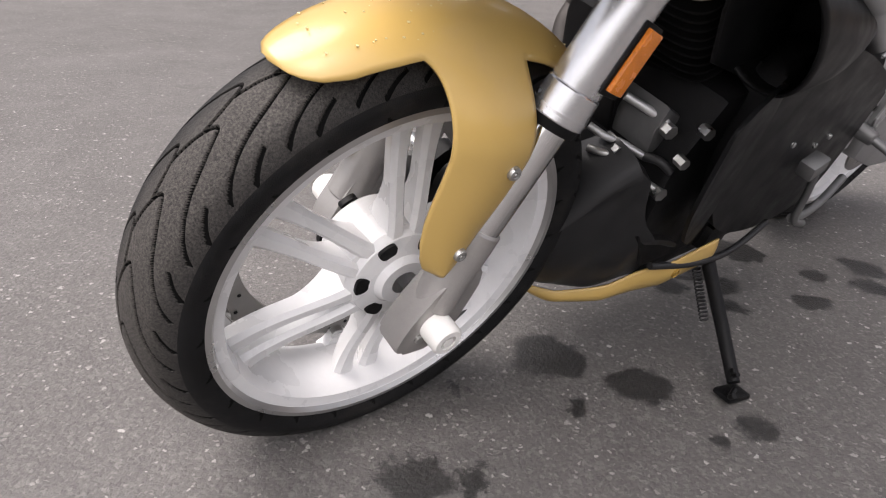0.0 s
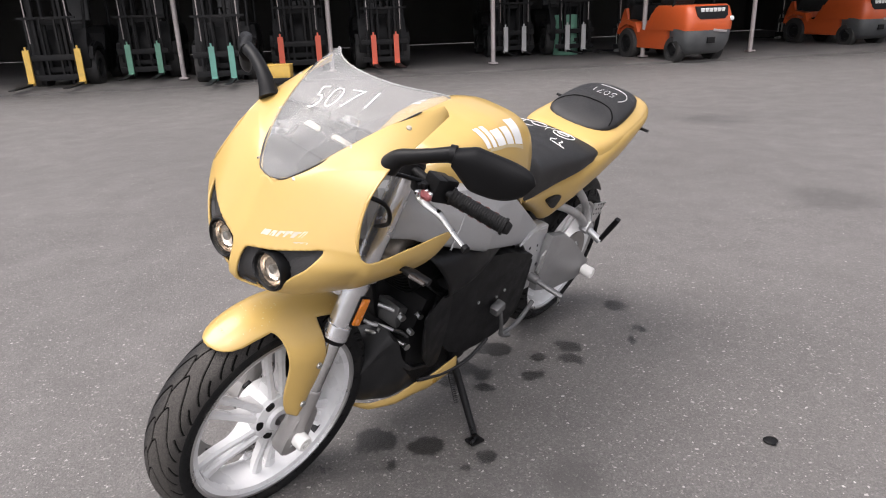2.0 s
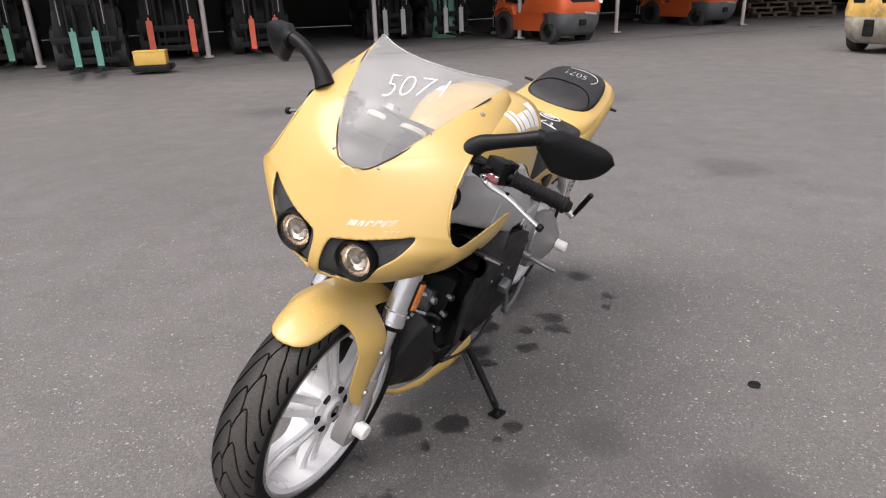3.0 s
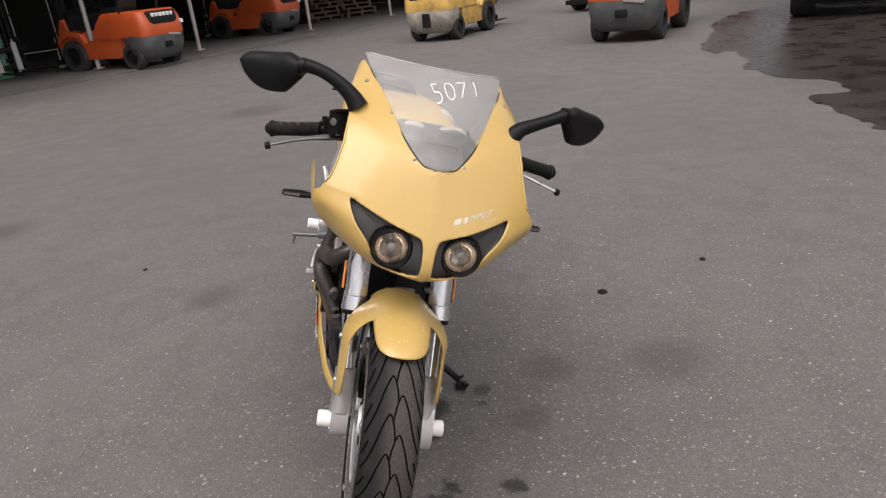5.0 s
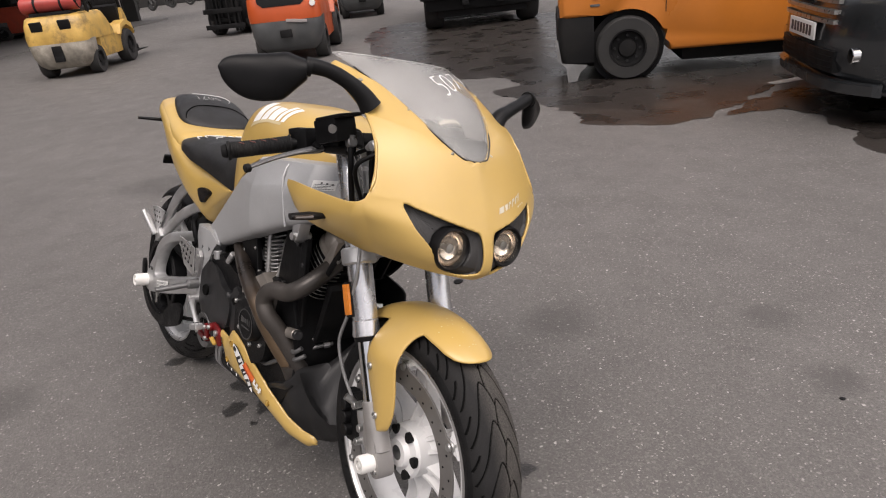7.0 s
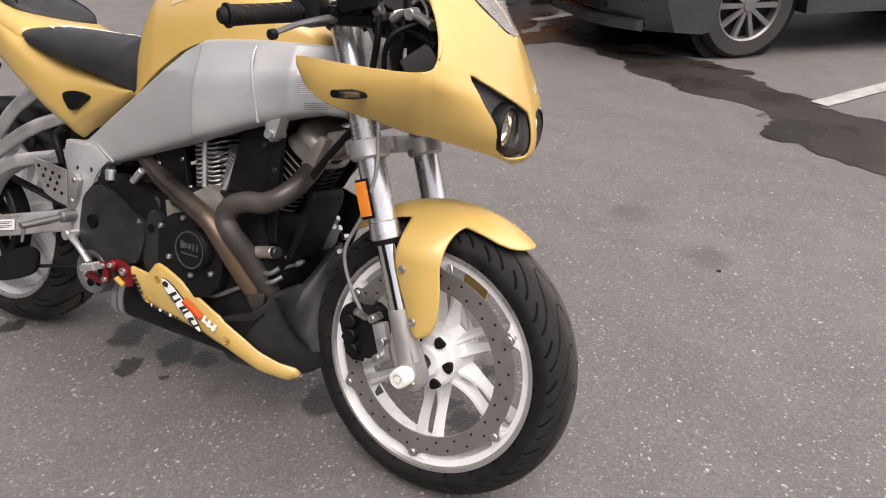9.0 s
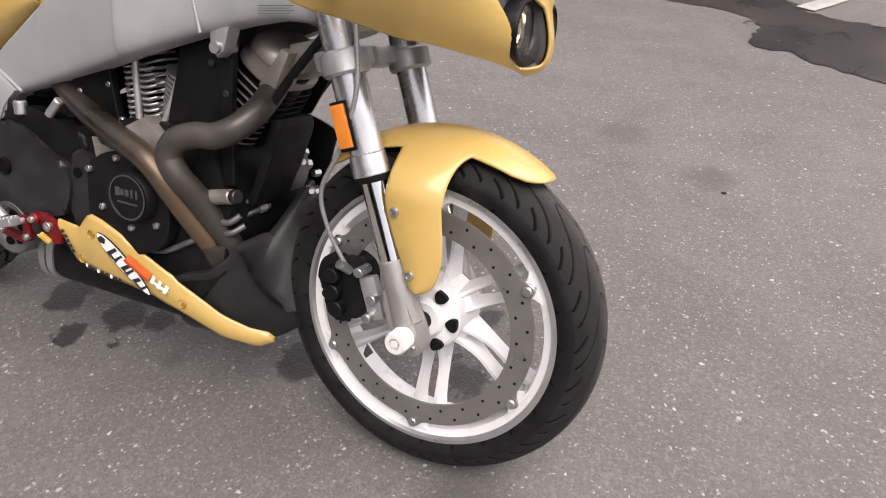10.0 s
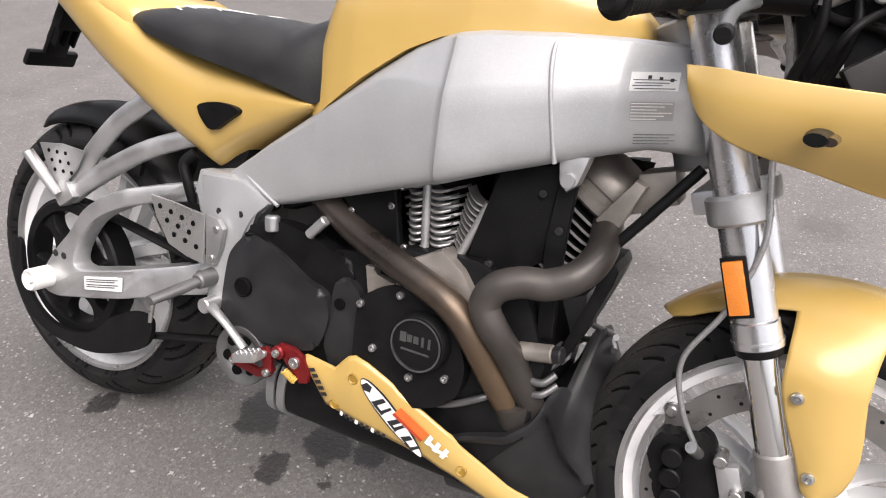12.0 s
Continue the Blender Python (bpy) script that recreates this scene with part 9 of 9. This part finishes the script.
    add_plate(b, [(0.29, 1.44), (0.33, 1.06), (0.39, 0.91), (0.46, 0.82), (0.52, 0.79), (1.00, 0.80), (1.56, 0.85), (1.58, 1.44)], -0.722, -0.712, 0.004)
    part("cab_window", b, DARKGLASS, cab, "dark cab window")
    for j in range(6):
        b = bm_new()
        add_box(b, (0.60 + 0.058 * j, -0.7235, 0.855 + 0.002 * j), (0.044, 0.003, 0.036), (0, 12, 0))
        part("window_mark", b, GREYDECAL, cab, "pale block of a mark on the window")
    b = bm_new()
    add_box(b, (0.9, 0, 1.75), (1.5, 1.25, 1.1), (0, 0, 0), 0.06)
    part("cab", b, FLDARK, ob, "dark enclosed cab")
    b = bm_new()
    for y in (-0.40, 0.40):
        add_box(b, (2.75, y, 1.35), (0.18, 0.09, 2.5), (0, 0, 0), 0.01)
    for z in (0.4, 1.4, 2.5):
        add_box(b, (2.75, 0, z), (0.14, 0.85, 0.12))
    part("mast", b, FLDARK, ob)
    b = bm_new()
    add_plate(b, [(-0.66, 0.42), (-0.64, 0.22), (-0.56, 0.15), (-0.545, -0.02 + 0.03), (-0.46, 0.02), (-0.43, 0.10), (-0.36, 0.16), (-0.60, 0.19), (-0.63, 0.40)], -0.705, -0.690)
    part("mud_flap", b, material("perished_rubber", (0.20, 0.20, 0.20), 0.7, 0.0, 0.2, 8.0), ob, "torn grey mud flap")


big_truck()


# black lorry at the back
def lorry():
    ob = thing("lorry", "black lorry seen from behind with yellow chevron strip", "lorry", at_yard(-7.0, 7.75, 143))
    b = bm_new()
    add_box(b, (2.2, 0, 0.98), (4.6, 2.1, 0.16), (0, 0, 0), 0.02)
    add_box(b, (2.3, 0, 1.75), (4.6, 2.2, 1.5), (0, 0, 0), 0.03)
    add_box(b, (0.02, 0, 0.78), (0.16, 2.15, 0.52), (0, 0, 0), 0.02)
    add_box(b, (1.6, 0, 0.50), (2.9, 1.60, 0.60), (0, 0, 0), 0.03)
    add_box(b, (0.12, 0, 0.46), (0.10, 1.98, 0.28), (0, 0, 0), 0.02)
    part("body", b, CARTRIM, ob, "black lorry body")
    for x in (0.62, 4.0):
        for y in (-0.85, 0.85):
            wheel_thing(SOLID, 0.46, 0.34, ob, (x, y, 0.46), FLDARK, 8)
    for j in range(11):
        b = bm_new()
        s = 1 if j < 5 else -1
        add_box(b, (-0.066, -0.62 + 0.105 * j, 0.83 + 0.014), (0.012, 0.055, 0.016), (s * 45, 0, 0))
        add_box(b, (-0.066, -0.62 + 0.105 * j, 0.83 - 0.014), (0.012, 0.055, 0.016), (s * -45, 0, 0))
        part("chevron_mark", b, FORK_YELLOW, ob, "yellow chevron mark")
    b = bm_new()
    add_box(b, (-0.08, 0.86, 0.98), (0.012, 0.26, 0.12), (0, 0, 0), 0.004)
    plate = part("warning_board", b, FORK_RED, ob, "red and white rear marker")
    b = bm_new()
    add_box(b, (-0.088, 0.86, 0.98), (0.006, 0.20, 0.035))
    part("marker_stripe", b, WHITEDECAL, plate)
    b = bm_new()
    for j in range(2):
        add_box(b, (0.1, -0.3 + 0.6 * j, 0.55), (0.5, 0.12, 0.30), (0, 0, 0), 0.02)
    part("under_frame", b, FLDARK, ob)


lorry()


# parked car
def car():
    ob = thing("car", "dark grey off-road car parked nose towards the motorcycle", "car", pose(0.80, 5.05, 0, 0, 0, -138))
    arch = lambda cx, r: [(cx + r * math.cos(radians(a)), 0.36 + r * math.sin(radians(a))) for a in range(0, 181, 12)]
    rear = arch(-2.70, 0.43)
    front = arch(0.0, 0.43)
    low = [(0.98, 0.30), (0.90, 0.21), (0.60, 0.19), (0.44, 0.21)]
    out = [(0.97, 0.55), (0.98, 0.40)] + low[1:] + front + [(-0.44, 0.30), (-2.26, 0.30)] + rear + [(-3.2, 0.36), (-3.45, 0.55), (-3.50, 1.0), (-3.30, 1.68), (-2.8, 1.76), (-1.2, 1.76), (-0.45, 1.12), (0.55, 1.04), (0.86, 0.92), (0.94, 0.75)]
    b = bm_new()
    rings = []
    for y in (-0.90, -0.885, -0.83, -0.72, -0.5, -0.25, 0, 0.25, 0.5, 0.72, 0.83, 0.885, 0.90):
        f = abs(y) / 0.9
        ring = []
        for x, z in out:
            xx = x - (0.30 * f ** 4 + (0.03 if f > 0.97 else 0)) * min(1, max(0, (x - 0.15) / 0.6))
            inset = max(0, z - 0.98) * 0.22
            zz = z - (0.02 * f ** 6 if z > 0.9 else 0)
            ring.append(V(xx, y * (1 - inset * f), zz))
        rings.append(ring)
    skin(b, rings)
    body = part("body", b, CARPAINT, ob, "dark grey painted body", sharp=35)
    b = bm_new()
    add_cyl(b, (0, -0.80, 0.36), (0, 0.80, 0.36), 0.425, n=40)
    add_cyl(b, (-2.7, -0.80, 0.36), (-2.7, 0.80, 0.36), 0.425, n=40)
    part("wheel_well", b, CARTRIM, ob)
    for cx in (0.0, -2.70):
        for s in (1, -1):
            b = bm_new()
            add_lathe(b, [(0.235, -0.11), (0.33, -0.115), (0.358, -0.08), (0.362, 0.0), (0.358, 0.08), (0.33, 0.115), (0.235, 0.11)], (0, 0, 0), 64, "y", True)
            w = part("wheel", b, SOLID, ob, "road tyre on a ten-spoke alloy wheel", at=Matrix.Translation((cx, s * 0.76, 0.36)))
            b = bm_new()
            add_lathe(b, [(0.242, s * 0.108), (0.236, s * 0.112), (0.222, s * 0.100), (0.215, s * 0.02), (0.215, -s * 0.08)], (0, 0, 0), 64, "y")
            add_cyl(b, (0, s * 0.06, 0), (0, s * 0.102, 0), 0.050, 0.038, 24)
            part("rim", b, CARRIM, w)
            for k in range(10):
                b = bm_new()
                a = 2 * math.pi * k / 10
                rings = []
                for f in (0, 0.5, 1):
                    r = 0.035 + 0.190 * f
                    c = V(r * math.cos(a), s * (0.094 + 0.006 * f), r * math.sin(a))
                    t = V(-math.sin(a), 0, math.cos(a)) * (0.016 - 0.003 * f + 0.004 * f * f)
                    rings.append([c - t, c + t, c + t * 1.2 - V(0, s * 0.03, 0), c - t * 1.2 - V(0, s * 0.03, 0)])
                skin(b, rings)
                part("spoke", b, CARRIM, w)
            b = bm_new()
            add_lathe(b, [(0.05, s * 0.03), (0.17, s * 0.03), (0.17, s * 0.02)], (0, 0, 0), 40, "y")
            part("brake_disc", b, DISC, w)
    def front_x(y):
        f = abs(y) / 0.9
        return 0.975 - 0.30 * f ** 4
    b = bm_new()
    for z in (0.62, 0.68, 0.74, 0.80):
        for k in range(14):
            y = -0.5 + k / 13
        rr = [[V(front_x(y) - (0.02 if z > 0.7 else 0.0) + dx, y, z + dz) for dx, dz in ((-0.03, -0.012), (0.012, -0.012), (0.012, 0.012), (-0.03, 0.012))] for y in [-0.48 + 0.96 * k / 16 for k in range(17)]]
        skin(b, rr)
    part("grille", b, STEEL, body, "chrome grille bars")
    b = bm_new()
    rr = [[V(front_x(y) + dx, y, z) for dx, z in ((-0.03, 0.32), (0.010, 0.32), (0.010, 0.45), (-0.03, 0.45))] for y in [-0.52 + 1.04 * k / 16 for k in range(17)]]
    skin(b, rr)
    part("lower_intake", b, CARTRIM, body, "black lower bumper intake")
    b = bm_new()
    for z in (0.345, 0.38, 0.415):
        rr = [[V(front_x(y) + dx, y, z + dz) for dx, dz in ((0.0, -0.004), (0.016, -0.004), (0.016, 0.004), (0.0, 0.004))] for y in [-0.50 + 1.0 * k / 16 for k in range(17)]]
        skin(b, rr)
    part("intake_slat", b, CARTRIM, body)
    b = bm_new()
    rr = [[V(front_x(y) + dx, y, z) for dx, z in ((-0.03, 0.205), (0.022, 0.215), (0.026, 0.275), (-0.03, 0.285))] for y in [-0.80 + 1.60 * k / 24 for k in range(25)]]
    skin(b, rr)
    part("bumper_lip", b, CARPAINT, body, "grey lower bumper edge")
    for s in (1, -1):
        b = bm_new()
        add_cyl(b, (front_x(0.66) - 0.03, s * 0.66, 0.44), (front_x(0.66) + 0.018, s * 0.66, 0.44), 0.048, n=24, edge=0.004)
        fog = part("fog_lamp", b, CHROME, body, "round fog lamp")
        b = bm_new()
        add_box(b, (front_x(0.70) - 0.03, s * 0.66, 0.82), (0.12, 0.34, 0.14), (0, 0, s * -18), 0.03)
        part("headlight", b, GLASS, body, "clear headlight")
    b = bm_new()
    add_box(b, (0.99, 0, 0.545), (0.012, 0.52, 0.112), (0, 0, 0), 0.004)
    plate = part("number_plate", b, WHITEDECAL, body, "white number plate with dark bars")
    b = bm_new()
    for k in range(7):
        add_box(b, (0.9975, -0.19 + 0.062 * k, 0.545), (0.003, 0.036, 0.065))
    part("plate_bar", b, BLACKDECAL, body)
    b = bm_new()
    add_plate(b, [(-0.62, 1.16), (-1.22, 1.66), (-2.7, 1.66), (-3.0, 1.16)], -0.80, 0.80, 0.01)
    for v in b.verts:
        v.co.y *= 1.045 - max(0, v.co.z - 1.0) * 0.16
    part("side_window", b, DARKGLASS, body, "dark side windows")


car()

# far side: a long dark building that closes the yard, and parked motorcycles
bm = bm_new()
add_box(bm, (0, 0, 3.0), (60, 8, 6.0), (0, 0, 0), 0.05)
tagged(part("far_building", bm, SHEDWALL, at=pose(-48, 14, 0, 0, 0, 78)), "long dark building closing the far side", "building", kind="structure")
for k in range(3):
    ob = thing("far_motorcycle", "dark motorcycle parked far off by the building", "motorcycle", pose(-37.5 - 0.9 * k, 10.4 + 1.2 * k, 0, 0, 0, 20 + 7 * k), "far motorcycles")
    for x in (0, 1.4):
        bm = bm_new()
        add_lathe(bm, [(0.22, -0.05), (0.31, -0.06), (0.33, 0.0), (0.31, 0.06), (0.22, 0.05)], (x, 0, 0.33), 28, "y", True)
        part("tyre", bm, SOLID, ob)
    bm = bm_new()
    add_tube(bm, [(0.0, 0, 0.4), (0.35, 0, 0.65), (0.85, 0, 0.85), (1.15, 0, 0.95), (1.4, 0, 0.35)], [0.06, 0.16, 0.18, 0.12, 0.05], 14, 30)
    part("body", bm, GUNMETAL if k == 0 else FLDARK, ob)

# bits lying on the asphalt
for x, y, r, seed in ((0.34, 0.985, 0.021, 1), (0.178, 1.49, 0.015, 2), (1.75, 1.22, 0.008, 3), (-0.62, -1.05, 0.012, 4)):
    bm = bm_new()
    bmesh.ops.create_icosphere(bm, subdivisions=2, radius=r)
    for v in bm.verts:
        v.co *= 1 + 0.45 * noise.noise(v.co * (40 / (r * 40)) * 0.9 + V(seed, 0, 0))
        v.co.z = v.co.z * 0.32 + r * 0.26
    tagged(part("litter_lump", bm, MATT, at=pose(x, y, 0, 0, 0, 30 * seed)), "small dark lump of dirt on the asphalt", "debris", group="bits on the asphalt")
bm = bm_new()
add_tube(bm, [(0, 0, 0.008), (0.03, 0.01, 0.012), (0.075, 0.012, 0.008)], [0.004, 0.005, 0.003], 8, 12)
tagged(part("twig", bm, OLDWOOD, at=pose(1.66, 3.02, 0.004, 0, 0, 40)), "small pale splinter on the wet asphalt", "debris")
